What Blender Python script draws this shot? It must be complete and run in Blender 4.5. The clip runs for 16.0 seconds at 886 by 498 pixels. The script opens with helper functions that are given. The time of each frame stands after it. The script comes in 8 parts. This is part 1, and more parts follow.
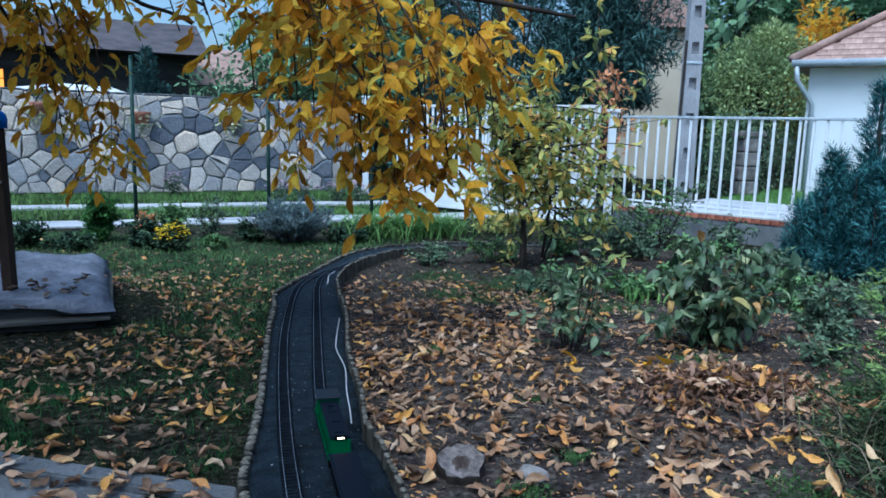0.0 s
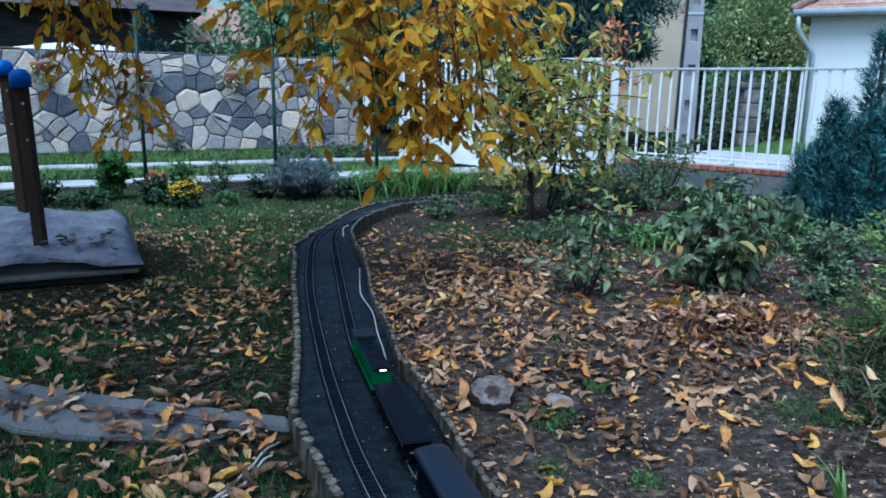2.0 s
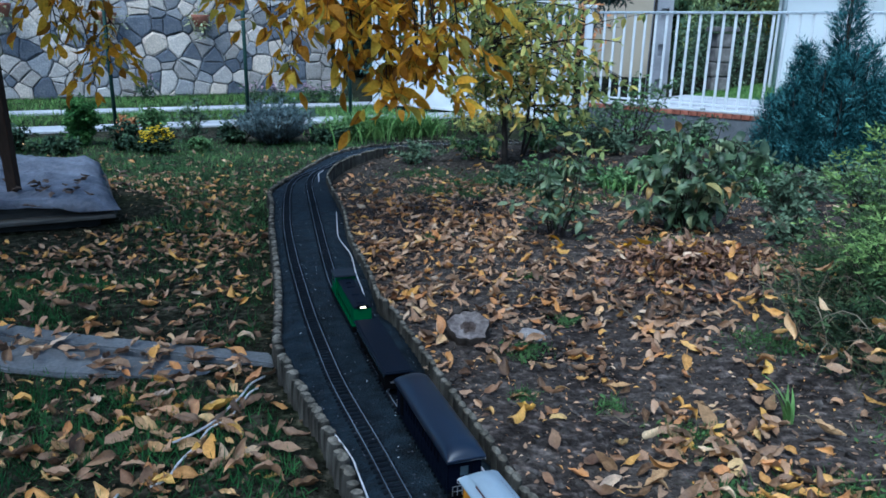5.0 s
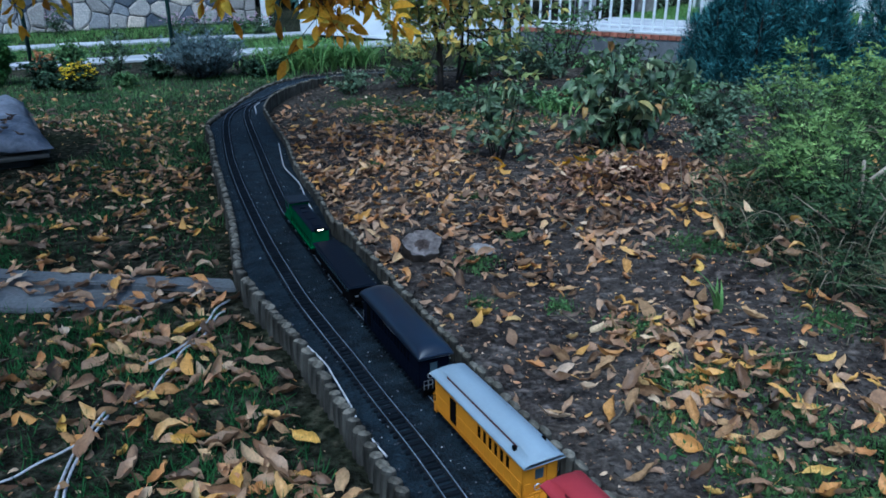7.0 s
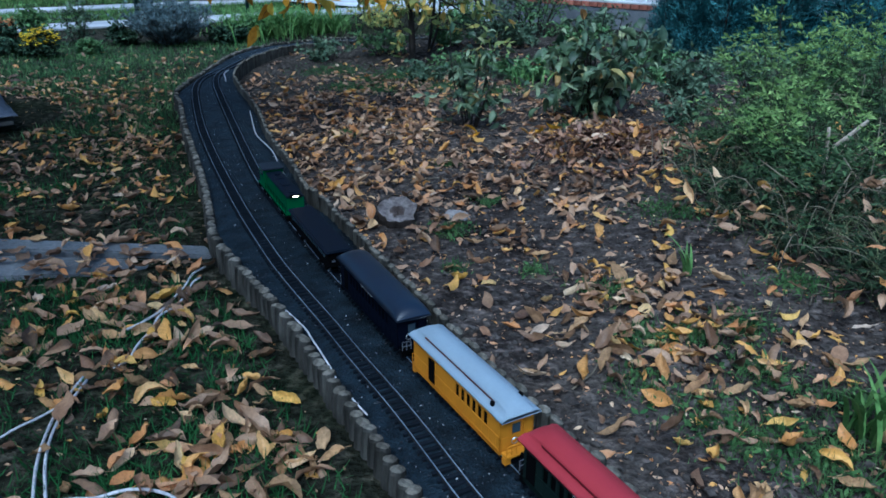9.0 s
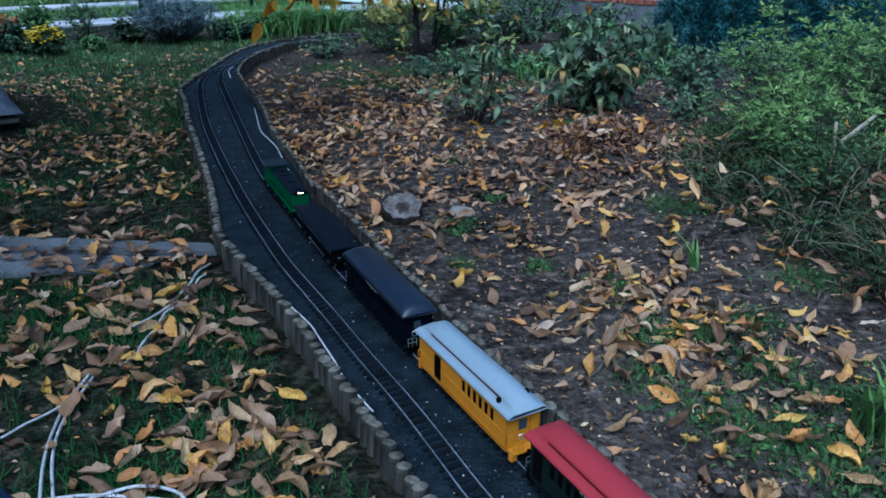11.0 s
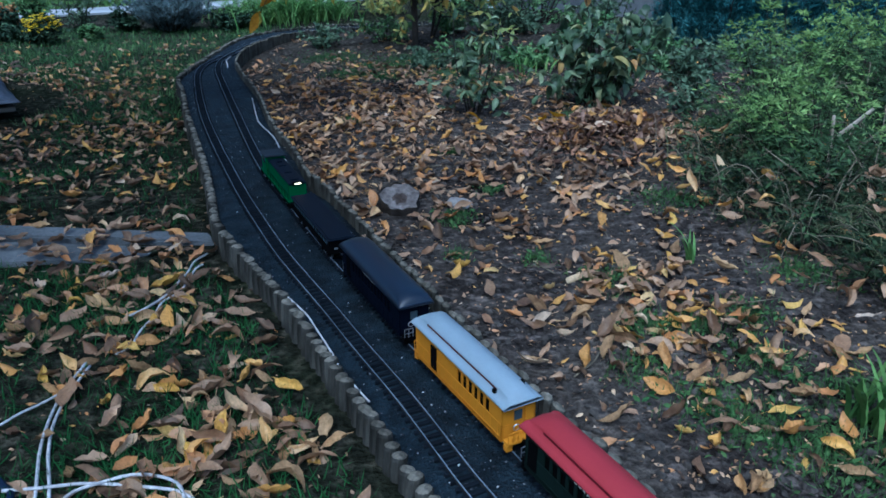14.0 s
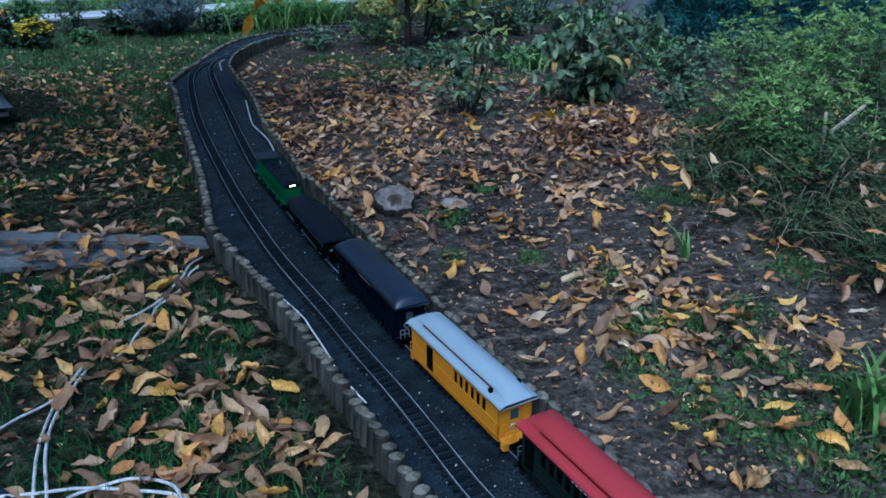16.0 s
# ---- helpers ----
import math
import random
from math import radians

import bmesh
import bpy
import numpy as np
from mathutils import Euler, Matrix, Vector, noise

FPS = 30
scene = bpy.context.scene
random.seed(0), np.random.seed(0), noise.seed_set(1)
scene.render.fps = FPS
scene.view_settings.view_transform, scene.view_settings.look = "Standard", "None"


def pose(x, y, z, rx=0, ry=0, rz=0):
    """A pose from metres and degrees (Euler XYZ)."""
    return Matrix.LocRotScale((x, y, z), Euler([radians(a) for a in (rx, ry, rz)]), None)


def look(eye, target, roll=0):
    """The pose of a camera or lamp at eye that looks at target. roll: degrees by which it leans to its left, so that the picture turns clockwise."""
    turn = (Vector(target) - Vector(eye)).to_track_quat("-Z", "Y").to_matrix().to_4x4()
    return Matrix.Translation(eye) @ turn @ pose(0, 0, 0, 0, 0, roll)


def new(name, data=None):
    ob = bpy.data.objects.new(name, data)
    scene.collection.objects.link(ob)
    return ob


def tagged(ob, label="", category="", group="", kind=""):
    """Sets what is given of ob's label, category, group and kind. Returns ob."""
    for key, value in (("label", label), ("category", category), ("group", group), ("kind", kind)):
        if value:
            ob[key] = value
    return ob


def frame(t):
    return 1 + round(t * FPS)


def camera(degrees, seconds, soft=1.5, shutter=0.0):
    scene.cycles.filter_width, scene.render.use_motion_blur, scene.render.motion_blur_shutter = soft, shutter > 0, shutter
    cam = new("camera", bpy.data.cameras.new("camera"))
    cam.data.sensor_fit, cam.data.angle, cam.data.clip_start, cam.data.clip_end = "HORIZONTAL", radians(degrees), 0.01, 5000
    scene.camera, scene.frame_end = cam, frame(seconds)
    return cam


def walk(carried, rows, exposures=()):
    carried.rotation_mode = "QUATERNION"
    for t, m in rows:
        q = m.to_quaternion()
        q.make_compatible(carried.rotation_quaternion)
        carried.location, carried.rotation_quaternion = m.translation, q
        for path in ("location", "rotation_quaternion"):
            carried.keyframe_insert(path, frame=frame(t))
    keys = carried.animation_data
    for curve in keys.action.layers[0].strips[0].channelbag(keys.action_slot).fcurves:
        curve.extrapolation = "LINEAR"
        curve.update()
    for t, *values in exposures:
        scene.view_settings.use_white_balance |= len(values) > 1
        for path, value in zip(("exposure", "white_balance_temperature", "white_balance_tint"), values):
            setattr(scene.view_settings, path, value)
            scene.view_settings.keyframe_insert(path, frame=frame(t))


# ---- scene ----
cam = camera(62.2, 16.0, soft=1.7)

PATH = [
    (0, (0.09, 0.222, 1.274), (0.106, 2.197, 0.954), 1.7),
    (0.5, (0.026, 0.137, 1.27), (0.091, 2.104, 0.919), 1.0),
    (1, (-0.027, 0.065, 1.26), (0.04, 2.021, 0.848), 0.2),
    (1.5, (-0.043, 0.038, 1.256), (0.015, 1.991, 0.826), 0.8),
    (2, (-0.047, 0.028, 1.256), (-0.02, 1.981, 0.822), 1.0),
    (2.5, (-0.053, 0.021, 1.251), (-0.044, 1.97, 0.802), 1.1),
    (3, (-0.056, 0.015, 1.25), (-0.062, 1.959, 0.78), 0.9),
    (3.5, (-0.062, 0.006, 1.247), (-0.062, 1.944, 0.755), 0.9),
    (4, (-0.064, -0.003, 1.25), (-0.034, 1.93, 0.736), 0.2),
    (4.2, (-0.057, -0.012, 1.253), (-0.01, 1.918, 0.733), 0.3),
    (6.3, (-0.089, -0.171, 1.243), (0.117, 1.694, 0.55), 0.8),
    (6.5, (-0.11, -0.18, 1.241), (0.127, 1.675, 0.532), 0.4),
    (7, (-0.143, -0.208, 1.241), (0.125, 1.629, 0.499), 0.3),
    (7.5, (-0.141, -0.231, 1.235), (0.153, 1.59, 0.463), 0.7),
    (8, (-0.161, -0.237, 1.229), (0.166, 1.567, 0.429), 1.3),
    (8.5, (-0.162, -0.235, 1.23), (0.164, 1.562, 0.415), 1.0),
    (9, (-0.165, -0.239, 1.23), (0.176, 1.556, 0.417), 1.0),
    (11.5, (-0.169, -0.234, 1.228), (0.158, 1.559, 0.404), 0.7),
    (12, (-0.172, -0.236, 1.228), (0.155, 1.555, 0.402), 0.7),
    (12.5, (-0.171, -0.234, 1.227), (0.158, 1.553, 0.393), 0.6),
    (13, (-0.169, -0.243, 1.228), (0.166, 1.543, 0.393), 1.0),
    (13.5, (-0.169, -0.237, 1.227), (0.17, 1.545, 0.384), 1.2),
    (14, (-0.165, -0.237, 1.226), (0.168, 1.546, 0.384), 1.1),
    (14.5, (-0.168, -0.24, 1.226), (0.167, 1.545, 0.388), 0.8),
    (15, (-0.168, -0.241, 1.225), (0.171, 1.544, 0.39), 0.8),
    (15.5, (-0.166, -0.241, 1.225), (0.177, 1.543, 0.388), 0.6),
    (16, (-0.163, -0.241, 1.228), (0.181, 1.541, 0.387), 0.6),
]
EXPOSURE = [(0, 1.10, 4740, -2), (4.2, 1.07, 4740, -2), (7, 0.80, 4540, -3), (16, 0.77, 4410, -3)]
walk(cam, [(t, look(eye, target, roll)) for t, eye, target, roll in PATH], EXPOSURE)

# ---- light ----
SUN_EL, SUN_AZ = 60.0, 208.0
world = bpy.data.worlds.new("dusk_sky")
scene.world = world
world.use_nodes = True
wn = world.node_tree.nodes
sky = wn.new("ShaderNodeTexSky")
sky.sky_type = "NISHITA"
sky.sun_disc = False
sky.sun_elevation, sky.sun_rotation = radians(SUN_EL), radians(SUN_AZ)
sky.air_density, sky.dust_density, sky.ozone_density = 1.0, 4.0, 1.0
wn["Background"].inputs["Strength"].default_value = 0.09
world.node_tree.links.new(sky.outputs["Color"], wn["Background"].inputs["Color"])

sun = new("sun", bpy.data.lights.new("sun", "SUN"))
sun.data.energy, sun.data.angle, sun.data.color = 1.6, radians(45), (1.0, 0.965, 0.93)
az, el = radians(SUN_AZ), radians(SUN_EL)
to_sun = Vector((math.sin(az) * math.cos(el), math.cos(az) * math.cos(el), math.sin(el)))
sun.rotation_euler = to_sun.to_track_quat("Z", "Y").to_euler()
sun.location = (-4, -6, 14)

# ---- plan ----


def ease(a):
    a = np.clip(a, 0, 1)
    return a * a * (3 - 2 * a)


def bed_z(y):
    """Top of the ballast."""
    return 0.06 - 0.035 * (np.clip(y, -1.5, 9.5) - 2)


def spline(pts, step):
    """Evenly spaced points on a smooth curve through pts (x, y)."""
    p = np.array(pts, float)
    p = np.vstack([2 * p[0] - p[1], p, 2 * p[-1] - p[-2]])
    out = []
    for i in range(1, len(p) - 2):
        for u in np.linspace(0, 1, 24, endpoint=False):
            a, b, c, d = p[i - 1:i + 3]
            out.append(0.5 * (2 * b + (c - a) * u + (2 * a - 5 * b + 4 * c - d) * u * u + (3 * b - a - 3 * c + d) * u ** 3))
    out.append(p[-2])
    out = np.array(out)
    s = np.r_[0, np.cumsum(np.linalg.norm(np.diff(out, axis=0), axis=1))]
    n = max(2, int(round(s[-1] / step)) + 1)
    q = np.linspace(0, s[-1], n)
    return np.stack([np.interp(q, s, out[:, 0]), np.interp(q, s, out[:, 1])], 1)


def sideways(line, d):
    """The line moved d metres to the right of its running direction."""
    t = np.gradient(line, axis=0)
    t /= np.linalg.norm(t, axis=1)[:, None]
    return line + d * np.stack([t[:, 1], -t[:, 0]], 1)


LEFT_EDGE = [(1.30, -2.4), (0.95, -1.5), (0.63, -0.6), (0.375, 0.1), (0.175, 0.56), (0.042, 0.892), (-0.107, 1.352), (-0.292, 1.926), (-0.428, 2.256), (-0.565, 2.62),
             (-0.615, 2.92), (-0.70, 3.42), (-0.824, 4.04), (-0.985, 4.84), (-1.10, 5.5), (-1.21, 6.1), (-1.13, 7.0), (-1.05, 7.7),
             (-0.90, 8.6), (-0.58, 9.3), (0.05, 9.75), (1.1, 10.02), (2.0, 10.0)]
RIGHT_EDGE = [(1.72, -2.4), (1.37, -1.5), (1.04, -0.6), (0.78, 0.1), (0.59, 0.5), (0.462, 0.836), (0.30, 1.34), (0.148, 1.913), (0.0, 2.507), (-0.10, 2.89),
              (-0.172, 3.04), (-0.25, 3.55), (-0.408, 4.33), (-0.535, 5.25), (-0.72, 6.2), (-0.81, 6.9), (-0.74, 7.8), (-0.40, 8.75),
              (0.07, 9.2), (1.1, 9.58), (2.0, 9.6)]
TRACK_LEFT = [(1.40, -2.4), (1.05, -1.5), (0.72, -0.6), (0.455, 0.1), (0.275, 0.56), (0.142, 0.9), (0.096, 1.053), (0.027, 1.29), (-0.074, 1.59), (-0.137, 1.79), (-0.215, 2.02), (-0.30, 2.28), (-0.385, 2.588), (-0.482, 2.964),
              (-0.59, 3.429), (-0.721, 4.023), (-0.874, 4.804), (-1.04, 5.88), (-1.09, 6.43), (-1.075, 6.8), (-0.99, 7.2), (-0.88, 7.6), (-0.70, 8.3), (-0.42, 8.95), (0.1, 9.4), (1.1, 9.72), (2.0, 9.75)]
TRACK_RIGHT = [(1.55, -2.4), (1.20, -1.5), (0.87, -0.6), (0.60, 0.1), (0.42, 0.56), (0.30, 0.93), (0.229, 1.144), (0.191, 1.26), (0.146, 1.392), (0.075, 1.62), (-0.005, 1.9), (-0.10, 2.2), (-0.215, 2.63), (-0.31, 3.0),
               (-0.413, 3.398), (-0.525, 3.986), (-0.66, 4.765), (-0.843, 5.844), (-0.93, 6.4), (-0.965, 6.85), (-0.94, 7.2), (-0.86, 7.6), (-0.70, 8.3), (-0.42, 8.95), (0.1, 9.4), (1.1, 9.72), (2.0, 9.75)]
left_edge, right_edge = spline(LEFT_EDGE, 0.02), spline(RIGHT_EDGE, 0.02)
track_left, track_right = spline(TRACK_LEFT, 0.02), spline(TRACK_RIGHT, 0.02)
for _ in range(12):
    for rail_line in (track_left, track_right):
        rail_line[1:-1] = (rail_line[:-2] + rail_line[1:-1] * 2 + rail_line[2:]) / 4
# the left track joins the right one at a turnout before the curve
track_left = track_left[:int(np.argmax(track_left[:, 1] > 7.35))]
bed_mid = np.array([(a + right_edge[np.argmin(np.hypot(*(right_edge - a).T))]) / 2 for a in left_edge])


def near_line(x, y, line):
    """Distance to a line in the plan, and its sign: positive on the right of it."""
    x, y = np.asarray(x, float), np.asarray(y, float)
    best, side = np.full(x.shape, 1e9), np.zeros(x.shape)
    pts = line[::6]
    tan = np.gradient(pts, axis=0)
    for (a, b), (u, v) in zip(pts, tan):
        d = np.hypot(x - a, y - b)
        m = d < best
        best = np.where(m, d, best)
        side = np.where(m, np.sign((x - a) * v - (y - b) * u), side)
    return best, side


def ground_plain(x, y):
    k = 1 - 0.7 * ease((y - 3) / 4)
    return k * (0.075 * np.clip(x, 0, 2) + 0.05 * np.clip(x, -1.2, 0)) - 0.04 * np.clip(y - 2, -3, 5.5)


def ground(x, y):
    x, y = np.asarray(x, float), np.asarray(y, float)
    z = ground_plain(x, y)
    z = z + 0.10 * np.exp(-(((x - 1.42) / 0.42) ** 2 + ((y - 3.45) / 0.33) ** 2))
    z = z + 0.05 * np.exp(-(((x - 0.85) / 0.3) ** 2 + ((y - 1.55) / 0.35) ** 2)) * 0.6
    near = (np.abs(x) < 4) & (y > -2) & (y < 12)
    d, side = near_line(np.where(near, x, 50.0), np.where(near, y, 50.0), bed_mid)
    lift = 0.045 * np.exp(-((d - 0.2) / 0.3) ** 2) * (side > 0) * (1 - ease((y - 2.6) / 1.6))
    z = z + np.where(near & (d > 0.17), lift, 0)
    z = np.where(near, np.minimum(z, np.where(d < 0.19, bed_z(y) - 0.07, 9)), z)
    rough = np.array([noise.noise((a * 1.7, b * 1.7, 0.0)) * 0.018 + noise.noise((a * 7, b * 7, 3.0)) * 0.007 for a, b in zip(x.ravel(), y.ravel())]).reshape(x.shape)
    z = z + rough * ease((12 - y) / 6)
    # level street side of the fence and the wall
    far = np.maximum(ease(((x - 2.92) * 0.66 + (y - 11.8) * 0.75) / 0.6), ease((y - 11.3) / 0.8))
    return z * (1 - far) - 0.245 * far


def gz(x, y):
    return float(ground(np.array([x]), np.array([y]))[0])


# ---- mesh tools ----


class Acc:
    """Collects vertices and faces of one mesh."""

    def __init__(self):
        self.v, self.f, self.n = [], [], 0

    def add(self, verts, faces):
        verts = np.asarray(verts, float).reshape(-1, 3)
        self.f.extend([tuple(int(i) + self.n for i in f) for f in faces])
        self.v.append(verts)
        self.n += len(verts)
        return self

    def mesh(self, name, smooth=True):
        me = bpy.data.meshes.new(name)
        me.from_pydata(np.vstack(self.v).tolist(), [], self.f)
        if smooth:
            me.polygons.foreach_set("use_smooth", [True] * len(me.polygons))
        me.update()
        return me


def mesh_of(name, shape, smooth=False):
    if isinstance(shape, Acc):
        return shape.mesh(name, smooth)
    if isinstance(shape, bpy.types.Mesh):
        return shape
    me = bpy.data.meshes.new(name)
    bmesh.ops.recalc_face_normals(shape, faces=shape.faces)
    shape.to_mesh(me)
    shape.free()
    if smooth:
        me.polygons.foreach_set("use_smooth", [True] * len(me.polygons))
    return me


def part(name, shape, material, parent=None, label="", smooth=False, m=None):
    """One mesh object under a thing or a part."""
    me = mesh_of(name, shape, smooth)
    if material and not me.materials:
        me.materials.append(material)
    ob = new(name, me)
    ob.parent = parent
    if m is not None:
        ob.matrix_basis = m
    if label:
        tagged(ob, label)
    return ob


def thing(name, m, label, category, group="", kind=""):
    ob = new(name)
    ob.matrix_basis = m
    ob.empty_display_size = 0.1
    return tagged(ob, label, category, group, kind)


def solo(name, shape, material, label, category, group="", kind="", smooth=False, m=None):
    return tagged(part(name, shape, material, None, "", smooth, m), label, category, group, kind)


def box(size, at=(0, 0, 0), bevel=0.0, bm=None, turn=None):
    bm = bm or bmesh.new()
    made = bmesh.ops.create_cube(bm, size=1.0)["verts"]
    for v in made:
        v.co = Vector((v.co.x * size[0], v.co.y * size[1], v.co.z * size[2]))
    if bevel:
        edges = list({e for v in made for e in v.link_edges})
        res = bmesh.ops.bevel(bm, geom=edges, offset=bevel, segments=2, affect="EDGES", profile=0.5)
        made = list({v for f in res["faces"] for v in f.verts} | {v for v in made if v.is_valid})
    for v in made:
        v.co = (turn @ v.co if turn else v.co) + Vector(at)
    return bm


def tube(acc, pts, radii, sides=6, cap=True):
    pts = np.asarray(pts, float)
    radii = np.broadcast_to(np.asarray(radii, float), (len(pts),))
    t = np.gradient(pts, axis=0)
    t /= np.linalg.norm(t, axis=1)[:, None] + 1e-12
    ref = np.array([0.0, 0, 1]) if abs(t[0][2]) < 0.9 else np.array([1.0, 0, 0])
    a = np.cross(t[0], ref)
    a /= np.linalg.norm(a)
    verts = []
    for i in range(len(pts)):
        a = a - t[i] * (a @ t[i])
        a /= np.linalg.norm(a)
        b = np.cross(t[i], a)
        ang = np.arange(sides) * 2 * math.pi / sides
        verts.append(pts[i] + radii[i] * (np.cos(ang)[:, None] * a + np.sin(ang)[:, None] * b))
    faces = [(i * sides + j, i * sides + (j + 1) % sides, (i + 1) * sides + (j + 1) % sides, (i + 1) * sides + j)
             for i in range(len(pts) - 1) for j in range(sides)]
    if cap:
        faces += [tuple(range(sides))[::-1], tuple(range((len(pts) - 1) * sides, len(pts) * sides))]
    return acc.add(np.vstack(verts), faces)


def ribbon(acc, line, z, half, height, top_only=False):
    """A bar with a rectangular section that follows a line in the plan; z is its underside."""
    a, b = sideways(line, -half), sideways(line, half)
    n = len(line)
    z = np.broadcast_to(z, (n,))
    v = np.vstack([np.c_[a, z], np.c_[a, z + height], np.c_[b, z + height], np.c_[b, z]])
    f = []
    for i in range(n - 1):
        for k in range(4):
            k2 = (k + 1) % 4
            f.append((k * n + i, k2 * n + i, k2 * n + i + 1, k * n + i + 1))
    f += [(0, 3 * n, 2 * n, n), (n - 1, 2 * n - 1, 3 * n - 1, 4 * n - 1)]
    return acc.add(v, [q[::-1] for q in f])


def leaf_form(width=0.4, fold=0.15, bend=0.2, twist=0.0, peak=0.8, rows=5, ripple=0.0):
    """A leaf one metre long along y, with a folded midrib."""
    u = np.linspace(0, 1, rows + 1)
    w = width * 0.5 * np.sin(math.pi * u ** peak) ** 0.8
    w[0], w[-1] = width * 0.03, 0.004
    v = []
    for i, (a, b) in enumerate(zip(u, w)):
        zz = bend * (a - 0.5) ** 2 * 2 - bend * 0.2
        r = ripple * math.sin(a * 17)
        ca, sa = math.cos(twist * (a - 0.5)), math.sin(twist * (a - 0.5))
        for s in (-1, 0, 1):
            x, z = s * b, abs(s) * (fold * b * 2 + r * s * 0.5)
            v.append((x * ca - z * sa, a, zz + x * sa + z * ca))
    f = []
    for i in range(rows):
        for j in range(2):
            k = i * 3 + j
            f.append((k, k + 1, k + 4, k + 3))
    return np.array(v), f


def turn_matrices(yaw, pitch, roll):
    cy, sy, cp, sp, cr, sr = np.cos(yaw), np.sin(yaw), np.cos(pitch), np.sin(pitch), np.cos(roll), np.sin(roll)
    o, i = np.zeros_like(cy), np.ones_like(cy)
    rz = np.stack([np.stack([cy, -sy, o], -1), np.stack([sy, cy, o], -1), np.stack([o, o, i], -1)], -2)
    rx = np.stack([np.stack([i, o, o], -1), np.stack([o, cp, -sp], -1), np.stack([o, sp, cp], -1)], -2)
    ry = np.stack([np.stack([cr, o, sr], -1), np.stack([o, i, o], -1), np.stack([-sr, o, cr], -1)], -2)
    return rz @ rx @ ry


def scatter_mesh(name, forms, places, sizes, turns, pick=None, wide=None):
    """One mesh with a copy of a form at each place."""
    vs, fs, n = [], [], 0
    pick = np.arange(len(places)) % len(forms) if pick is None else pick
    for k, (fv, ff) in enumerate(forms):
        idx = np.where(pick == k)[0]
        if not len(idx):
            continue
        loc = np.repeat(fv[None], len(idx), 0) * sizes[idx][:, None, None]
        if wide is not None:
            loc = loc * np.stack([wide[idx], np.ones(len(idx)), np.ones(len(idx))], -1)[:, None, :]
        p = np.einsum("nij,nvj->nvi", turns[idx], loc) + places[idx][:, None, :]
        vs.append(p.reshape(-1, 3))
        base = np.array(ff)
        fs.append((base[None] + (n + np.arange(len(idx)) * len(fv))[:, None, None]).reshape(-1, base.shape[1]))
        n += len(idx) * len(fv)
    v, f = np.vstack(vs), np.vstack(fs)
    me = bpy.data.meshes.new(name)
    me.vertices.add(len(v))
    me.vertices.foreach_set("co", v.ravel())
    k = f.shape[1]
    me.loops.add(f.size)
    me.loops.foreach_set("vertex_index", f.ravel().astype(np.int32))
    me.polygons.add(len(f))
    me.polygons.foreach_set("loop_start", np.arange(0, f.size, k, dtype=np.int32))
    me.polygons.foreach_set("use_smooth", np.ones(len(f), bool))
    me.update(calc_edges=True)
    return me


# ---- materials ----


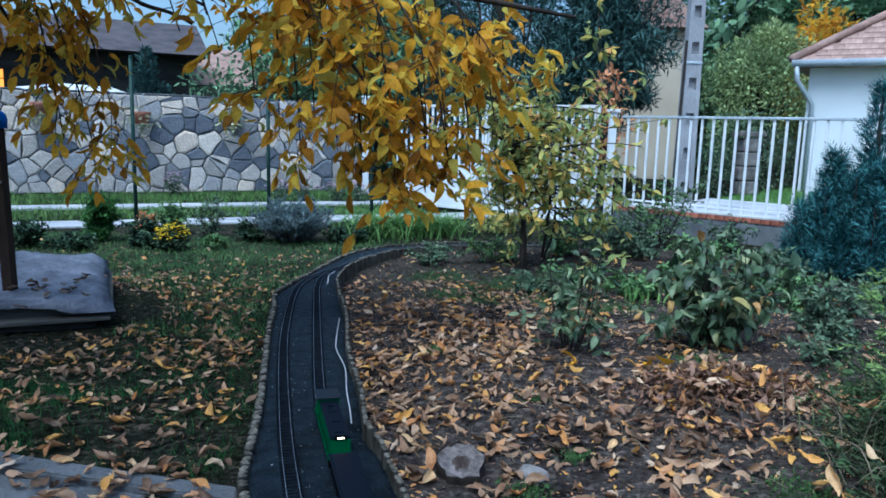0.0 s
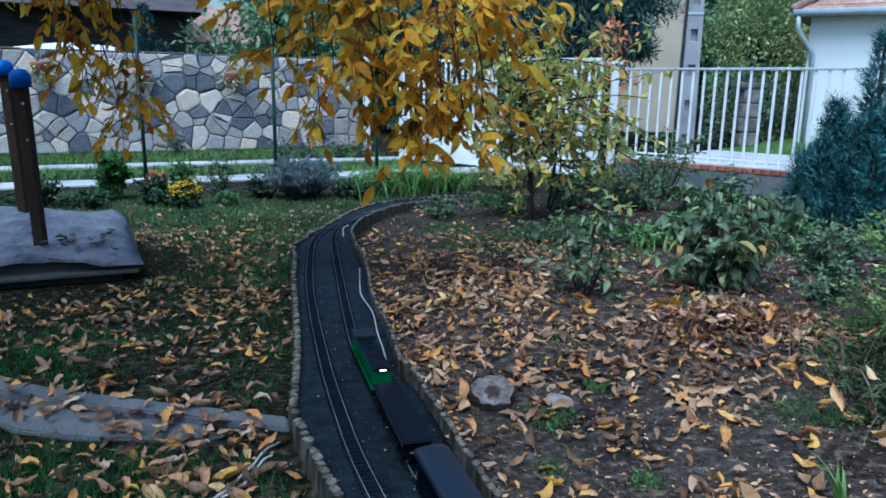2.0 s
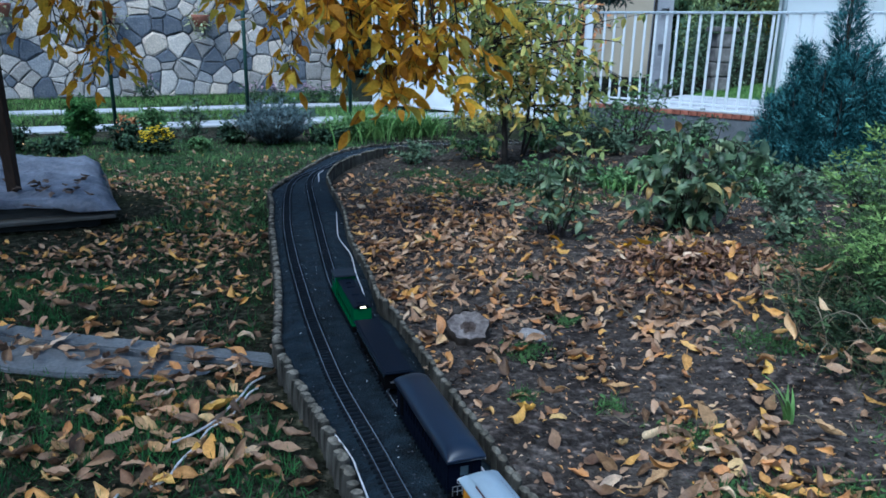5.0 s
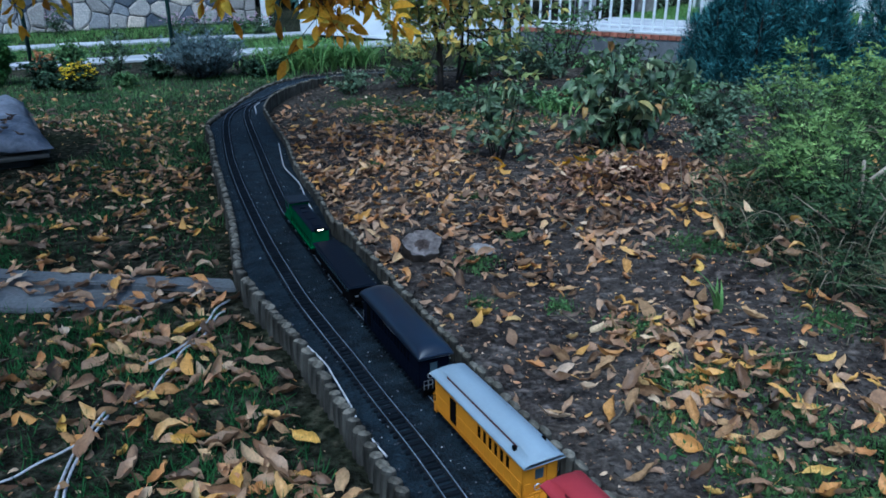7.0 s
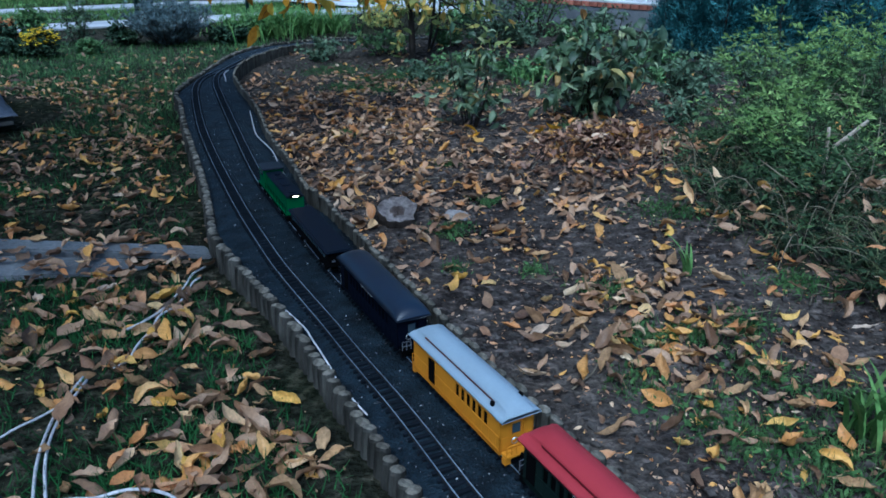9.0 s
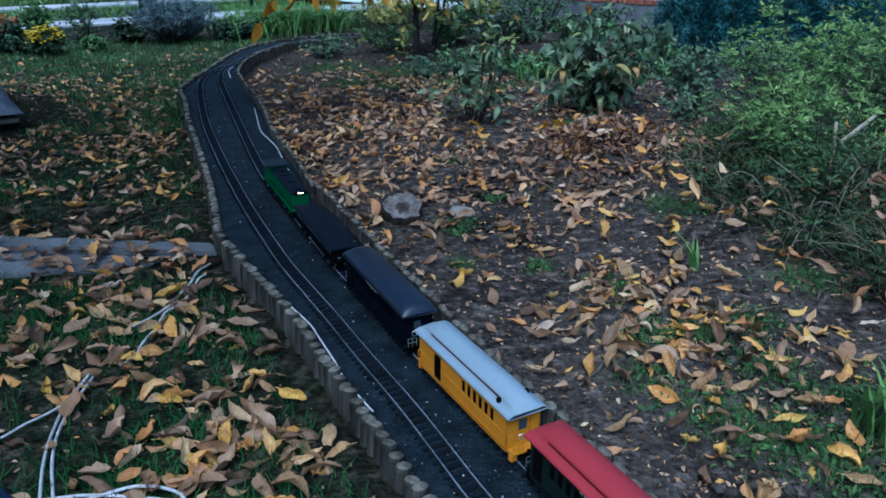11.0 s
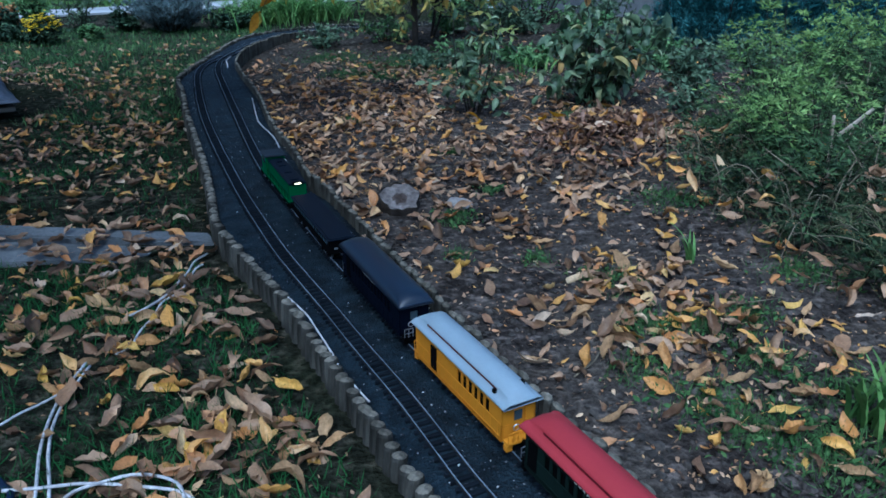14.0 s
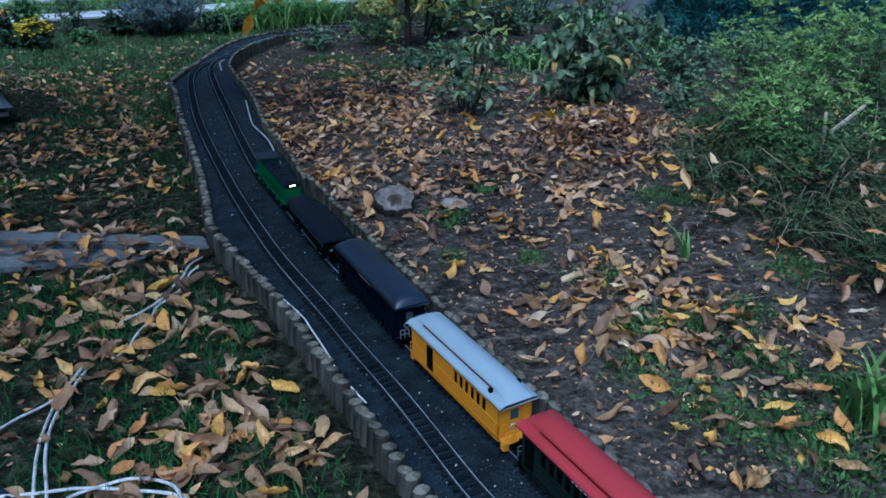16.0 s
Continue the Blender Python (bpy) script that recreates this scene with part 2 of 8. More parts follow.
def mat(name, dark, light, scale=6.0, fine=60.0, rough=0.8, bump=0.3, metal=0.0, vary="", spread=0.25, glossy=0.10, through_light=0.0, depth=0.01, stretch=(1, 1, 1), tones=(), grain=0.45):
    """Colour from noise at two scales, with grain, relief and differences from piece to piece."""
    m = bpy.data.materials.new(name)
    m.use_nodes = True
    nt = m.node_tree
    N, L = nt.nodes, nt.links
    b = N["Principled BSDF"]
    co = N.new("ShaderNodeTexCoord")
    mp = N.new("ShaderNodeMapping")
    mp.inputs["Scale"].default_value = stretch
    L.new(co.outputs["Object"], mp.inputs["Vector"])
    n1, n2 = N.new("ShaderNodeTexNoise"), N.new("ShaderNodeTexNoise")
    for n, s, d in ((n1, scale, 5), (n2, fine, 3)):
        n.inputs["Scale"].default_value, n.inputs["Detail"].default_value = s, d
        L.new(mp.outputs[0], n.inputs["Vector"])
    ramp = N.new("ShaderNodeValToRGB")
    ramp.color_ramp.elements[0].position, ramp.color_ramp.elements[1].position = 0.3, 0.7
    ramp.color_ramp.elements[0].color, ramp.color_ramp.elements[1].color = (*dark, 1), (*light, 1)
    L.new(n1.outputs["Fac"], ramp.inputs["Fac"])
    col = ramp.outputs["Color"]
    if tones:
        src = N.new("ShaderNodeNewGeometry").outputs["Random Per Island"] if vary == "island" else N.new("ShaderNodeObjectInfo").outputs["Random"]
        r2 = N.new("ShaderNodeValToRGB")
        r2.color_ramp.interpolation = "LINEAR"
        els = r2.color_ramp.elements
        while len(els) < len(tones):
            els.new(0.5)
        for e, (p, c) in zip(els, tones):
            e.position, e.color = p, (*c, 1)
        L.new(src, r2.inputs["Fac"])
        mx = N.new("ShaderNodeMixRGB")
        mx.inputs[0].default_value = 0.3
        L.new(r2.outputs["Color"], mx.inputs[1])
        L.new(col, mx.inputs[2])
        col = mx.outputs[0]
    hsv = N.new("ShaderNodeHueSaturation")
    mr = N.new("ShaderNodeMapRange")
    mr.inputs["To Min"].default_value, mr.inputs["To Max"].default_value = 1 - grain, 1 + grain
    L.new(n2.outputs["Fac"], mr.inputs["Value"])
    val = mr.outputs[0]
    if vary:
        src = N.new("ShaderNodeNewGeometry").outputs["Random Per Island"] if vary == "island" else N.new("ShaderNodeObjectInfo").outputs["Random"]
        m2 = N.new("ShaderNodeMapRange")
        m2.inputs["To Min"].default_value, m2.inputs["To Max"].default_value = 1 - spread, 1 + spread
        L.new(src, m2.inputs["Value"])
        mu = N.new("ShaderNodeMath")
        mu.operation = "MULTIPLY"
        L.new(val, mu.inputs[0]), L.new(m2.outputs[0], mu.inputs[1])
        val = mu.outputs[0]
    L.new(val, hsv.inputs["Value"])
    L.new(col, hsv.inputs["Color"])
    L.new(hsv.outputs[0], b.inputs["Base Color"])
    b.inputs["Roughness"].default_value, b.inputs["Metallic"].default_value = rough, metal
    b.inputs["Specular IOR Level"].default_value = glossy
    if bump:
        bp = N.new("ShaderNodeBump")
        bp.inputs["Strength"].default_value, bp.inputs["Distance"].default_value = bump, depth
        L.new(n2.outputs["Fac"], bp.inputs["Height"])
        L.new(bp.outputs[0], b.inputs["Normal"])
    if through_light:
        tr = N.new("ShaderNodeBsdfTranslucent")
        L.new(hsv.outputs[0], tr.inputs["Color"])
        ms = N.new("ShaderNodeMixShader")
        ms.inputs[0].default_value = through_light
        L.new(b.outputs[0], ms.inputs[1]), L.new(tr.outputs[0], ms.inputs[2])
        L.new(ms.outputs[0], N["Material Output"].inputs["Surface"])
    return m


def glow(name, colour, strength):
    m = bpy.data.materials.new(name)
    m.use_nodes = True
    b = m.node_tree.nodes["Principled BSDF"]
    b.inputs["Base Color"].default_value = (*colour, 1)
    b.inputs["Emission Color"].default_value, b.inputs["Emission Strength"].default_value = (*colour, 1), strength
    return m


M = {}
M["ballast"] = mat("ballast", (0.0026, 0.0052, 0.0082), (0.018, 0.029, 0.041), 14, 120, 0.72, 1.0, depth=0.014, glossy=0.14, grain=0.85)
# hardly metallic; the reflected sky is put into the pale blue-grey base
M["rail"] = mat("rail", (0.11, 0.14, 0.19), (0.34, 0.39, 0.47), 5, 90, 0.4, 0.1, 0.1)
M["sleeper"] = mat("sleeper", (0.0035, 0.005, 0.008), (0.011, 0.015, 0.022), 20, 160, 0.8, 0.3, vary="object")
M["log"] = mat("log", (0.014, 0.0135, 0.0115), (0.088, 0.083, 0.072), 18, 110, 0.95, 0.6, vary="object", spread=0.35, stretch=(1, 1, 0.25), glossy=0.03, grain=0.6)
M["log_end"] = mat("log_end", (0.06, 0.055, 0.045), (0.20, 0.18, 0.145), 30, 140, 0.95, 0.4, vary="object", spread=0.35, glossy=0.03, grain=0.5)
M["concrete"] = mat("concrete", (0.085, 0.09, 0.098), (0.165, 0.172, 0.182), 4, 70, 0.95, 0.4, glossy=0.1)
M["pale_concrete"] = mat("pale_concrete", (0.36, 0.37, 0.38), (0.56, 0.56, 0.56), 1.5, 30, 0.95, 0.2, glossy=0.05, grain=0.2)
M["mortar"] = mat("mortar", (0.07, 0.07, 0.073), (0.19, 0.185, 0.18), 4, 40, 0.95, 0.5)
M["drive_concrete"] = mat("drive_concrete", (0.27, 0.28, 0.30), (0.46, 0.46, 0.47), 1.5, 30, 0.95, 0.2, glossy=0.05, grain=0.25)
M["stone"] = mat("stone", (0.20, 0.20, 0.21), (0.50, 0.47, 0.44), 7, 30, 0.9, 0.9, vary="object", spread=0.36, depth=0.03, grain=0.6,
                 tones=((0.0, (0.08, 0.11, 0.17)), (0.22, (0.16, 0.19, 0.245)), (0.42, (0.45, 0.40, 0.345)), (0.6, (0.28, 0.29, 0.31)), (0.85, (0.60, 0.50, 0.39)), (1.0, (0.45, 0.44, 0.43))))
M["white_paint"] = mat("white_paint", (0.50, 0.52, 0.54), (0.68, 0.695, 0.71), 2, 40, 0.5, 0.05, grain=0.06)
M["white_wall"] = mat("white_wall", (0.55, 0.58, 0.61), (0.65, 0.675, 0.70), 0.7, 30, 0.9, 0.1, grain=0.04)
M["beige_wall"] = mat("beige_wall", (0.42, 0.36, 0.27), (0.52, 0.46, 0.36), 0.6, 20, 0.9, 0.1, grain=0.08)
M["brick"] = mat("brick", (0.22, 0.075, 0.05), (0.36, 0.15, 0.10), 9, 60, 0.9, 0.4, vary="object")
# roof tiles lightened, distance haze put into the colour
M["tile"] = mat("tile", (0.22, 0.14, 0.115), (0.38, 0.26, 0.215), 3, 30, 0.85, 0.3, vary="object", spread=0.2)
M["zinc"] = mat("zinc", (0.34, 0.38, 0.42), (0.46, 0.5, 0.54), 4, 40, 0.45, 0.1, 0.3)
M["dark_post"] = mat("dark_post", (0.012, 0.03, 0.026), (0.03, 0.06, 0.05), 8, 60, 0.45, 0.1)
M["wood"] = mat("wood", (0.02, 0.014, 0.011), (0.06, 0.04, 0.029), 5, 60, 0.8, 0.4, stretch=(1, 1, 0.2))
M["wood_dark"] = mat("wood_dark", (0.02, 0.021, 0.021), (0.055, 0.054, 0.05), 5, 50, 0.9, 0.4, stretch=(0.2, 1, 1))
M["ledge"] = mat("ledge", (0.04, 0.04, 0.038), (0.12, 0.115, 0.105), 5, 50, 0.9, 0.4, stretch=(0.2, 1, 1))
M["blue_hose"] = mat("blue_hose", (0.006, 0.012, 0.03), (0.012, 0.024, 0.055), 10, 60, 0.5, 0.1)
M["blue_cap"] = mat("blue_cap", (0.01, 0.06, 0.30), (0.02, 0.10, 0.42), 6, 60, 0.4, 0.1)
M["tarp"] = mat("tarp", (0.07, 0.077, 0.10), (0.22, 0.23, 0.27), 4, 22, 0.55, 0.8, depth=0.03)
M["bark"] = mat("bark", (0.018, 0.015, 0.013), (0.05, 0.042, 0.036), 10, 60, 0.95, 0.6, stretch=(1, 1, 0.3))
M["stump_side"] = mat("stump_side", (0.022, 0.018, 0.015), (0.075, 0.06, 0.05), 14, 70, 0.95, 0.7)
M["stump_hollow"] = mat("stump_hollow", (0.035, 0.026, 0.022), (0.13, 0.10, 0.088), 20, 90, 0.95, 0.6)
M["stump_top"] = mat("stump_top", (0.07, 0.058, 0.054), (0.25, 0.215, 0.20), 22, 90, 0.9, 0.7)
M["cable"] = mat("cable", (0.42, 0.40, 0.41), (0.62, 0.61, 0.63), 20, 80, 0.5, 0.1)
M["terracotta"] = mat("terracotta", (0.24, 0.10, 0.07), (0.36, 0.17, 0.12), 6, 60, 0.85, 0.3)
# pole lightened in the same way, haze put into its grey
M["pole_concrete"] = mat("pole_concrete", (0.20, 0.20, 0.215), (0.33, 0.33, 0.35), 1.5, 30, 0.95, 0.3, grain=0.25)
M["glass"] = mat("glass", (0.04, 0.06, 0.08), (0.06, 0.09, 0.11), 1, 10, 0.08, 0.0, glossy=0.6)
LITTER = ((0.0, (0.03, 0.018, 0.013)), (0.16, (0.12, 0.056, 0.027)), (0.32, (0.45, 0.28, 0.16)), (0.46, (0.21, 0.095, 0.04)), (0.62, (0.55, 0.36, 0.22)), (0.76, (0.50, 0.20, 0.045)), (0.9, (0.68, 0.37, 0.055)), (1.0, (0.54, 0.43, 0.33)))
M["litter"] = mat("litter", (0.08, 0.04, 0.02), (0.46, 0.30, 0.17), 30, 150, 0.5, 0.3, vary="island", through_light=0.12, tones=LITTER, depth=0.004, glossy=0.4)
LAWN_LITTER = ((0.0, (0.07, 0.034, 0.018)), (0.16, (0.15, 0.072, 0.03)), (0.32, (0.47, 0.29, 0.135)), (0.46, (0.24, 0.115, 0.04)), (0.60, (0.56, 0.37, 0.19)), (0.74, (0.45, 0.21, 0.045)), (0.88, (0.68, 0.41, 0.055)), (1.0, (0.56, 0.44, 0.30)))
M["litter_piece"] = mat("litter_piece", (0.045, 0.022, 0.01), (0.46, 0.29, 0.14), 3, 14, 0.6, 0.4, vary="object", through_light=0.12, tones=LAWN_LITTER, depth=0.02, glossy=0.3, grain=0.6)
HEAP = ((0.0, (0.03, 0.018, 0.014)), (0.25, (0.10, 0.052, 0.036)), (0.45, (0.28, 0.18, 0.14)), (0.6, (0.15, 0.075, 0.045)), (0.8, (0.33, 0.21, 0.16)), (0.93, (0.34, 0.155, 0.05)), (1.0, (0.48, 0.29, 0.07)))
M["litter_old"] = mat("litter_old", (0.10, 0.055, 0.035), (0.30, 0.19, 0.13), 30, 150, 0.75, 0.3, vary="island", through_light=0.1, tones=HEAP, depth=0.004)
M["walnut_leaf"] = mat("walnut_leaf", (0.38, 0.18, 0.02), (0.58, 0.34, 0.04), 6, 60, 0.55, 0.2, vary="island", through_light=0.55,
                       tones=((0.0, (0.22, 0.09, 0.02)), (0.12, (0.50, 0.22, 0.02)), (0.34, (0.74, 0.36, 0.02)), (0.60, (0.84, 0.50, 0.03)), (0.78, (0.66, 0.49, 0.05)), (0.91, (0.38, 0.39, 0.07)), (1.0, (0.18, 0.25, 0.06))))
M["young_leaf"] = mat("young_leaf", (0.18, 0.24, 0.06), (0.38, 0.40, 0.12), 6, 60, 0.55, 0.2, vary="island", through_light=0.45,
                      tones=((0.0, (0.19, 0.27, 0.10)), (0.40, (0.40, 0.46, 0.17)), (0.68, (0.62, 0.55, 0.16)), (0.88, (0.66, 0.42, 0.09)), (1.0, (0.55, 0.22, 0.07))))
M["broad_leaf"] = mat("broad_leaf", (0.033, 0.062, 0.030), (0.111, 0.150, 0.075), 8, 60, 0.42, 0.3, vary="island", through_light=0.2, glossy=0.35,
                      tones=((0.0, (0.022, 0.046, 0.025)), (0.55, (0.105, 0.160, 0.078)), (0.9, (0.266, 0.310, 0.177)), (0.96, (0.332, 0.280, 0.089)), (1.0, (0.376, 0.170, 0.044))))
M["lime_leaf"] = mat("lime_leaf", (0.13, 0.23, 0.06), (0.30, 0.40, 0.13), 8, 60, 0.6, 0.2, vary="island", through_light=0.35, spread=0.4)
M["trail_leaf"] = mat("trail_leaf", (0.22, 0.26, 0.13), (0.48, 0.48, 0.28), 8, 60, 0.6, 0.2, vary="island", through_light=0.3, spread=0.4)
# near-black dark end: shade in the depth of the bushes put into the leaf colour
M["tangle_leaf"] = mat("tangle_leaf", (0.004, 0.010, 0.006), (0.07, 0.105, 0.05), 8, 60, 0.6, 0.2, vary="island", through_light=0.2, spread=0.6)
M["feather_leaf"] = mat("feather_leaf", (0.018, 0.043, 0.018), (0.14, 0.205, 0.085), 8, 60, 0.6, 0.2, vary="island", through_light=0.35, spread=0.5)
M["dark_leaf"] = mat("dark_leaf", (0.05, 0.088, 0.054), (0.17, 0.225, 0.134), 8, 60, 0.6, 0.2, vary="island", through_light=0.2, spread=0.4)
# blue and dark needles lifted: haze of the background put into their colour
M["blue_needle"] = mat("blue_needle", (0.018, 0.064, 0.072), (0.075, 0.18, 0.185), 5, 60, 0.7, 0.2, vary="island", spread=0.75)
M["dark_needle"] = mat("dark_needle", (0.03, 0.065, 0.062), (0.075, 0.13, 0.118), 5, 60, 0.8, 0.2, vary="island", spread=0.4)
M["silver_leaf"] = mat("silver_leaf", (0.09, 0.13, 0.14), (0.19, 0.24, 0.252), 6, 60, 0.8, 0.2, vary="island", spread=0.35)
M["grass"] = mat("grass", (0.012, 0.05, 0.014), (0.06, 0.155, 0.043), 3, 60, 0.65, 0.0, vary="island", spread=0.45, through_light=0.25)
# lighter, yellower copy of the grass colour for the far lawn
M["grass_far"] = mat("grass_far", (0.022, 0.06, 0.018), (0.14, 0.225, 0.075), 3, 60, 0.6, 0.0, vary="island", spread=0.5, through_light=0.25, glossy=0.25)
M["lily_leaf"] = mat("lily_leaf", (0.07, 0.16, 0.04), (0.19, 0.29, 0.085), 6, 60, 0.55, 0.1, vary="island", spread=0.35, through_light=0.25)
M["yellow_flower"] = mat("yellow_flower", (0.62, 0.45, 0.01), (0.8, 0.62, 0.03), 20, 80, 0.6, 0.1, vary="island", through_light=0.2)
M["pink_flower"] = mat("pink_flower", (0.5, 0.3, 0.42), (0.7, 0.5, 0.6), 20, 80, 0.6, 0.1, vary="island")
M["orange_leaf"] = mat("orange_leaf", (0.45, 0.18, 0.07), (0.6, 0.32, 0.16), 6, 60, 0.6, 0.1, vary="island", through_light=0.3)
# far foliage colour raised to carry the haze
M["far_bright"] = mat("far_bright", (0.15, 0.22, 0.10), (0.34, 0.40, 0.17), 0.8, 10, 0.8, 0.0, vary="island", spread=0.4, through_light=0.25)
M["street_turf"] = mat("street_turf", (0.05, 0.11, 0.03), (0.12, 0.2, 0.06), 4, 60, 0.9, 0.6, depth=0.03)
M["far_leaf"] = mat("far_leaf", (0.08, 0.15, 0.09), (0.20, 0.30, 0.16), 0.6, 10, 0.8, 0.0, vary="island", spread=0.4, through_light=0.2)


def ground_material():
    m = bpy.data.materials.new("ground")
    m.use_nodes = True
    nt = m.node_tree
    N, L = nt.nodes, nt.links
    b = N["Principled BSDF"]
    co = N.new("ShaderNodeTexCoord")

    def grain(scale, detail=6):
        n = N.new("ShaderNodeTexNoise")
        n.inputs["Scale"].default_value, n.inputs["Detail"].default_value = scale, detail
        L.new(co.outputs["Object"], n.inputs["Vector"])
        return n.outputs["Fac"]

    def ramp(fac, stops):
        r = N.new("ShaderNodeValToRGB")
        while len(r.color_ramp.elements) < len(stops):
            r.color_ramp.elements.new(0.5)
        for e, (p, c) in zip(r.color_ramp.elements, stops):
            e.position, e.color = p, (*c, 1)
        L.new(fac, r.inputs["Fac"])
        return r.outputs["Color"]

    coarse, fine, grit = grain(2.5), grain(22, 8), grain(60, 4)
    # near-black low ends put crevice shade into the colour; fine also drives the relief
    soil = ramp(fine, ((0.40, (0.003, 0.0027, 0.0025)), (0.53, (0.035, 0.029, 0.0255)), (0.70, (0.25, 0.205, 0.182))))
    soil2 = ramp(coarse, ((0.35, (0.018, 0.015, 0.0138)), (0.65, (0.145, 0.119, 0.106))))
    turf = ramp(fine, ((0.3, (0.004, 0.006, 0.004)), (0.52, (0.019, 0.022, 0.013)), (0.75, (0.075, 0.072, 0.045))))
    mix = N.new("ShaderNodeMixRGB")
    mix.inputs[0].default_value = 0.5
    L.new(soil, mix.inputs[1]), L.new(soil2, mix.inputs[2])
    at = N.new("ShaderNodeAttribute")
    at.attribute_name = "turf"
    edge = N.new("ShaderNodeMath")
    edge.operation = "MULTIPLY_ADD"
    L.new(coarse, edge.inputs[0])
    edge.inputs[1].default_value = 1.4
    edge.inputs[2].default_value = -0.7
    sm = N.new("ShaderNodeMath")
    sm.operation = "ADD"
    sm.use_clamp = True
    L.new(at.outputs["Fac"], sm.inputs[0]), L.new(edge.outputs[0], sm.inputs[1])
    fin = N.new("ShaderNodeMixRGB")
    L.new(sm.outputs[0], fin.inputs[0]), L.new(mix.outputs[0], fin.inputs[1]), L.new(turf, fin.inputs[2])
    speck = N.new("ShaderNodeMapRange")
    speck.inputs["From Min"].default_value, speck.inputs["From Max"].default_value = 0.32, 0.68
    speck.inputs["To Min"].default_value, speck.inputs["To Max"].default_value = 0.6, 1.4
    L.new(grit, speck.inputs["Value"])
    tone = N.new("ShaderNodeHueSaturation")
    L.new(speck.outputs[0], tone.inputs["Value"]), L.new(fin.outputs[0], tone.inputs["Color"])
    L.new(tone.outputs[0], b.inputs["Base Color"])
    b.inputs["Roughness"].default_value = 0.95
    b.inputs["Specular IOR Level"].default_value = 0.0
    add = N.new("ShaderNodeMath")
    L.new(fine, add.inputs[0]), L.new(grit, add.inputs[1])
    bp = N.new("ShaderNodeBump")
    bp.inputs["Strength"].default_value, bp.inputs["Distance"].default_value = 0.9, 0.025
    L.new(add.outputs[0], bp.inputs["Height"]), L.new(bp.outputs[0], b.inputs["Normal"])
    return m


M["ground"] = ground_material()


def turf_share(x, y):
    """1 on the lawn and the verges, 0 on dug soil."""
    d, side = near_line(x, y, bed_mid)
    lawn = (side < 0) | (y > 10.4)
    t = np.where(lawn, 0.85, 0.06)
    t = np.where((side > 0) & (y > 6.2) & (y < 10.4), 0.3, t)
    border = (side < 0) & (y > 8.2 - 0.05 * x) & (y < 10.2 + 0.4 * (x + 4.1)) & (x < 0)
    t = np.where(border, 0.6, t)
    return np.where(y > 12, 0.95, t)


def build_ground():
    xs = np.unique(np.r_[np.linspace(-220, -8, 12), np.arange(-8, -2, 0.25), np.arange(-2, 3, 0.045), np.arange(3, 8, 0.25), np.linspace(8, 220, 12)])
    ys = np.unique(np.r_[np.linspace(-60, -3, 6), np.arange(-3, 0.6, 0.2), np.arange(0.6, 5, 0.045), np.arange(5, 10.5, 0.09), np.arange(10.5, 20, 0.5), np.linspace(20, 320, 14)])
    X, Y = np.meshgrid(xs, ys)
    Z = ground(X, Y)
    n, k = len(xs), len(ys)
    faces = [(j * n + i, j * n + i + 1, (j + 1) * n + i + 1, (j + 1) * n + i) for j in range(k - 1) for i in range(n - 1)]
    ob = solo("ground", Acc().add(np.stack([X, Y, Z], -1).reshape(-1, 3), faces), M["ground"], "bare dark garden soil and thin lawn with verges", "ground", kind="structure", smooth=True)
    a = ob.data.attributes.new("turf", "FLOAT", "POINT")
    a.data.foreach_set("value", turf_share(X, Y).ravel())


build_ground()

# ---- railway bed ----


def build_bed():
    bed = thing("railway_bed", pose(0, 0, 0), "raised garden railway bed of black gravel edged with small logs", "railway bed", kind="structure")
    n = len(left_edge)
    other = np.array([right_edge[np.argmin(np.hypot(*(right_edge - a).T))] for a in left_edge])
    cols = 13
    v, f = [], []
    for i in range(n):
        for j in range(cols):
            u = j / (cols - 1)
            x, y = left_edge[i] * (1 - u) + other[i] * u
            z = bed_z(y) + 0.005 * noise.noise((x * 14, y * 14, 1)) + 0.003 * noise.noise((x * 60, y * 60, 2)) - 0.012 * (abs(u - 0.5) * 2) ** 4
            v.append((x, y, z))
    for i in range(n - 1):
        for j in range(cols - 1):
            a = i * cols + j
            f.append((a, a + 1, a + cols + 1, a + cols))
    m = len(v)
    for i in range(n):
        for p in (left_edge[i], other[i]):
            v.append((p[0], p[1], bed_z(p[1]) - 0.3))
    for i in range(n - 1):
        f.append((i * cols, (i + 1) * cols, m + 2 * (i + 1), m + 2 * i))
        f.append((i * cols + cols - 1, m + 2 * i + 1, m + 2 * (i + 1) + 1, (i + 1) * cols + cols - 1))
    part("gravel", Acc().add(v, f), M["ballast"], bed, "black fine gravel", smooth=True)
    # loose grit on the gravel
    rng = np.random.default_rng(3)
    k = 12000
    i = (rng.random(k) ** 1.6 * (n - 1)).astype(int)
    u = rng.random(k)[:, None]
    p = left_edge[i] * (1 - u) + other[i] * u
    P = np.c_[p, bed_z(p[:, 1]) + 0.003]
    pebble = (np.array([(1, 0, 0), (-1, 0, 0), (0, 1, 0), (0, -1, 0), (0, 0, 0.7), (0, 0, -0.7)], float), [(0, 2, 4), (2, 1, 4), (1, 3, 4), (3, 0, 4), (2, 0, 5), (1, 2, 5), (3, 1, 5), (0, 3, 5)])
    me = scatter_mesh("grit", [pebble], P, 0.001 + 0.0035 * rng.random(k) ** 2, turn_matrices(rng.random(k) * 6, rng.random(k), rng.random(k)))
    tagged(part("grit", me, M["grit"], bed, "loose grey and whitish grit"), kind="stuff")
    return bed


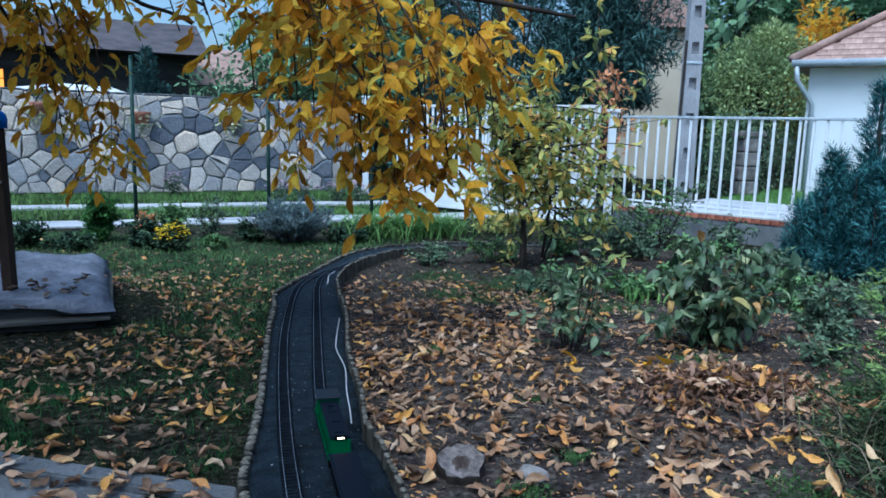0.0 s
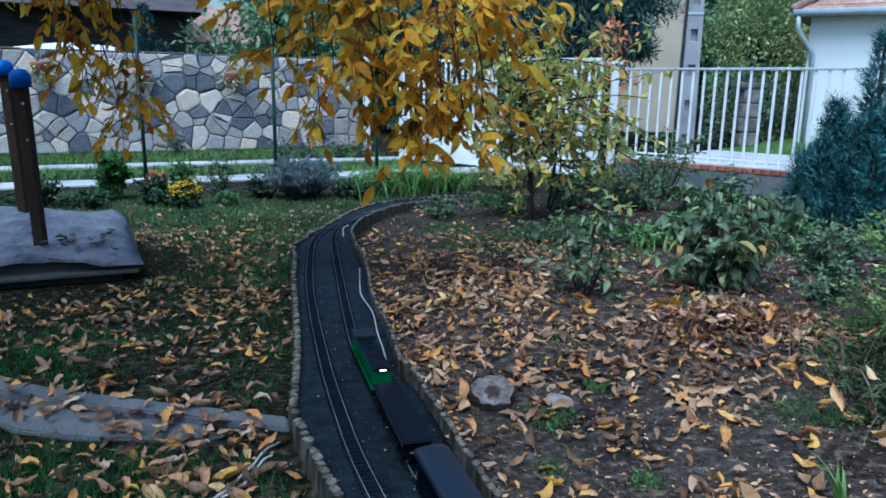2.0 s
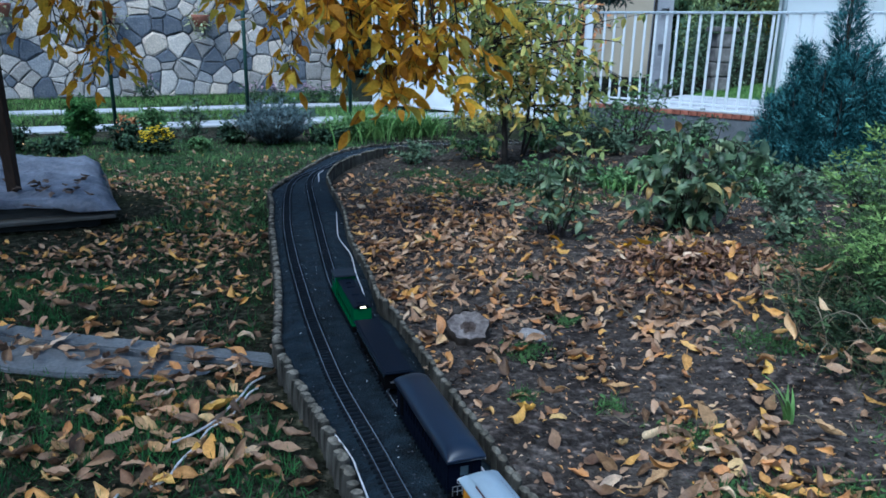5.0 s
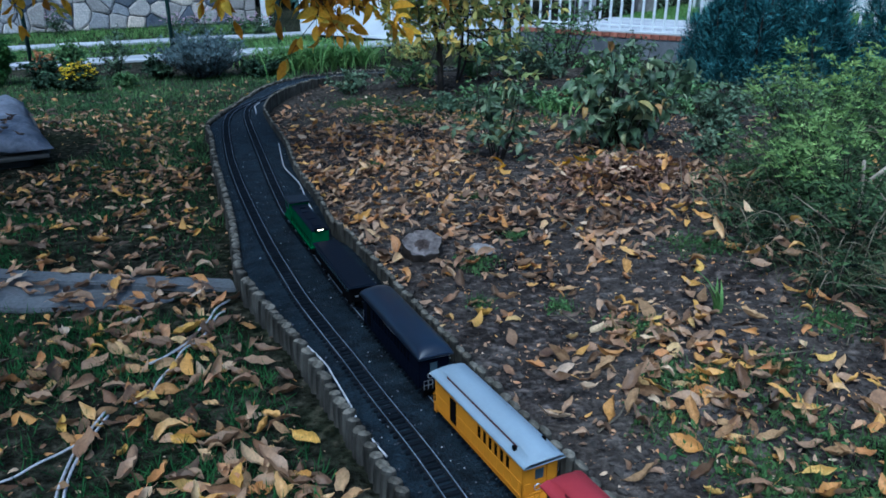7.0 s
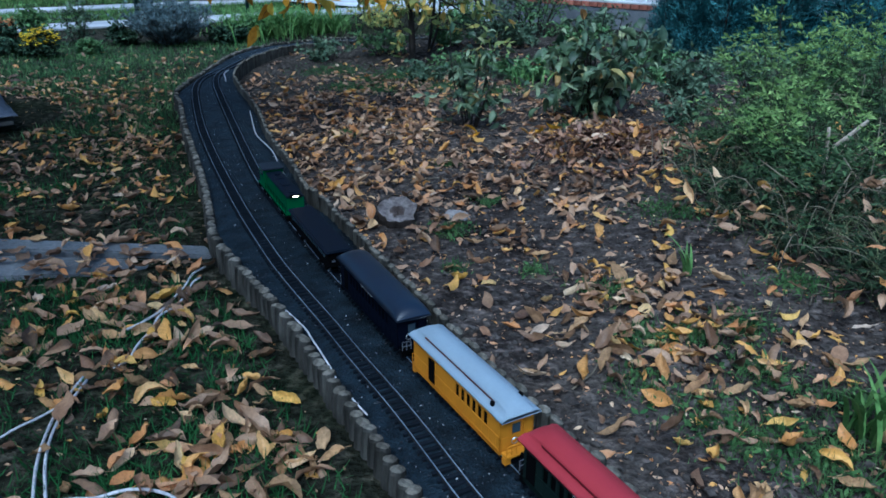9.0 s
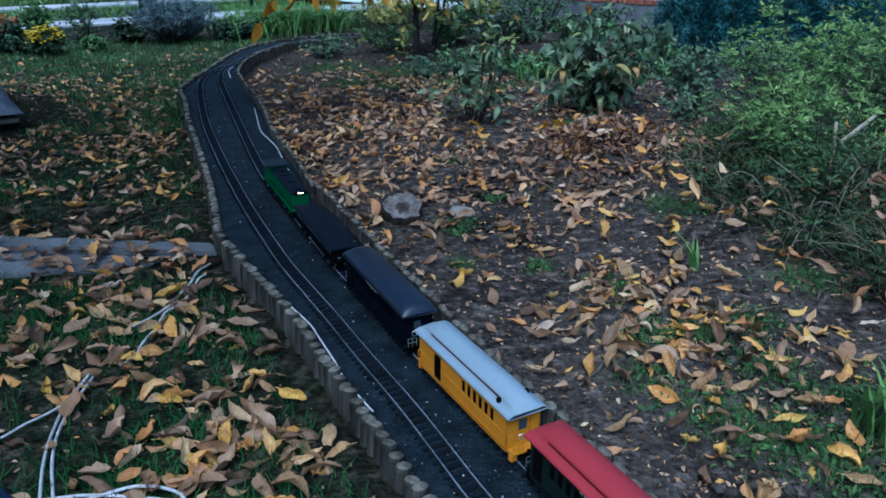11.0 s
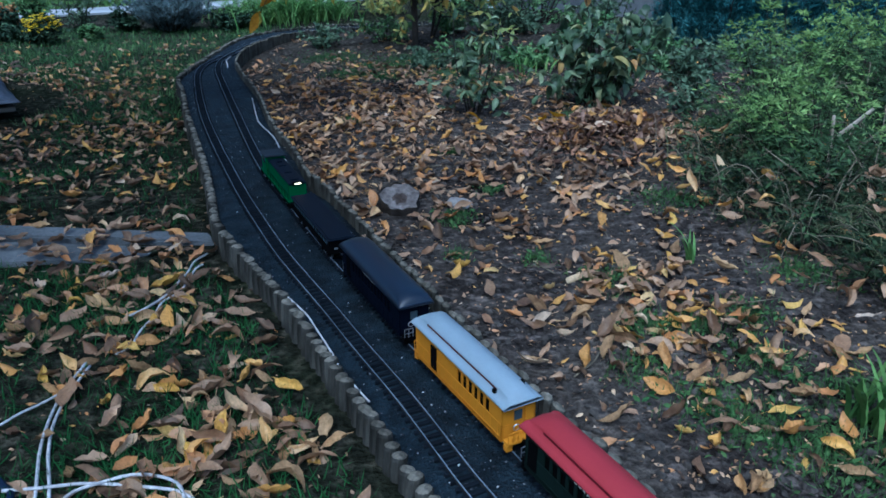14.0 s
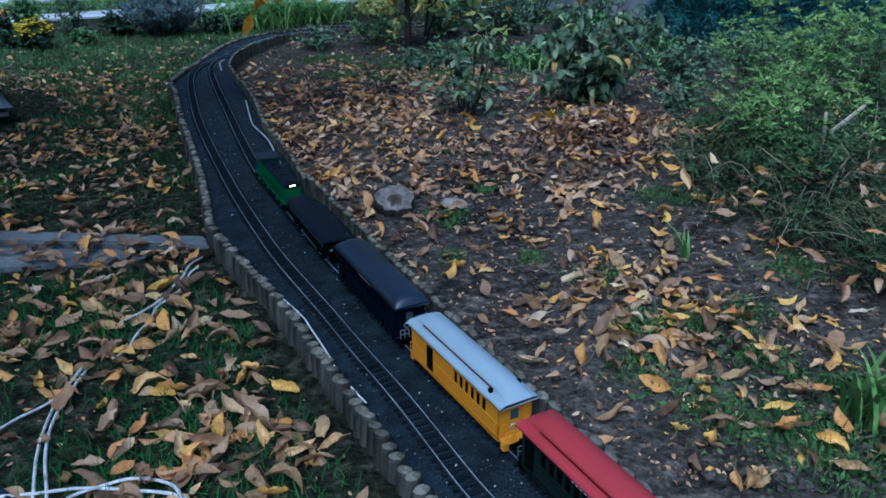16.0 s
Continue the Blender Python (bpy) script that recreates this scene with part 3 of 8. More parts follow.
M["grit"] = mat("grit", (0.05, 0.055, 0.06), (0.1, 0.1, 0.11), 20, 80, 0.9, 0.1, vary="island", tones=((0, (0.012, 0.014, 0.018)), (0.70, (0.035, 0.04, 0.052)), (0.90, (0.15, 0.155, 0.18)), (1.0, (0.62, 0.62, 0.62))))
railway_bed = build_bed()


M["rail_foot"] = mat("rail_foot", (0.012, 0.012, 0.014), (0.03, 0.03, 0.032), 10, 80, 0.8, 0.1, 0.2)


def build_track(line, name):
    track = thing(name, pose(0, 0, 0), "narrow garden railway track with bright rails on black sleepers", "track", "railway tracks")
    for d in (-0.0225, 0.0225):
        side = sideways(line, d)
        a = Acc()
        zz = bed_z(side[:, 1])
        foot = Acc()
        ribbon(foot, side, zz + 0.004, 0.0022, 0.002)
        ribbon(foot, side, zz + 0.006, 0.0012, 0.006)
        part("rail_foot", foot, M["rail_foot"], track, "dull dark rail web and foot")
        ribbon(a, side, zz + 0.012, 0.00065, 0.003)
        part("rail", a, M["rail"], track, "worn metal rail, sky reflection put into its bright colour")
    s = np.r_[0, np.cumsum(np.linalg.norm(np.diff(line, axis=0), axis=1))]
    t = np.gradient(line, axis=0)
    me = mesh_of("sleeper", box((0.070, 0.0105, 0.014), (0, 0, 0), 0.002))
    me.materials.append(M["sleeper"])
    far = Acc()
    fv, ff = np.array([v.co for v in me.vertices]), [tuple(p.vertices) for p in me.polygons]
    for q in np.arange(0.02, s[-1], 0.027):
        x, y = np.interp(q, s, line[:, 0]), np.interp(q, s, line[:, 1])
        ang = math.atan2(np.interp(q, s, t[:, 1]), np.interp(q, s, t[:, 0])) - math.pi / 2
        m = Matrix.Translation((x, y, bed_z(y) + 0.0)) @ Matrix.Rotation(ang, 4, "Z")
        if 0.9 < y < 4.7:
            part("sleeper", me, None, track, m=m)
        else:
            far.add([m @ Vector(c) for c in fv], ff)
    tagged(part("sleeper_rest", far, M["sleeper"], track), kind="stuff")
    return track


build_track(track_left, "railway_track")
build_track(track_right, "railway_track")


def log_mesh(seed, flat):
    rng = np.random.default_rng(seed)
    sides = 10
    v, f = [], []
    r = 0.0185
    rows = [(-0.26, 1.04), (-0.05, 1.0), (-0.012, 0.95), (-0.004, 0.83), (0.0, 0.5)]
    tilt = rng.uniform(-0.25, 0.25, 2)
    for z, k in rows:
        for j in range(sides):
            a = j * 2 * math.pi / sides
            rr = r * k * (1 + 0.06 * rng.uniform(-1, 1))
            x, y = rr * math.cos(a), rr * math.sin(a)
            v.append((x, y * (0.55 if flat else 1), z + (tilt[0] * x + tilt[1] * y if z > -0.02 else 0)))
    for i in range(len(rows) - 1):
        for j in range(sides):
            f.append((i * sides + j, i * sides + (j + 1) % sides, (i + 1) * sides + (j + 1) % sides, (i + 1) * sides + j))
    f.append(tuple(range((len(rows) - 1) * sides, len(rows) * sides)))
    me = Acc().add(v, f).mesh("log", False)
    me.materials.append(M["log"])
    me.materials.append(M["log_end"])
    for p in me.polygons:
        p.material_index = 1 if p.index >= 3 * sides else 0
    return me


def build_edging(line, label, step, rise, flat, seed):
    rng = random.Random(seed)
    edging = thing("log_edging", pose(0, 0, 0), label, "edging", "log edgings")
    forms = [log_mesh(seed * 10 + k, flat) for k in range(5)]
    s = np.r_[0, np.cumsum(np.linalg.norm(np.diff(line, axis=0), axis=1))]
    t = np.gradient(line, axis=0)
    for q in np.arange(0.01, s[-1], step):
        x, y = np.interp(q, s, line[:, 0]), np.interp(q, s, line[:, 1])
        ang = math.atan2(np.interp(q, s, t[:, 1]), np.interp(q, s, t[:, 0]))
        w = step / 0.036
        z = bed_z(y) + rise(y) + rng.uniform(-0.010, 0.008)
        part("log", forms[rng.randrange(5)], None, edging,
             m=Matrix.Translation((x, y, z)) @ Euler((rng.uniform(-.06, .06), rng.uniform(-.06, .06), ang + rng.choice((0, math.pi))), "XYZ").to_matrix().to_4x4() @ Matrix.Diagonal((w * rng.uniform(.92, 1.06), w, 1, 1)))
    return edging


build_edging(left_edge, "weathered grey round logs edging the lawn side of the bed", 0.041, lambda y: 0.022, False, 1)
build_edging(right_edge, "weathered split logs edging the soil side of the bed", 0.050, lambda y: 0.048 + 0.022 * math.exp(-((y - 1.2) / 0.9) ** 2) + 0.03 * math.exp(-((y - 3.0) / 0.08) ** 2), True, 2)


def wire(name, pts, r, label, group=""):
    p = spline([q[:2] for q in pts], 0.02)
    zs = np.interp(np.linspace(0, 1, len(p)), np.linspace(0, 1, len(pts)), [q[2] for q in pts])
    return solo(name, tube(Acc(), np.c_[p, zs], r, 6), M["cable"], label, "cable", group, smooth=True)


def on_bed(pts, dz=0.008):
    return [(x, y, float(bed_z(y)) + dz) for x, y in pts]


def on_soil(pts, dz=0.015):
    return [(x, y, gz(x, y) + dz) for x, y in pts]


BED_CABLES = [
    ([(-0.282, 1.929), (-0.214, 1.778), (-0.193, 1.708), (-0.144, 1.527), (-0.13, 1.46)], 0.0028, 0.010, "white cable lying along the log edging on the gravel"),
    ([(-0.108, 1.40), (-0.085, 1.34), (-0.062, 1.285)], 0.0026, 0.010, "white cable lying along the log edging on the gravel"),
    ([(-0.055, 2.25), (0.05, 2.0), (0.13, 1.78), (0.182, 1.615), (0.211, 1.486), (0.258, 1.311)], 0.0032, 0.010, "white cable lying along the split logs beside the track"),
    ([(0.268, 1.295), (0.295, 1.25), (0.339, 1.071), (0.42, 0.86), (0.55, 0.5)], 0.0034, 0.010, "white cable lying along the split logs beside the track"),
    ([(-0.575, 5.184), (-0.513, 4.586), (-0.477, 4.343), (-0.381, 3.976), (-0.326, 3.605), (-0.28, 3.356), (-0.255, 3.2)], 0.0034, 0.010, "white cable lying along the split logs beside the track"),
    ([(-0.883, 7.125), (-0.905, 6.9), (-0.874, 6.655), (-0.853, 6.467)], 0.0045, 0.025, "short white cable end at the log edging"),
    ([(-1.069, 5.229), (-1.048, 5.108)], 0.004, 0.010, "white cable stub on the gravel"),
    ([(-0.675, 3.361), (-0.655, 3.263), (-0.65, 3.2)], 0.0026, 0.010, "white cable stub on the gravel"),
]
for pts, r, dz, label in BED_CABLES:
    wire("track_cable", on_bed(pts, dz), r, label, "track cables")
solo("cable_connector", tube(Acc(), on_bed([(0.254, 1.325), (0.262, 1.305), (0.270, 1.285)], 0.012), [0.007, 0.0085, 0.007], 8), M["blue_cap"], "small blue plastic cable connector beside the split logs", "connector", smooth=True)
LAWN_CABLES = [
    ([(-0.545, 2.79), (-0.562, 2.70), (-0.566, 2.594), (-0.575, 2.55)], 0.0042, 0.018, "white cable end hanging at the log edging"),
    ([(-0.60, 2.515), (-0.64, 2.442), (-0.655, 2.314), (-0.692, 2.158), (-0.726, 2.079), (-0.762, 2.027), (-0.79, 2.0)], 0.0042, 0.022, "white cable half buried in fallen leaves on the lawn"),
    ([(-0.604, 2.404), (-0.63, 2.359), (-0.648, 2.192), (-0.701, 2.094), (-0.711, 1.993), (-0.736, 1.885), (-0.745, 1.799), (-0.78, 1.758)], 0.004, 0.020, "white cable half buried in fallen leaves on the lawn"),
    ([(-0.858, 1.73), (-0.882, 1.588), (-0.881, 1.457), (-0.863, 1.326), (-0.827, 1.176), (-0.80, 1.05)], 0.0042, 0.020, "white cable half buried in fallen leaves on the lawn"),
    ([(-0.842, 1.71), (-0.862, 1.585), (-0.866, 1.455), (-0.842, 1.322), (-0.796, 1.169), (-0.77, 1.05)], 0.0042, 0.020, "white cable half buried in fallen leaves on the lawn"),
    ([(-0.878, 1.60), (-0.93, 1.55), (-0.969, 1.516), (-1.02, 1.46), (-1.1, 1.44)], 0.0034, 0.018, "white cable branching off across the lawn"),
    ([(-0.90, 1.185), (-0.832, 1.181), (-0.726, 1.172), (-0.663, 1.161), (-0.584, 1.135), (-0.505, 1.102), (-0.45, 1.05)], 0.0042, 0.026, "loop of white cable on the lawn"),
    ([(-0.76, 1.11), (-0.734, 1.145), (-0.664, 1.167), (-0.616, 1.175), (-0.557, 1.157), (-0.508, 1.121), (-0.486, 1.07)], 0.0042, 0.032, "loop of white cable on the lawn"),
]
for pts, r, dz, label in LAWN_CABLES:
    wire("garden_cable", on_soil(pts, dz), r, label, "garden cables")

solo("garden_hose", tube(Acc(), on_soil([(-1.1, 1.33), (-1.0, 1.28), (-0.93, 1.24), (-0.88, 1.18), (-0.86, 1.1)], 0.02), 0.009, 8), M["blue_hose"], "dark blue garden hose lying on the lawn", "hose", smooth=True)

# ---- train ----
PAINT = {}


def paint(name, c, rough=0.45, gloss=0.2):
    if name not in PAINT:
        PAINT[name] = mat(name, tuple(0.92 * k for k in c), tuple(1.05 * k for k in c), 8, 120, rough + 0.1, 0.05, glossy=gloss, depth=0.0005, grain=0.07)
    return PAINT[name]


BLACK, NAVY = paint("black_plastic", (0.0025, 0.0025, 0.003), 0.7, 0.03), paint("navy_paint", (0.002, 0.0035, 0.010), 0.6, 0.05)
# roof navy is lighter than the side navy: sky sheen put into the colour
NAVY_ROOF, BLACK_ROOF = paint("navy_roof", (0.007, 0.013, 0.028), 0.25, 0.5), paint("black_roof", (0.0035, 0.006, 0.013), 0.45, 0.10)
RED_ROOF, GREY_ROOF = paint("red_roof", (0.30, 0.026, 0.036), 0.5, 0.3), paint("grey_roof", (0.26, 0.315, 0.37), 0.5, 0.3)
YELLOW, GREEN = paint("yellow_paint", (0.56, 0.225, 0.008), 0.45), paint("green_paint", (0.005, 0.085, 0.025), 0.5, 0.08)
OXIDE, DARKGREEN, STEEL = paint("oxide_red", (0.20, 0.035, 0.04), 0.55), paint("dark_green_paint", (0.006, 0.013, 0.0105), 0.45), mat("steel", (0.3, 0.3, 0.32), (0.5, 0.5, 0.52), 10, 80, 0.35, 0.1, 0.8)
BLUEGREY, LETTER = paint("blue_grey_paint", (0.12, 0.17, 0.22), 0.5), paint("pale_lettering", (0.5, 0.48, 0.42), 0.6)
line_s = np.r_[0, np.cumsum(np.linalg.norm(np.diff(track_right, axis=0), axis=1))]


def on_track(q, half):
    """A pose on the right-hand track, q metres along it, its x axis along the train; half: half the distance between the trucks."""
    e = [np.array([np.interp(q + d, line_s, track_right[:, 0]), np.interp(q + d, line_s, track_right[:, 1])]) for d in (-half, half)]
    a = np.array([*e[0], bed_z(e[0][1])]) + (0, 0, 0.0155)
    b = np.array([*e[1], bed_z(e[1][1])]) + (0, 0, 0.0155)
    d = Vector(b - a).normalized()
    side = Vector((0, 0, 1)).cross(d).normalized()
    up = d.cross(side)
    m = Matrix((d, side, up)).transposed().to_4x4()
    m.translation = Vector((a + b) / 2)
    return m


def wheel_mesh():
    a = Acc()
    rings = [(-0.004, 0.0165), (-0.002, 0.0165), (-0.002, 0.0145), (0.004, 0.014), (0.004, 0.010), (0.001, 0.008)]
    n = 14
    v = [(r * math.cos(k * 2 * math.pi / n), y, r * math.sin(k * 2 * math.pi / n)) for y, r in rings for k in range(n)]
    f = [(i * n + k, i * n + (k + 1) % n, (i + 1) * n + (k + 1) % n, (i + 1) * n + k) for i in range(len(rings) - 1) for k in range(n)]
    f += [tuple(range(n)), tuple(range((len(rings) - 1) * n, len(rings) * n))[::-1]]
    me = a.add(v, f).mesh("wheel")
    me.materials.append(STEEL)
    return me


WHEEL = wheel_mesh()


def trucks(car, half):
    for s in (-1, 1):
        bm = box((0.11, 0.006, 0.012), (0, 0.031, 0.02), 0.002)
        box((0.11, 0.006, 0.012), (0, -0.031, 0.02), 0.002, bm)
        box((0.02, 0.068, 0.010), (0, 0, 0.026), 0.002, bm)
        for k in (-0.035, 0.035):
            for y in (-0.033, 0.033):
                box((0.018, 0.008, 0.014), (k, y, 0.016), 0.002, bm)
        truck = part("truck", bm, BLACK, car, "black plastic truck frame", m=pose(s * half, 0, 0))
        for k in (-0.035, 0.035):
            for y, flip in ((-0.0225, 0), (0.0225, 180)):
                part("wheel", WHEEL, None, truck, "metal wheel", m=pose(k, y, 0.0165, 0, 0, flip))


def coupler(car, x):
    bm = box((0.03, 0.008, 0.006), (0, 0, 0), 0.001)
    box((0.008, 0.02, 0.010), (0.014, 0.004, 0), 0.001, bm)
    part("coupler", bm, BLACK, car, m=pose(x, 0, 0.026, 0, 0, 0 if x > 0 else 180))


def roof_mesh(length, width, z, clere):
    """A clerestory roof with rounded, sloping ends, or a broad barrel roof with bullnose ends."""
    half = width / 2
    if clere:
        prof = [(-half, 0.0), (-half, 0.0035), (-half * 0.85, 0.008), (-half * 0.62, 0.0125), (-half * 0.60, 0.0205), (-half * 0.55, 0.0235), (-half * 0.4, 0.0285), (-half * 0.2, 0.0325), (0, 0.0338)]
        xs, drop, low = (0, 0.004, 0.025, 0.055), (0.95, 0.7, 0.22, 0), 0.0125
    else:
        prof = [(-half * math.cos(a), 0.004 + 0.030 * math.sin(a) ** 0.8) for a in np.linspace(0, math.pi / 2, 9)]
        prof = [(-half, 0.0)] + prof
        xs, drop, low = (0, 0.003, 0.010, 0.022, 0.040, 0.06), (0.9, 0.66, 0.38, 0.16, 0.04, 0), 0.004
    prof = prof + [(-y, h) for y, h in prof[-2::-1]]
    xs = [x - length / 2 for x in xs] + [length / 2 - x for x in xs[::-1]]
    drop = list(drop) + list(drop[::-1])
    v, f = [], []
    n = len(prof)
    for x, d in zip(xs, drop):
        for y, h in prof:
            hh = h if h <= low else low * (1 - 0.25 * d) + (h - low) * (1 - d)
            v.append((x, y, z + hh * (1 - 0.12 * d)))
    for i in range(len(xs) - 1):
        for j in range(n - 1):
            f.append((i * n + j, i * n + j + 1, (i + 1) * n + j + 1, (i + 1) * n + j))
        f.append((i * n, (i + 1) * n, (i + 1) * n + n - 1, i * n + n - 1))
    f += [tuple(range(n)), tuple(range((len(xs) - 1) * n, len(xs) * n))[::-1]]
    return Acc().add(v, [q[::-1] for q in f])


def coach(q, length, body_paint, roof_paint, label, lettering, windows, door_x, trim, clere_paint=None):
    """A clerestory or barrel-roofed coach: sides of posts and bands round open windows, end doors, platforms and trucks."""
    width = 0.092
    car = thing("model_coach", on_track(q, 0.33 * length), label, "model train car", "model train cars")
    zb, zt = 0.023, 0.118
    inner = length - 0.036
    bm = box((inner, width, 0.012), (0, 0, zb + 0.006), 0.002)
    for s in (-1, 1):
        y = s * (width / 2 - 0.002)
        box((inner, 0.004, 0.045), (0, y, zb + 0.0215), 0, bm)
        box((inner, 0.004, 0.014), (0, y, zt - 0.007), 0, bm)
        cuts = sorted([(x - 0.0095, x + 0.0095) for x in windows] + [(door_x - 0.016, door_x + 0.016)])
        x0 = -inner / 2
        for a, b2 in cuts + [(inner / 2, inner / 2)]:
            if a > x0:
                box((a - x0, 0.0036, 0.044), ((a + x0) / 2, y, zb + 0.064), 0, bm)
            x0 = b2
        for k in range(14):
            box((0.0012, 0.0012, 0.03), (-inner / 2 + (k + 0.5) * inner / 14, y + s * 0.0025, zb + 0.026), 0, bm)
        for h in (0.046, 0.012, 0.084):
            box((inner, 0.0025, 0.0022), (0, y + s * 0.002, zb + h), 0, bm)
        x = s * (inner / 2 - 0.002)
        for y in (-0.0325, 0.0325):
            box((0.004, 0.027, zt - zb), (x, y, (zt + zb) / 2), 0, bm)
            box((0.0015, 0.014, 0.030), (x + s * 0.0025, y, zb + 0.026), 0, bm)
        box((0.004, 0.038, 0.014), (x, 0, zt - 0.007), 0, bm)
    part("body", bm, body_paint, car)
    part("interior", box((inner - 0.02, width - 0.012, 0.06), (0, 0, zb + 0.045), 0.002), BLACK, car, "dark interior behind the windows")
    for s in (-1, 1):
        part("door", box((0.032, 0.002, 0.066), (door_x, s * (width / 2 + 0.0008), zb + 0.046), 0.0005), BLACK, car, "dark sliding door")
        door = part("end_door", box((0.003, 0.037, zt - zb - 0.018), (s * (inner / 2 - 0.004), 0, zb + (zt - zb - 0.018) / 2 + 0.004), 0.0006), body_paint, car)
        part("end_window", box((0.001, 0.022, 0.026), (s * (inner / 2 - 0.0022), 0, zb + 0.058), 0.0003), M["glass"], door, "small dark window")
        letters = bmesh.new()
        for k in range(lettering):
            box((0.008, 0.0008, 0.006), (-0.05 + 0.013 * k, s * (width / 2 + 0.001), zt - 0.008), 0, letters)
        if lettering:
            part("lettering", letters, LETTER, car, "row of pale lettering")
        else:
            letters.free()
    roof = part("roof", roof_mesh(length, width + 0.014, zt, bool(clere_paint)), roof_paint, car, smooth=True)
    if clere_paint:
        light = mesh_of("clerestory_window", box(((length - 0.12) / 9 - 0.001, 0.0012, 0.0055)))
        light.materials.append(clere_paint)
    for s in (-1, 1):
        for k in range(9 if clere_paint else 0):
            part("clerestory_window", light, None, roof, m=Matrix.Translation((-length / 2 + 0.06 + (k + 0.5) * (length - 0.12) / 9, s * 0.0327, zt + 0.0163)))
        if clere_paint:
            part("vent", box((0.012, 0.009, 0.012), (-inner / 2 + 0.045, s * 0.0385, zt + 0.014), 0.003), BLACK, roof, "small black roof vent")
        plat = box((0.026, width - 0.01, 0.006), (s * (inner / 2 + 0.011), 0, zb + 0.003), 0.001)
        for y in (-0.034, 0.034):
            box((0.014, 0.016, 0.018), (s * (inner / 2 + 0.012), y, zb - 0.010), 0.001, plat)
        part("platform", plat, body_paint if not trim else BLACK, car, "end platform with steps")
        xe = s * (inner / 2 + 0.022)
        for a, b2 in ((-0.040, -0.014), (0.014, 0.040)):
            rail = Acc()
            for y in (a, (a + b2) / 2, b2):
                tube(rail, [(xe, y, zb + 0.004), (xe, y, zb + 0.032)], 0.0011, 5)
            for h in (0.018, 0.032):
                tube(rail, [(xe, a, zb + h), (xe, b2, zb + h)], 0.0011, 5)
            part("railing", rail, STEEL if trim else body_paint, car, "thin end railing")
        part("brake_wheel", tube(Acc(), [(xe, 0.02 + 0.008 * math.cos(k * 0.5236), zb + 0.046 + 0.008 * math.sin(k * 0.5236)) for k in range(13)], 0.0012, 5), STEEL, car, "small brake wheel")
        coupler(car, s * (inner / 2 + 0.034))
    trucks(car, 0.33 * length)
    return car


def beside(y):
    """Metres along the right-hand track where it passes y."""
    i = int(np.argmax(track_right[:, 1] >= y))
    return float(line_s[i])


WIN = [-(0.02 + 0.026 * k) for k in range(6)]
WIN_ALL = [-0.16 + 0.027 * k for k in range(12)]
coach(beside(1.25), 0.462, YELLOW, GREY_ROOF, "orange-yellow model railway coach with a pale grey clerestory roof", 0, WIN, 0.11, False, paint("clerestory_brown", (0.07, 0.02, 0.018)))
# darker red strips: the shadow along the clerestory step put into paint
coach(beside(0.745), 0.462, DARKGREEN, RED_ROOF, "dark green model railway coach with a bright red clerestory roof", 8, WIN_ALL, 0.185, True, paint("clerestory_shadow_red", (0.10, 0.008, 0.013)))
coach(beside(1.79), 0.515, NAVY, NAVY_ROOF, "navy blue model railway coach with a rounded dark blue roof", 8, WIN_ALL, 0.185, True)


def gondola(q):
    car = thing("model_gondola", on_track(q, 0.13), "empty oxide-red open model goods wagon with grey ends", "model train car", "model train cars")
    L2, W2, zb = 0.205, 0.047, 0.036
    part("floor", box((2 * L2, 2 * W2 - 0.004, 0.008), (0, 0, zb + 0.004), 0.001), OXIDE, car)
    for s in (-1, 1):
        bm = box((2 * L2, 0.004, 0.05), (0, s * W2, zb + 0.029), 0.001)
        box((2 * L2 + 0.004, 0.008, 0.004), (0, s * (W2 + 0.001), zb + 0.055), 0.001, bm)
        for k in range(11):
            box((0.006, 0.004, 0.046), (-L2 + 0.012 + k * (2 * L2 - 0.024) / 10, s * (W2 + 0.0035), zb + 0.029), 0.0005, bm)
        part("side_wall", bm, OXIDE, car)
        end = box((0.004, 2 * W2, 0.044), (s * L2, 0, zb + 0.026), 0.0008)
        for h in (0.012, 0.026, 0.040):
            box((0.004, 2 * W2, 0.007), (s * (L2 + 0.003), 0, zb + h), 0.0015, end)
        part("end_wall", end, BLUEGREY, car, "blue-grey ribbed end wall")
        lamps = bmesh.new()
        for y in (-0.025, 0.025):
            box((0.006, 0.012, 0.008), (s * (L2 + 0.006), y, zb - 0.004), 0.001, lamps)
        part("buffer_beam", lamps, STEEL, car)
        letters = bmesh.new()
        for k in range(7):
            box((0.010, 0.0008, 0.008), (-0.06 + 0.018 * k, s * (W2 + 0.0062), zb + 0.032), 0, letters)
        part("lettering", letters, LETTER, car, "row of pale lettering")
        coupler(car, s * (L2 + 0.015))
    trucks(car, 0.13)


gondola(beside(0.28))


def tender_car(q):
    car = thing("model_coach", on_track(q, 0.16), "low flat-roofed black model railway coach", "model train car", "model train cars")
    part("body", box((0.50, 0.086, 0.056), (0, 0, 0.064), 0.003), BLACK, car)
    roof = box((0.525, 0.102, 0.005), (0, 0, 0.095), 0.002)
    box((0.515, 0.086, 0.004), (0, 0, 0.0985), 0.0015, roof)
    part("roof", roof, BLACK_ROOF, car, "flat black roof")
    for s in (-1, 1):
        for k in range(14):
            part("window", box((0.018, 0.0015, 0.016), (-0.215 + k * 0.033, s * 0.0433, 0.075), 0.0004), M["glass"], car, "small dark window")
        coupler(car, s * 0.262)
        part("end_lamp", box((0.003, 0.012, 0.006), (s * 0.252, 0.02, 0.06), 0.001), STEEL, car)
    trucks(car, 0.16)


tender_car(beside(2.37))


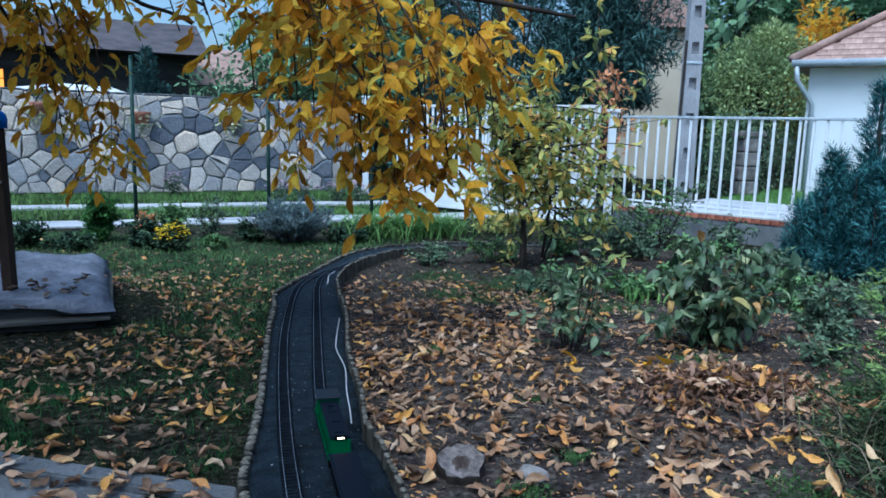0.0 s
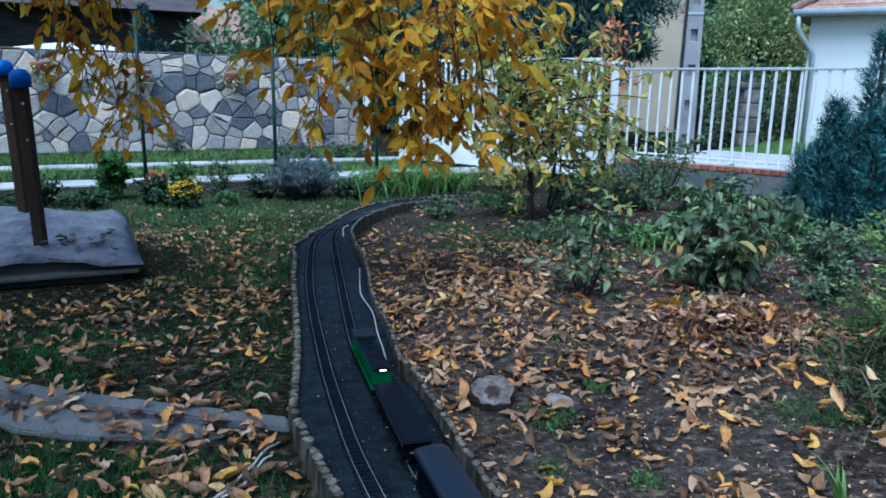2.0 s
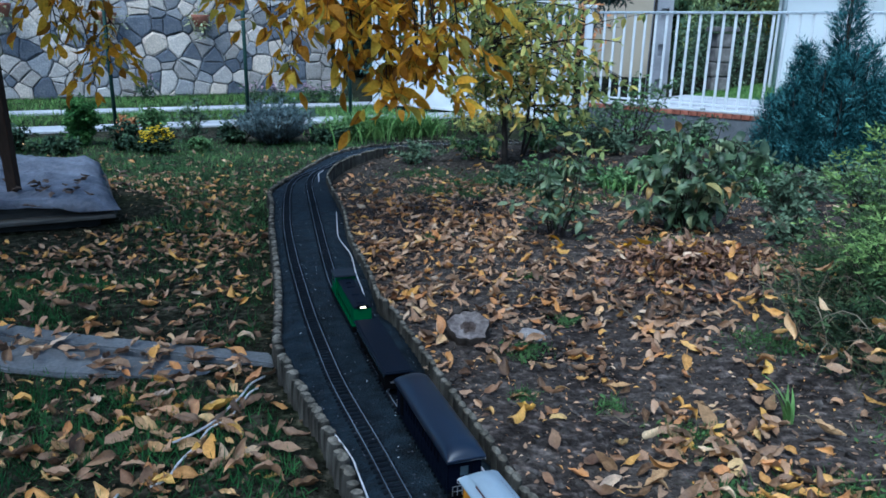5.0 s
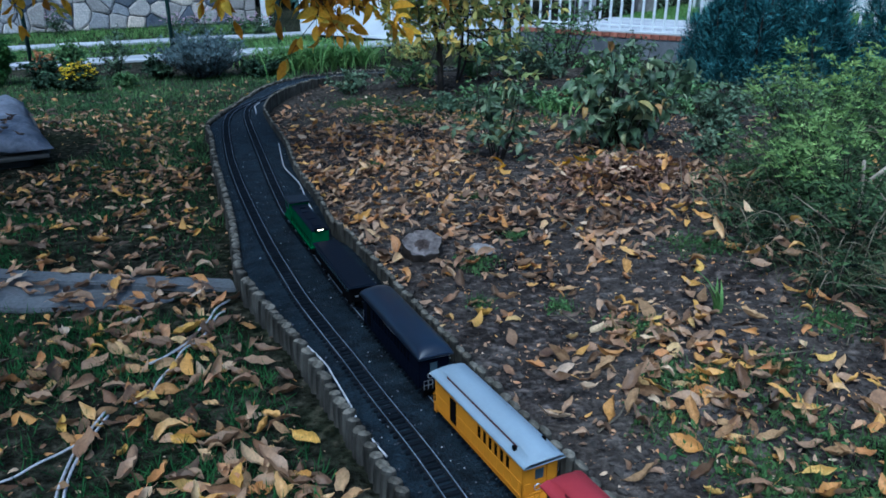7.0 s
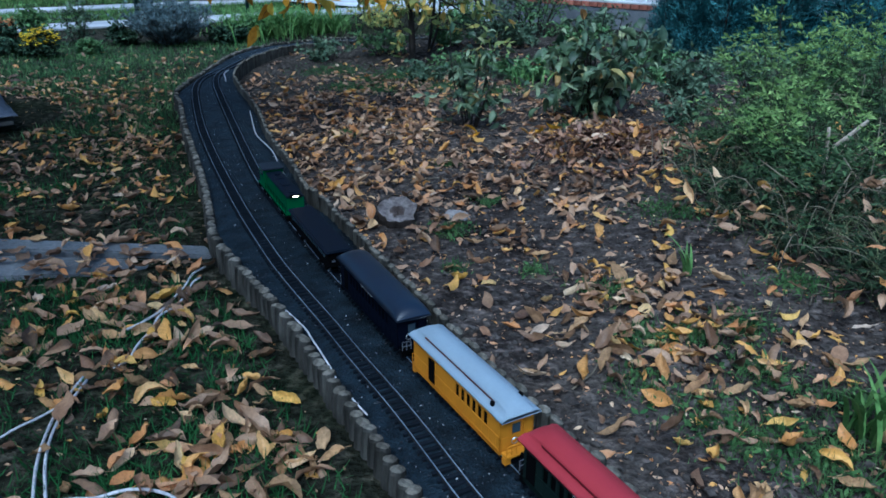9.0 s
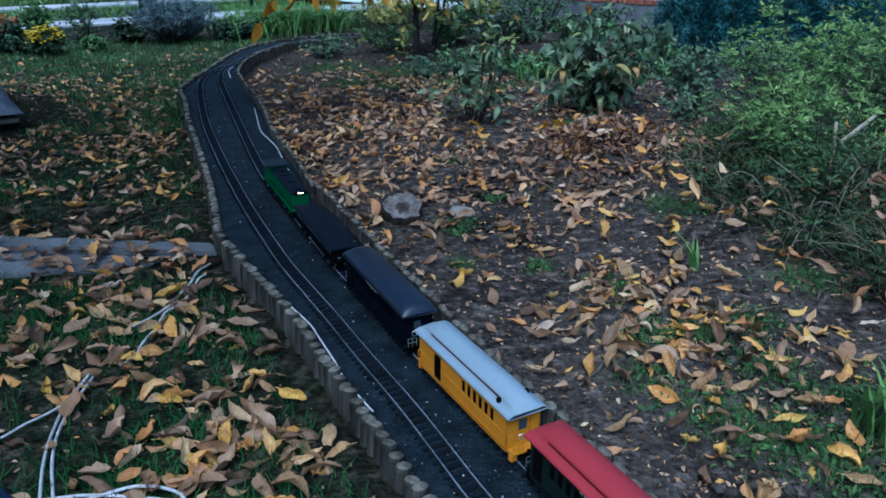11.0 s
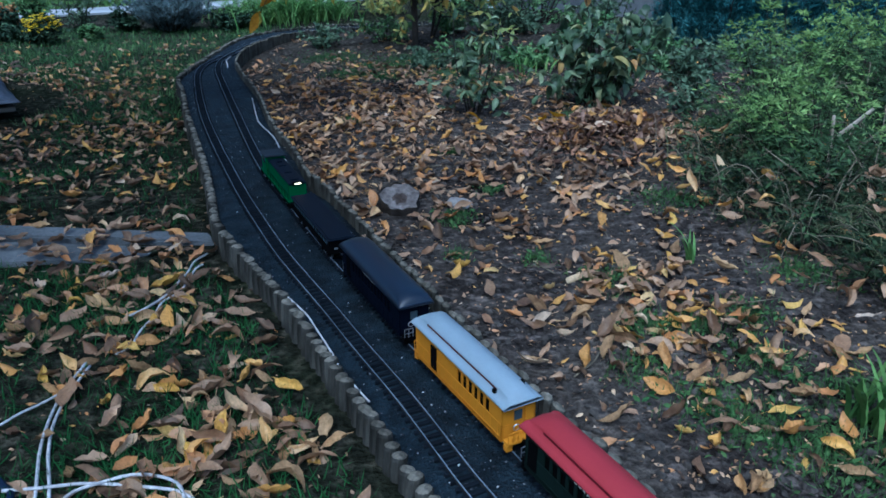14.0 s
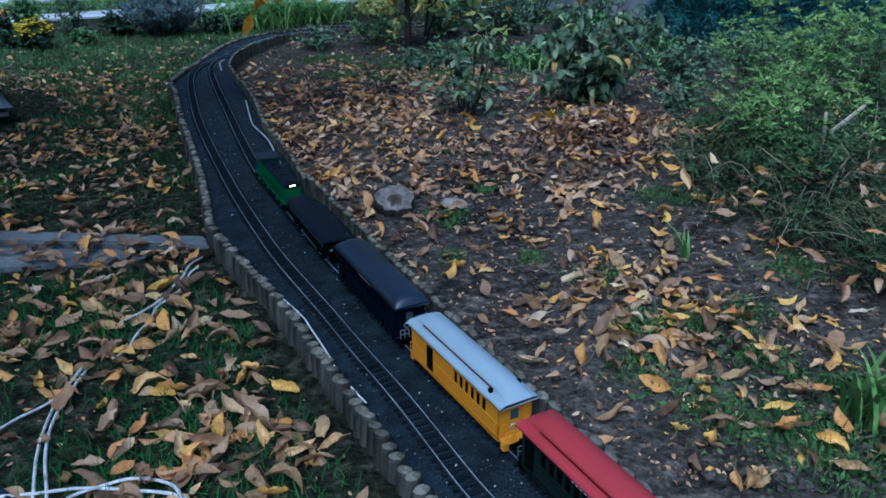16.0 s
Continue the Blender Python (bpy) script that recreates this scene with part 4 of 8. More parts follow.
def locomotive(q):
    car = thing("model_locomotive", on_track(q, 0.17), "green model diesel locomotive with a black roof and a lit headlamp", "model locomotive")
    frame_bm = box((0.555, 0.084, 0.014), (0, 0, 0.040), 0.002)
    for s in (-1, 1):
        box((0.012, 0.09, 0.022), (s * 0.277, 0, 0.034), 0.002, frame_bm)
        for k in range(2):
            box((0.016, 0.018, 0.004), (s * 0.262, (k - 0.5) * 0.07, 0.022), 0.001, frame_bm)
    part("underframe", frame_bm, BLACK, car)
    part("fuel_tank", box((0.12, 0.07, 0.026), (0.0, 0, 0.026), 0.005), BLACK, car)
    # long hood towards the coaches, cab behind it, short hood at the far end
    hood = box((0.40, 0.074, 0.074), (-0.066, 0, 0.083), 0.005)
    box((0.05, 0.070, 0.048), (0.25, 0, 0.070), 0.005, hood)
    part("hood", hood, GREEN, car, "green painted hood")
    walk_bm = box((0.545, 0.092, 0.006), (0, 0, 0.049), 0.001)
    part("footplate", walk_bm, GREEN, car)
    cab_bm = box((0.095, 0.090, 0.088), (0.18, 0, 0.092), 0.004)
    part("cab", cab_bm, GREEN, car, "green cab")
    top = box((0.402, 0.075, 0.012), (-0.066, 0, 0.121), 0.005)
    for k in range(3):
        box((0.05, 0.034, 0.005), (-0.2 + 0.11 * k, 0, 0.128), 0.002, top)
    box((0.022, 0.024, 0.012), (0.06, 0, 0.131), 0.003, top)
    part("hood_roof", top, BLACK_ROOF, car, "black hood roof with vents")
    part("cab_roof", box((0.115, 0.1, 0.010), (0.18, 0, 0.140), 0.004), paint("slate_roof", (0.014, 0.019, 0.028), 0.5), car, "slate grey cab roof")
    for s in (-1, 1):
        part("cab_window", box((0.05, 0.0015, 0.026), (0.18, s * 0.0455, 0.116), 0.0005), M["glass"], car, "dark cab window")
        for k in range(9):
            part("louvre", box((0.024, 0.0015, 0.030), (-0.235 + 0.038 * k, s * 0.0375, 0.085), 0.0005), paint("dark_louvre", (0.005, 0.07, 0.02)), car)
        rail = Acc()
        for k in range(8):
            tube(rail, [(-0.262 + 0.054 * k, s * 0.0445, 0.05), (-0.262 + 0.054 * k, s * 0.0445, 0.082)], 0.001, 5)
        tube(rail, [(-0.262, s * 0.0445, 0.082), (0.116, s * 0.0445, 0.082)], 0.001, 5)
        part("handrail", rail, BLACK, car)
        coupler(car, s * 0.29)
    head = part("headlamp", box((0.012, 0.046, 0.014), (-0.266, 0, 0.124), 0.002), BLACK, car, "headlamp housing")
    lens = glow("headlamp_glow", (1.0, 0.70, 0.42), 5.0)
    part("lens", box((0.003, 0.024, 0.004), (-0.273, 0, 0.125), 0.001), lens, head, "lit warm white lens")
    part("number_board", box((0.002, 0.030, 0.010), (-0.267, 0, 0.104), 0.0005), paint("dark_louvre", (0.005, 0.07, 0.02)), car)
    trucks(car, 0.17)


locomotive(beside(2.965))

# ---- boundary: stone wall, fence, gate ----
WALL_A, WALL_B = Vector((-13.4, 12.4)), Vector((-1.9, 18.15))
wall_dir = (WALL_B - WALL_A).normalized()
wall_len = (WALL_B - WALL_A).length
BACK_Z = -0.235


def clip_cell(poly, p, n):
    out = []
    for i in range(len(poly)):
        a, b = poly[i], poly[(i + 1) % len(poly)]
        da, db = (a[0] - p[0]) * n[0] + (a[1] - p[1]) * n[1], (b[0] - p[0]) * n[0] + (b[1] - p[1]) * n[1]
        if da <= 0:
            out.append(a)
        if (da < 0 < db) or (db < 0 < da):
            t = da / (da - db)
            out.append((a[0] + (b[0] - a[0]) * t, a[1] + (b[1] - a[1]) * t))
    return out


def stone_mesh(poly, rng):
    c = np.mean(poly, 0)
    p = np.array(poly) - c
    # uneven edges
    q = []
    for a, b in zip(p, np.roll(p, -1, 0)):
        q.append(a * rng.uniform(0.93, 1.0))
        L = np.hypot(*(b - a))
        if L > 0.07:
            t = rng.uniform(0.35, 0.65)
            q.append(a * (1 - t) + b * t + rng.uniform(-0.07, 0.03) * L * (a + b) / (np.hypot(*(a + b)) + 1e-6))
    p = np.array(q)
    rings = [(0.985, -0.10), (0.98, 0.006), (0.95, 0.02), (0.78, 0.028 + rng.uniform(0, 0.012))]
    slope = rng.uniform(-0.05, 0.05, 2)
    n = len(p)
    v, f = [], []
    for k, d in rings:
        q = p * k if k > 0.9 else p * k + rng.uniform(-0.008, 0.008, p.shape)
        for x, z in q:
            v.append((x, -(d + (slope[0] * x + slope[1] * z if d > 0 else 0)), z))
    for i in range(len(rings) - 1):
        for j in range(n):
            f.append((i * n + j, i * n + (j + 1) % n, (i + 1) * n + (j + 1) % n, (i + 1) * n + j))
    f.append(tuple(range((len(rings) - 1) * n, len(rings) * n)))
    return c, Acc().add(v, f)


def build_wall():
    ang = math.degrees(math.atan2(wall_dir.y, wall_dir.x))
    wall = thing("wall_street", pose(WALL_A.x, WALL_A.y, BACK_Z, 0, 0, ang), "natural grey and buff field-stone garden wall with dark joints", "wall", kind="structure")
    H = 2.1
    part("core", box((wall_len, 0.3, H), (wall_len / 2, 0.16, H / 2 - 0.05), 0.01), M["mortar"], wall, "dark recessed mortar")
    cop = bmesh.new()
    x = 0.0
    rng = np.random.default_rng(12)
    while x < wall_len:
        w = rng.uniform(0.5, 0.9)
        box((min(w, wall_len - x) - 0.012, 0.33, 0.03), (x + w / 2, 0.15, H - 0.035 + rng.uniform(-.01, .01)), 0.008, cop)
        x += w
    part("coping", cop, M["concrete"], wall, "grey stone coping")
    sx, sz = 0.325, 0.25
    seeds = []
    for r in range(9):
        for c in range(int(wall_len / sx) + 1):
            seeds.append((c * sx + (r % 2) * sx / 2 + rng.uniform(-0.19, 0.19), (r + 0.5) * sz + rng.uniform(-0.14, 0.14)))
    seeds = np.array(seeds)
    weight = rng.uniform(0, 0.05, len(seeds))
    rest = Acc()
    for i, p in enumerate(seeds):
        poly = [(0, 0), (wall_len, 0), (wall_len, H - 0.05), (0, H - 0.05)]
        d = np.hypot(*(seeds - p).T)
        for j in np.argsort(d)[1:16]:
            q = seeds[j]
            k = 0.5 + (weight[i] - weight[j]) / (2 * d[j] ** 2)
            poly = clip_cell(poly, p + (q - p) * k, q - p)
            if not poly:
                break
        if len(poly) < 3:
            continue
        c, acc = stone_mesh(poly, rng)
        if not 4.3 < c[0] < 12.2:
            rest.add(np.vstack(acc.v) + (c[0], 0, c[1]), acc.f)
            continue
        part("stone", acc, M["stone"], wall, m=pose(c[0], 0.0, c[1]))
    tagged(part("stone_rest", rest, M["stone"], wall), kind="stuff")


build_wall()


def strip(name, a, b, half, label):
    v = Vector(b) - Vector(a)
    L = v.length
    bm = bmesh.new()
    n = int(L / 1.9)
    for k in range(n):
        box((L / n - 0.015, 2 * half, 0.10), ((k + 0.5) * L / n, 0, 0), 0.008, bm)
    solo(name, bm, M["drive_concrete"], label, "driveway", "driveway strips", "structure", m=pose(a[0], a[1], BACK_Z - 0.025, 0, 0, math.degrees(math.atan2(v.y, v.x))))


strip("driveway_strip", (-9.6, 11.35), (1.2, 16.2), 0.27, "pale concrete wheel strip of a driveway in grass")
strip("driveway_strip", (-9.4, 8.85), (1.6, 13.8), 0.31, "pale concrete wheel strip of a driveway in grass")


def wire_post(x, y, h):
    post = thing("fence_post", pose(x, y, BACK_Z), "slim dark green metal fence post in the flower border", "fence post", "dark green fence posts")
    part("tube", tube(Acc(), [(0, 0, -0.1), (0, 0, h)], 0.028, 8), M["dark_post"], post, smooth=True)
    part("cap", tube(Acc(), [(0, 0, h), (0, 0, h + 0.02), (0, 0, h + 0.03)], [0.032, 0.03, 0.012], 8), M["dark_post"], post)


for x, y, h in ((-4.13, 10.45, 2.35), (-2.45, 11.2, 2.15), (-0.98, 11.95, 1.75)):
    wire_post(x, y, h)

FENCE_A, FENCE_B = Vector((2.92, 11.8)), Vector((8.1, 7.25))


def build_fence():
    v = FENCE_B - FENCE_A
    L, ang = v.length, math.degrees(math.atan2(v.y, v.x))
    plinth = thing("fence_plinth", pose(FENCE_A.x, FENCE_A.y, -0.3, 0, 0, ang), "grey rendered fence plinth topped with red bricks and a pale cap", "plinth", kind="structure")
    part("base", box((L, 0.26, 0.52), (L / 2, 0, 0.16), 0.01), M["concrete"], plinth, "grey rendered base")
    me = mesh_of("brick", box((0.115, 0.25, 0.065), (0, 0, 0), 0.006))
    me.materials.append(M["brick"])
    n = int(L / 0.125)
    for k in range(n):
        part("brick", me, None, plinth, m=pose((k + 0.5) * 0.125, -0.02, 0.455))
    part("cap", box((L, 0.34, 0.035), (L / 2, 0.03, 0.507), 0.008), M["pale_concrete"], plinth, "pale cap slab")
    fence = thing("metal_fence", pose(FENCE_A.x, FENCE_A.y, 0.225, 0, 0, ang), "white painted metal bar fence standing on a brick-topped plinth", "fence")
    H = 1.335
    part("top_rail", box((L, 0.06, 0.035), (L / 2, 0, H), 0.006), M["zinc"], fence, "grey top rail")
    part("lower_rail", box((L, 0.03, 0.025), (L / 2, 0, 0.06), 0.004), M["white_paint"], fence)
    bar = mesh_of("bar", box((0.036, 0.022, H), (0, 0, H / 2), 0.004))
    bar.materials.append(M["white_paint"])
    k, x = 0, 0.1
    while x < L:
        part("bar", bar, None, fence, m=pose(x, 0, 0))
        x += 0.166
    post = thing("gate_pillar", pose(2.8, 11.95, -0.3), "white painted square gate pillar with a flat cap", "gate pillar", "gate pillars")
    part("shaft", box((0.11, 0.11, 1.93), (0, 0, 0.965), 0.01), M["white_paint"], post)
    part("cap", box((0.18, 0.18, 0.05), (0, 0, 1.95), 0.012), M["white_paint"], post)


build_fence()


def build_gate():
    a, b = Vector((-0.75, 14.9)), Vector((2.66, 12.15))
    v = b - a
    L, ang = v.length, math.degrees(math.atan2(v.y, v.x))
    for s in (0, 1):
        w = L / 2 - 0.02
        gate = thing("driveway_gate", pose(a.x + v.x * s / 2, a.y + v.y * s / 2, BACK_Z + 0.05, 0, 0, ang), "white metal driveway gate leaf with bars above a solid panel", "gate", "driveway gate leaves")
        for z in (0.03, 0.82, 1.9):
            part("rail", box((w, 0.05, 0.05), (w / 2, 0, z), 0.006), M["white_paint"], gate)
        for x in (0.025, w - 0.025):
            part("stile", box((0.05, 0.05, 1.9), (x, 0, 0.96), 0.006), M["white_paint"], gate)
        part("panel", box((w - 0.1, 0.02, 0.74), (w / 2, 0, 0.425), 0.004), M["white_paint"], gate, "solid white lower panel")
        bar = mesh_of("bar", box((0.05, 0.022, 1.04), (0, 0, 1.36), 0.004))
        bar.materials.append(M["white_paint"])
        for k in range(16):
            part("bar", bar, None, gate, m=pose(0.1 + k * (w - 0.2) / 15, 0, 0))
    post = thing("gate_pillar", pose(-1.62, 17.3, BACK_Z), "tall white painted square gate pillar beside the stone wall", "gate pillar", "gate pillars")
    part("shaft", box((0.16, 0.16, 2.2), (0, 0, 1.08), 0.01), M["white_paint"], post)
    part("cap", box((0.2, 0.2, 0.04), (0, 0, 2.2), 0.01), M["white_paint"], post)


build_gate()

# ---- wooden frame with tarpaulin ----


def build_sandbox():
    m = pose(-3.50, 5.56, 0, 0, 0, 24)
    z0 = gz(-2.4, 5.0) - 0.02
    box_thing = thing("garden_sandbox", Matrix.Translation((0, 0, z0)) @ m, "low weathered wooden sandbox in the lawn", "sandbox")
    for y in (-0.78, 0.78):
        for k in range(2):
            part("plank", box((1.9, 0.04, 0.095), (0, y, 0.05 + 0.10 * k), 0.006), M["wood_dark"], box_thing)
    for x in (-0.95, 0.95):
        for k in range(2):
            part("plank", box((0.04, 1.52, 0.095), (x, 0, 0.05 + 0.10 * k), 0.006), M["wood_dark"], box_thing)
    for size, at in (((2.14, 0.15, 0.028), (0, -0.845, 0.10)), ((0.15, 1.54, 0.028), (1.015, 0, 0.10))):
        part("ledge", box(size, at, 0.006), M["ledge"], box_thing, "weathered board ledge with a pale edge")
    # tarpaulin draped over it
    v, f = [], []
    nx, ny = 36, 30
    for j in range(ny):
        for i in range(nx):
            x, y = -1.06 + 2.12 * i / (nx - 1), -0.86 + 1.72 * j / (ny - 1)
            over = max(abs(x) - 0.97, abs(y) - 0.8, 0)
            crease = abs(noise.noise((x * 2.1 + 0.8 * y, y * 3.1, 2)))
            z = 0.222 + 0.03 * noise.noise((x * 2.3, y * 2.3, 5)) + 0.045 * (1 - crease) ** 6 + 0.010 * noise.noise((x * 13, y * 9, 2)) - over * 0.9 + 0.12 * max(0, 1 - math.hypot(x - 0.1, y - 0.6) / 0.9)
            corner = max(0, x - 0.55) * max(0, -y - 0.35)
            v.append((x + 0.02 * noise.noise((x * 3, y * 3, 8)) + 0.18 * corner, y + 0.03 * noise.noise((x * 3, y * 3, 9)) - 0.25 * corner, max(z - 0.35 * corner, 0.213 if over <= 0 else 0.15)))
    for j in range(ny - 1):
        for i in range(nx - 1):
            f.append((j * nx + i, j * nx + i + 1, (j + 1) * nx + i + 1, (j + 1) * nx + i))
    ob = solo("tarpaulin", Acc().add(v, f), M["tarp"], "crumpled blue-grey tarpaulin over the sandbox with dead leaves", "tarpaulin", smooth=True, m=Matrix.Translation((0, 0, z0)) @ m)
    sol = ob.modifiers.new("thickness", "SOLIDIFY")
    sol.thickness = 0.004
    for (x, y), top in (((-2.905, 5.3), (-2.935, 5.3)), ((-3.5, 6.2), (-3.55, 6.2))):
        post = thing("wooden_post", pose(x, y, z0), "square brown wooden post with a round blue cap at the sandbox", "post", "capped wooden posts")
        h = 1.40 if y < 5.5 else 1.48
        t = Vector((top[0] - x, top[1] - y, h))
        q = Vector((0, 0, 1)).rotation_difference(t).to_matrix().to_4x4()
        part("beam", box((0.075, 0.075, h), (0, 0, h / 2), 0.008), M["wood"], post, m=q)
        rows = [(-0.03, 0.068), (0.03, 0.072), (0.065, 0.064), (0.09, 0.04), (0.098, 0.0)]
        n = 16
        vv = [(r * math.cos(k * 6.2832 / n), r * math.sin(k * 6.2832 / n), h + zz) for zz, r in rows for k in range(n)]
        ff = [(i * n + k, i * n + (k + 1) % n, (i + 1) * n + (k + 1) % n, (i + 1) * n + k) for i in range(len(rows) - 1) for k in range(n)]
        part("cap", Acc().add(vv, ff + [tuple(range(n))[::-1]]), M["blue_cap"], post, "round bright blue plastic cap", smooth=True, m=q)
        for zz in (h * 0.72, h * 0.9):
            part("bolt", tube(Acc(), [(0.02, -0.038, zz), (0.02, -0.044, zz)], 0.009, 8), STEEL, post, "pale bolt head", m=q)


build_sandbox()

# ---- stump, stone, concrete kerb ----


def build_stump():
    x0, y0 = 0.205, 2.82
    z0 = gz(x0, y0)
    stump = thing("tree_stump", pose(x0, y0, z0 - 0.012, 24, -3, 0), "short sawn grey tree stump with a hollowed top in the soil", "stump")
    n = 28
    rng = np.random.default_rng(5)
    rad = 0.097 * (1 + np.array([0.42 * noise.noise((2 * math.cos(a), 2 * math.sin(a), 4)) + 0.10 * noise.noise((6 * math.cos(a), 6 * math.sin(a), 1)) for a in np.arange(n) * 6.2832 / n]))
    rows = [(-0.09, 1.1), (0.0, 1.0), (0.05, 0.9), (0.09, 0.94), (0.098, 0.9)]
    v = [(rad[k] * s * math.cos(k * 6.2832 / n), rad[k] * s * math.sin(k * 6.2832 / n), z) for z, s in rows for k in range(n)]
    f = [(i * n + k, i * n + (k + 1) % n, (i + 1) * n + (k + 1) % n, (i + 1) * n + k) for i in range(len(rows) - 1) for k in range(n)]
    part("bark_side", Acc().add(v, f), M["stump_side"], stump, smooth=True)
    v, f = [], []
    for i, s in enumerate((0.9, 0.75, 0.55, 0.35, 0.15, 0.02)):
        for k in range(n):
            dip = (0.022 * (1 - s) ** 0.7 + 0.016 * noise.noise((k * 0.5, i, 2)))
            v.append((rad[k] * s * math.cos(k * 6.2832 / n), rad[k] * s * math.sin(k * 6.2832 / n), 0.098 - dip))
    f = [(i * n + k, i * n + (k + 1) % n, (i + 1) * n + (k + 1) % n, (i + 1) * n + k) for i in range(5) for k in range(n)]
    part("cut_top", Acc().add(v[:4 * n], f[:3 * n]), M["stump_top"], stump, "pale weathered cut face", smooth=True)
    part("hollow", Acc().add(v[3 * n:], [tuple(q - 3 * n for q in p) for p in f[3 * n:]]), M["stump_hollow"], stump, "dark rotten heart", smooth=True)


build_stump()


def rock(x, y, size, seed, material, label):
    bm = bmesh.new()
    bmesh.ops.create_icosphere(bm, subdivisions=3, radius=1.0)
    for v in bm.verts:
        k = 1 + 0.28 * noise.noise(v.co * 1.4 + Vector((seed, 0, 0))) + 0.10 * noise.noise(v.co * 4 + Vector((0, seed, 0)))
        v.co = Vector((v.co.x * size[0], v.co.y * size[1], v.co.z * size[2])) * k
    solo("rock", bm, material, label, "stone", smooth=True, m=pose(x, y, gz(x, y) + size[2] * 0.3, 0, 0, seed * 40))


M["clod_stone"] = mat("clod_stone", (0.2, 0.18, 0.17), (0.36, 0.33, 0.31), 12, 70, 0.95, 0.5)
rock(0.475, 2.80, (0.075, 0.05, 0.022), 3, M["clod_stone"], "pale grey flat stone half buried beside the stump")


def slab(name, outline, z, thick, material, label, category):
    bm = bmesh.new()
    top = [bm.verts.new((x, y, z + 0.004 * noise.noise((x * 5, y * 5, 0)))) for x, y in outline]
    face = bm.faces.new(top)
    ext = bmesh.ops.extrude_face_region(bm, geom=[face])
    for v in ext["geom"]:
        if isinstance(v, bmesh.types.BMVert):
            v.co.z -= thick
    bmesh.ops.bevel(bm, geom=[e for e in bm.edges if e.calc_length() > 0.02], offset=0.008, segments=2, affect="EDGES")
    solo(name, bm, material, label, category, kind="structure")


slab("concrete_kerb", [(-3.2, 3.47), (-2.08, 3.14), (-1.5, 2.955), (-1.03, 2.85), (-0.62, 2.755), (-0.59, 2.645), (-1.0, 2.74), (-1.47, 2.842), (-2.0, 3.005), (-3.2, 3.35)], -0.042, 0.12, M["concrete"], "cracked grey concrete kerb set across the lawn", "kerb")
slab("concrete_slab", [(-3.2, 3.342), (-2.0, 2.997), (-1.47, 2.834), (-1.0, 2.732), (-0.59, 2.637), (-0.64, 2.56), (-0.69, 2.47), (-0.77, 2.425), (-0.88, 2.47), (-1.0, 2.55), (-1.2, 2.60), (-1.42, 2.61), (-1.66, 2.665), (-1.9, 2.81), (-3.2, 3.12)], -0.066, 0.10, M["concrete"], "broken grey concrete slab beside the kerb, strewn with leaves", "slab")

# ---- plants ----
NARROW = [leaf_form(0.42, 0.15, 0.2, 0.4), leaf_form(0.46, 0.22, -0.3, -0.5), leaf_form(0.36, 0.15, 0.5, 0.8), leaf_form(0.44, 0.2, -0.4, 0.3), leaf_form(0.25, 0.5, 0.6, 1.4)]
NEEDLE = [leaf_form(0.16, 0.3, -0.3, 0.6, 0.9, 2), leaf_form(0.20, 0.3, 0.3, -0.6, 0.9, 2)]
LEAF = [leaf_form(0.40, 0.15, 0.25, 0.4), leaf_form(0.44, 0.25, -0.2, -0.5), leaf_form(0.36, 0.1, 0.5, 0.7), leaf_form(0.42, 0.3, 0.1, 0.0)]


def dead_leaf(width, fold, bend, twist, peak, seed, crumple=0.05):
    """A dry leaf one metre long: wavy margins, a crumpled blade and a short stalk."""
    rows, half = 7, 2
    v, f = [], []
    for i in range(rows + 1):
        a = i / rows
        w = width * 0.5 * max(0.0, math.sin(math.pi * min(1.0, a * 1.02) ** peak)) ** 0.75
        if i == 0:
            w = 0.012
        if i == rows:
            w = 0.006
        z0 = bend * (a - 0.5) ** 2 * 2 - bend * 0.2
        side = 0.04 * math.sin(a * 5 + seed)
        for s in range(-half, half + 1):
            q = s / half
            x = q * w * (1 + 0.14 * noise.noise((a * 7, q * 2, seed)))
            z = abs(q) ** 1.3 * fold * w * 2 + crumple * noise.noise((a * 6, q * 2.2, seed + 3.3)) * (0.4 + abs(q)) + 0.04 * q * math.sin(a * 13 + seed) * w / max(width, 1e-6)
            t = twist * (a - 0.5)
            v.append((x * math.cos(t) - z * math.sin(t) + side, a, z0 + x * math.sin(t) + z * math.cos(t)))
    n = 2 * half + 1
    for i in range(rows):
        for j in range(n - 1):
            f.append((i * n + j, i * n + j + 1, (i + 1) * n + j + 1, (i + 1) * n + j))
    k = len(v)
    v += [(-0.01, -0.22, 0.04), (0.01, -0.22, 0.04), (0.012, 0.0, z0 * 0 + v[half][2]), (-0.012, 0.0, v[half][2])]
    f.append((k, k + 1, k + 2, k + 3))
    return np.array(v), f


DEAD = [dead_leaf(0.39, 0.32, 0.4, 0.7, 0.85, 1, 0.06), dead_leaf(0.43, 0.45, 0.2, -0.8, 0.8, 2, 0.08), dead_leaf(0.37, -0.28, -0.4, 0.4, 0.9, 3, 0.06), dead_leaf(0.46, 0.12, 0.15, 0.3, 0.85, 4, 0.06),
        dead_leaf(0.38, 0.7, 0.4, 1.2, 0.8, 5, 0.10), dead_leaf(0.41, 0.2, -0.3, -0.5, 0.75, 6, 0.07), dead_leaf(0.34, 0.8, 0.5, 0.4, 0.85, 7, 0.10), dead_leaf(0.37, 0.5, -0.45, 1.4, 0.85, 8, 0.08),
        dead_leaf(0.33, 0.4, 0.45, -1.0, 0.9, 9, 0.08), dead_leaf(0.44, -0.4, 0.25, 0.6, 0.8, 10, 0.08)]
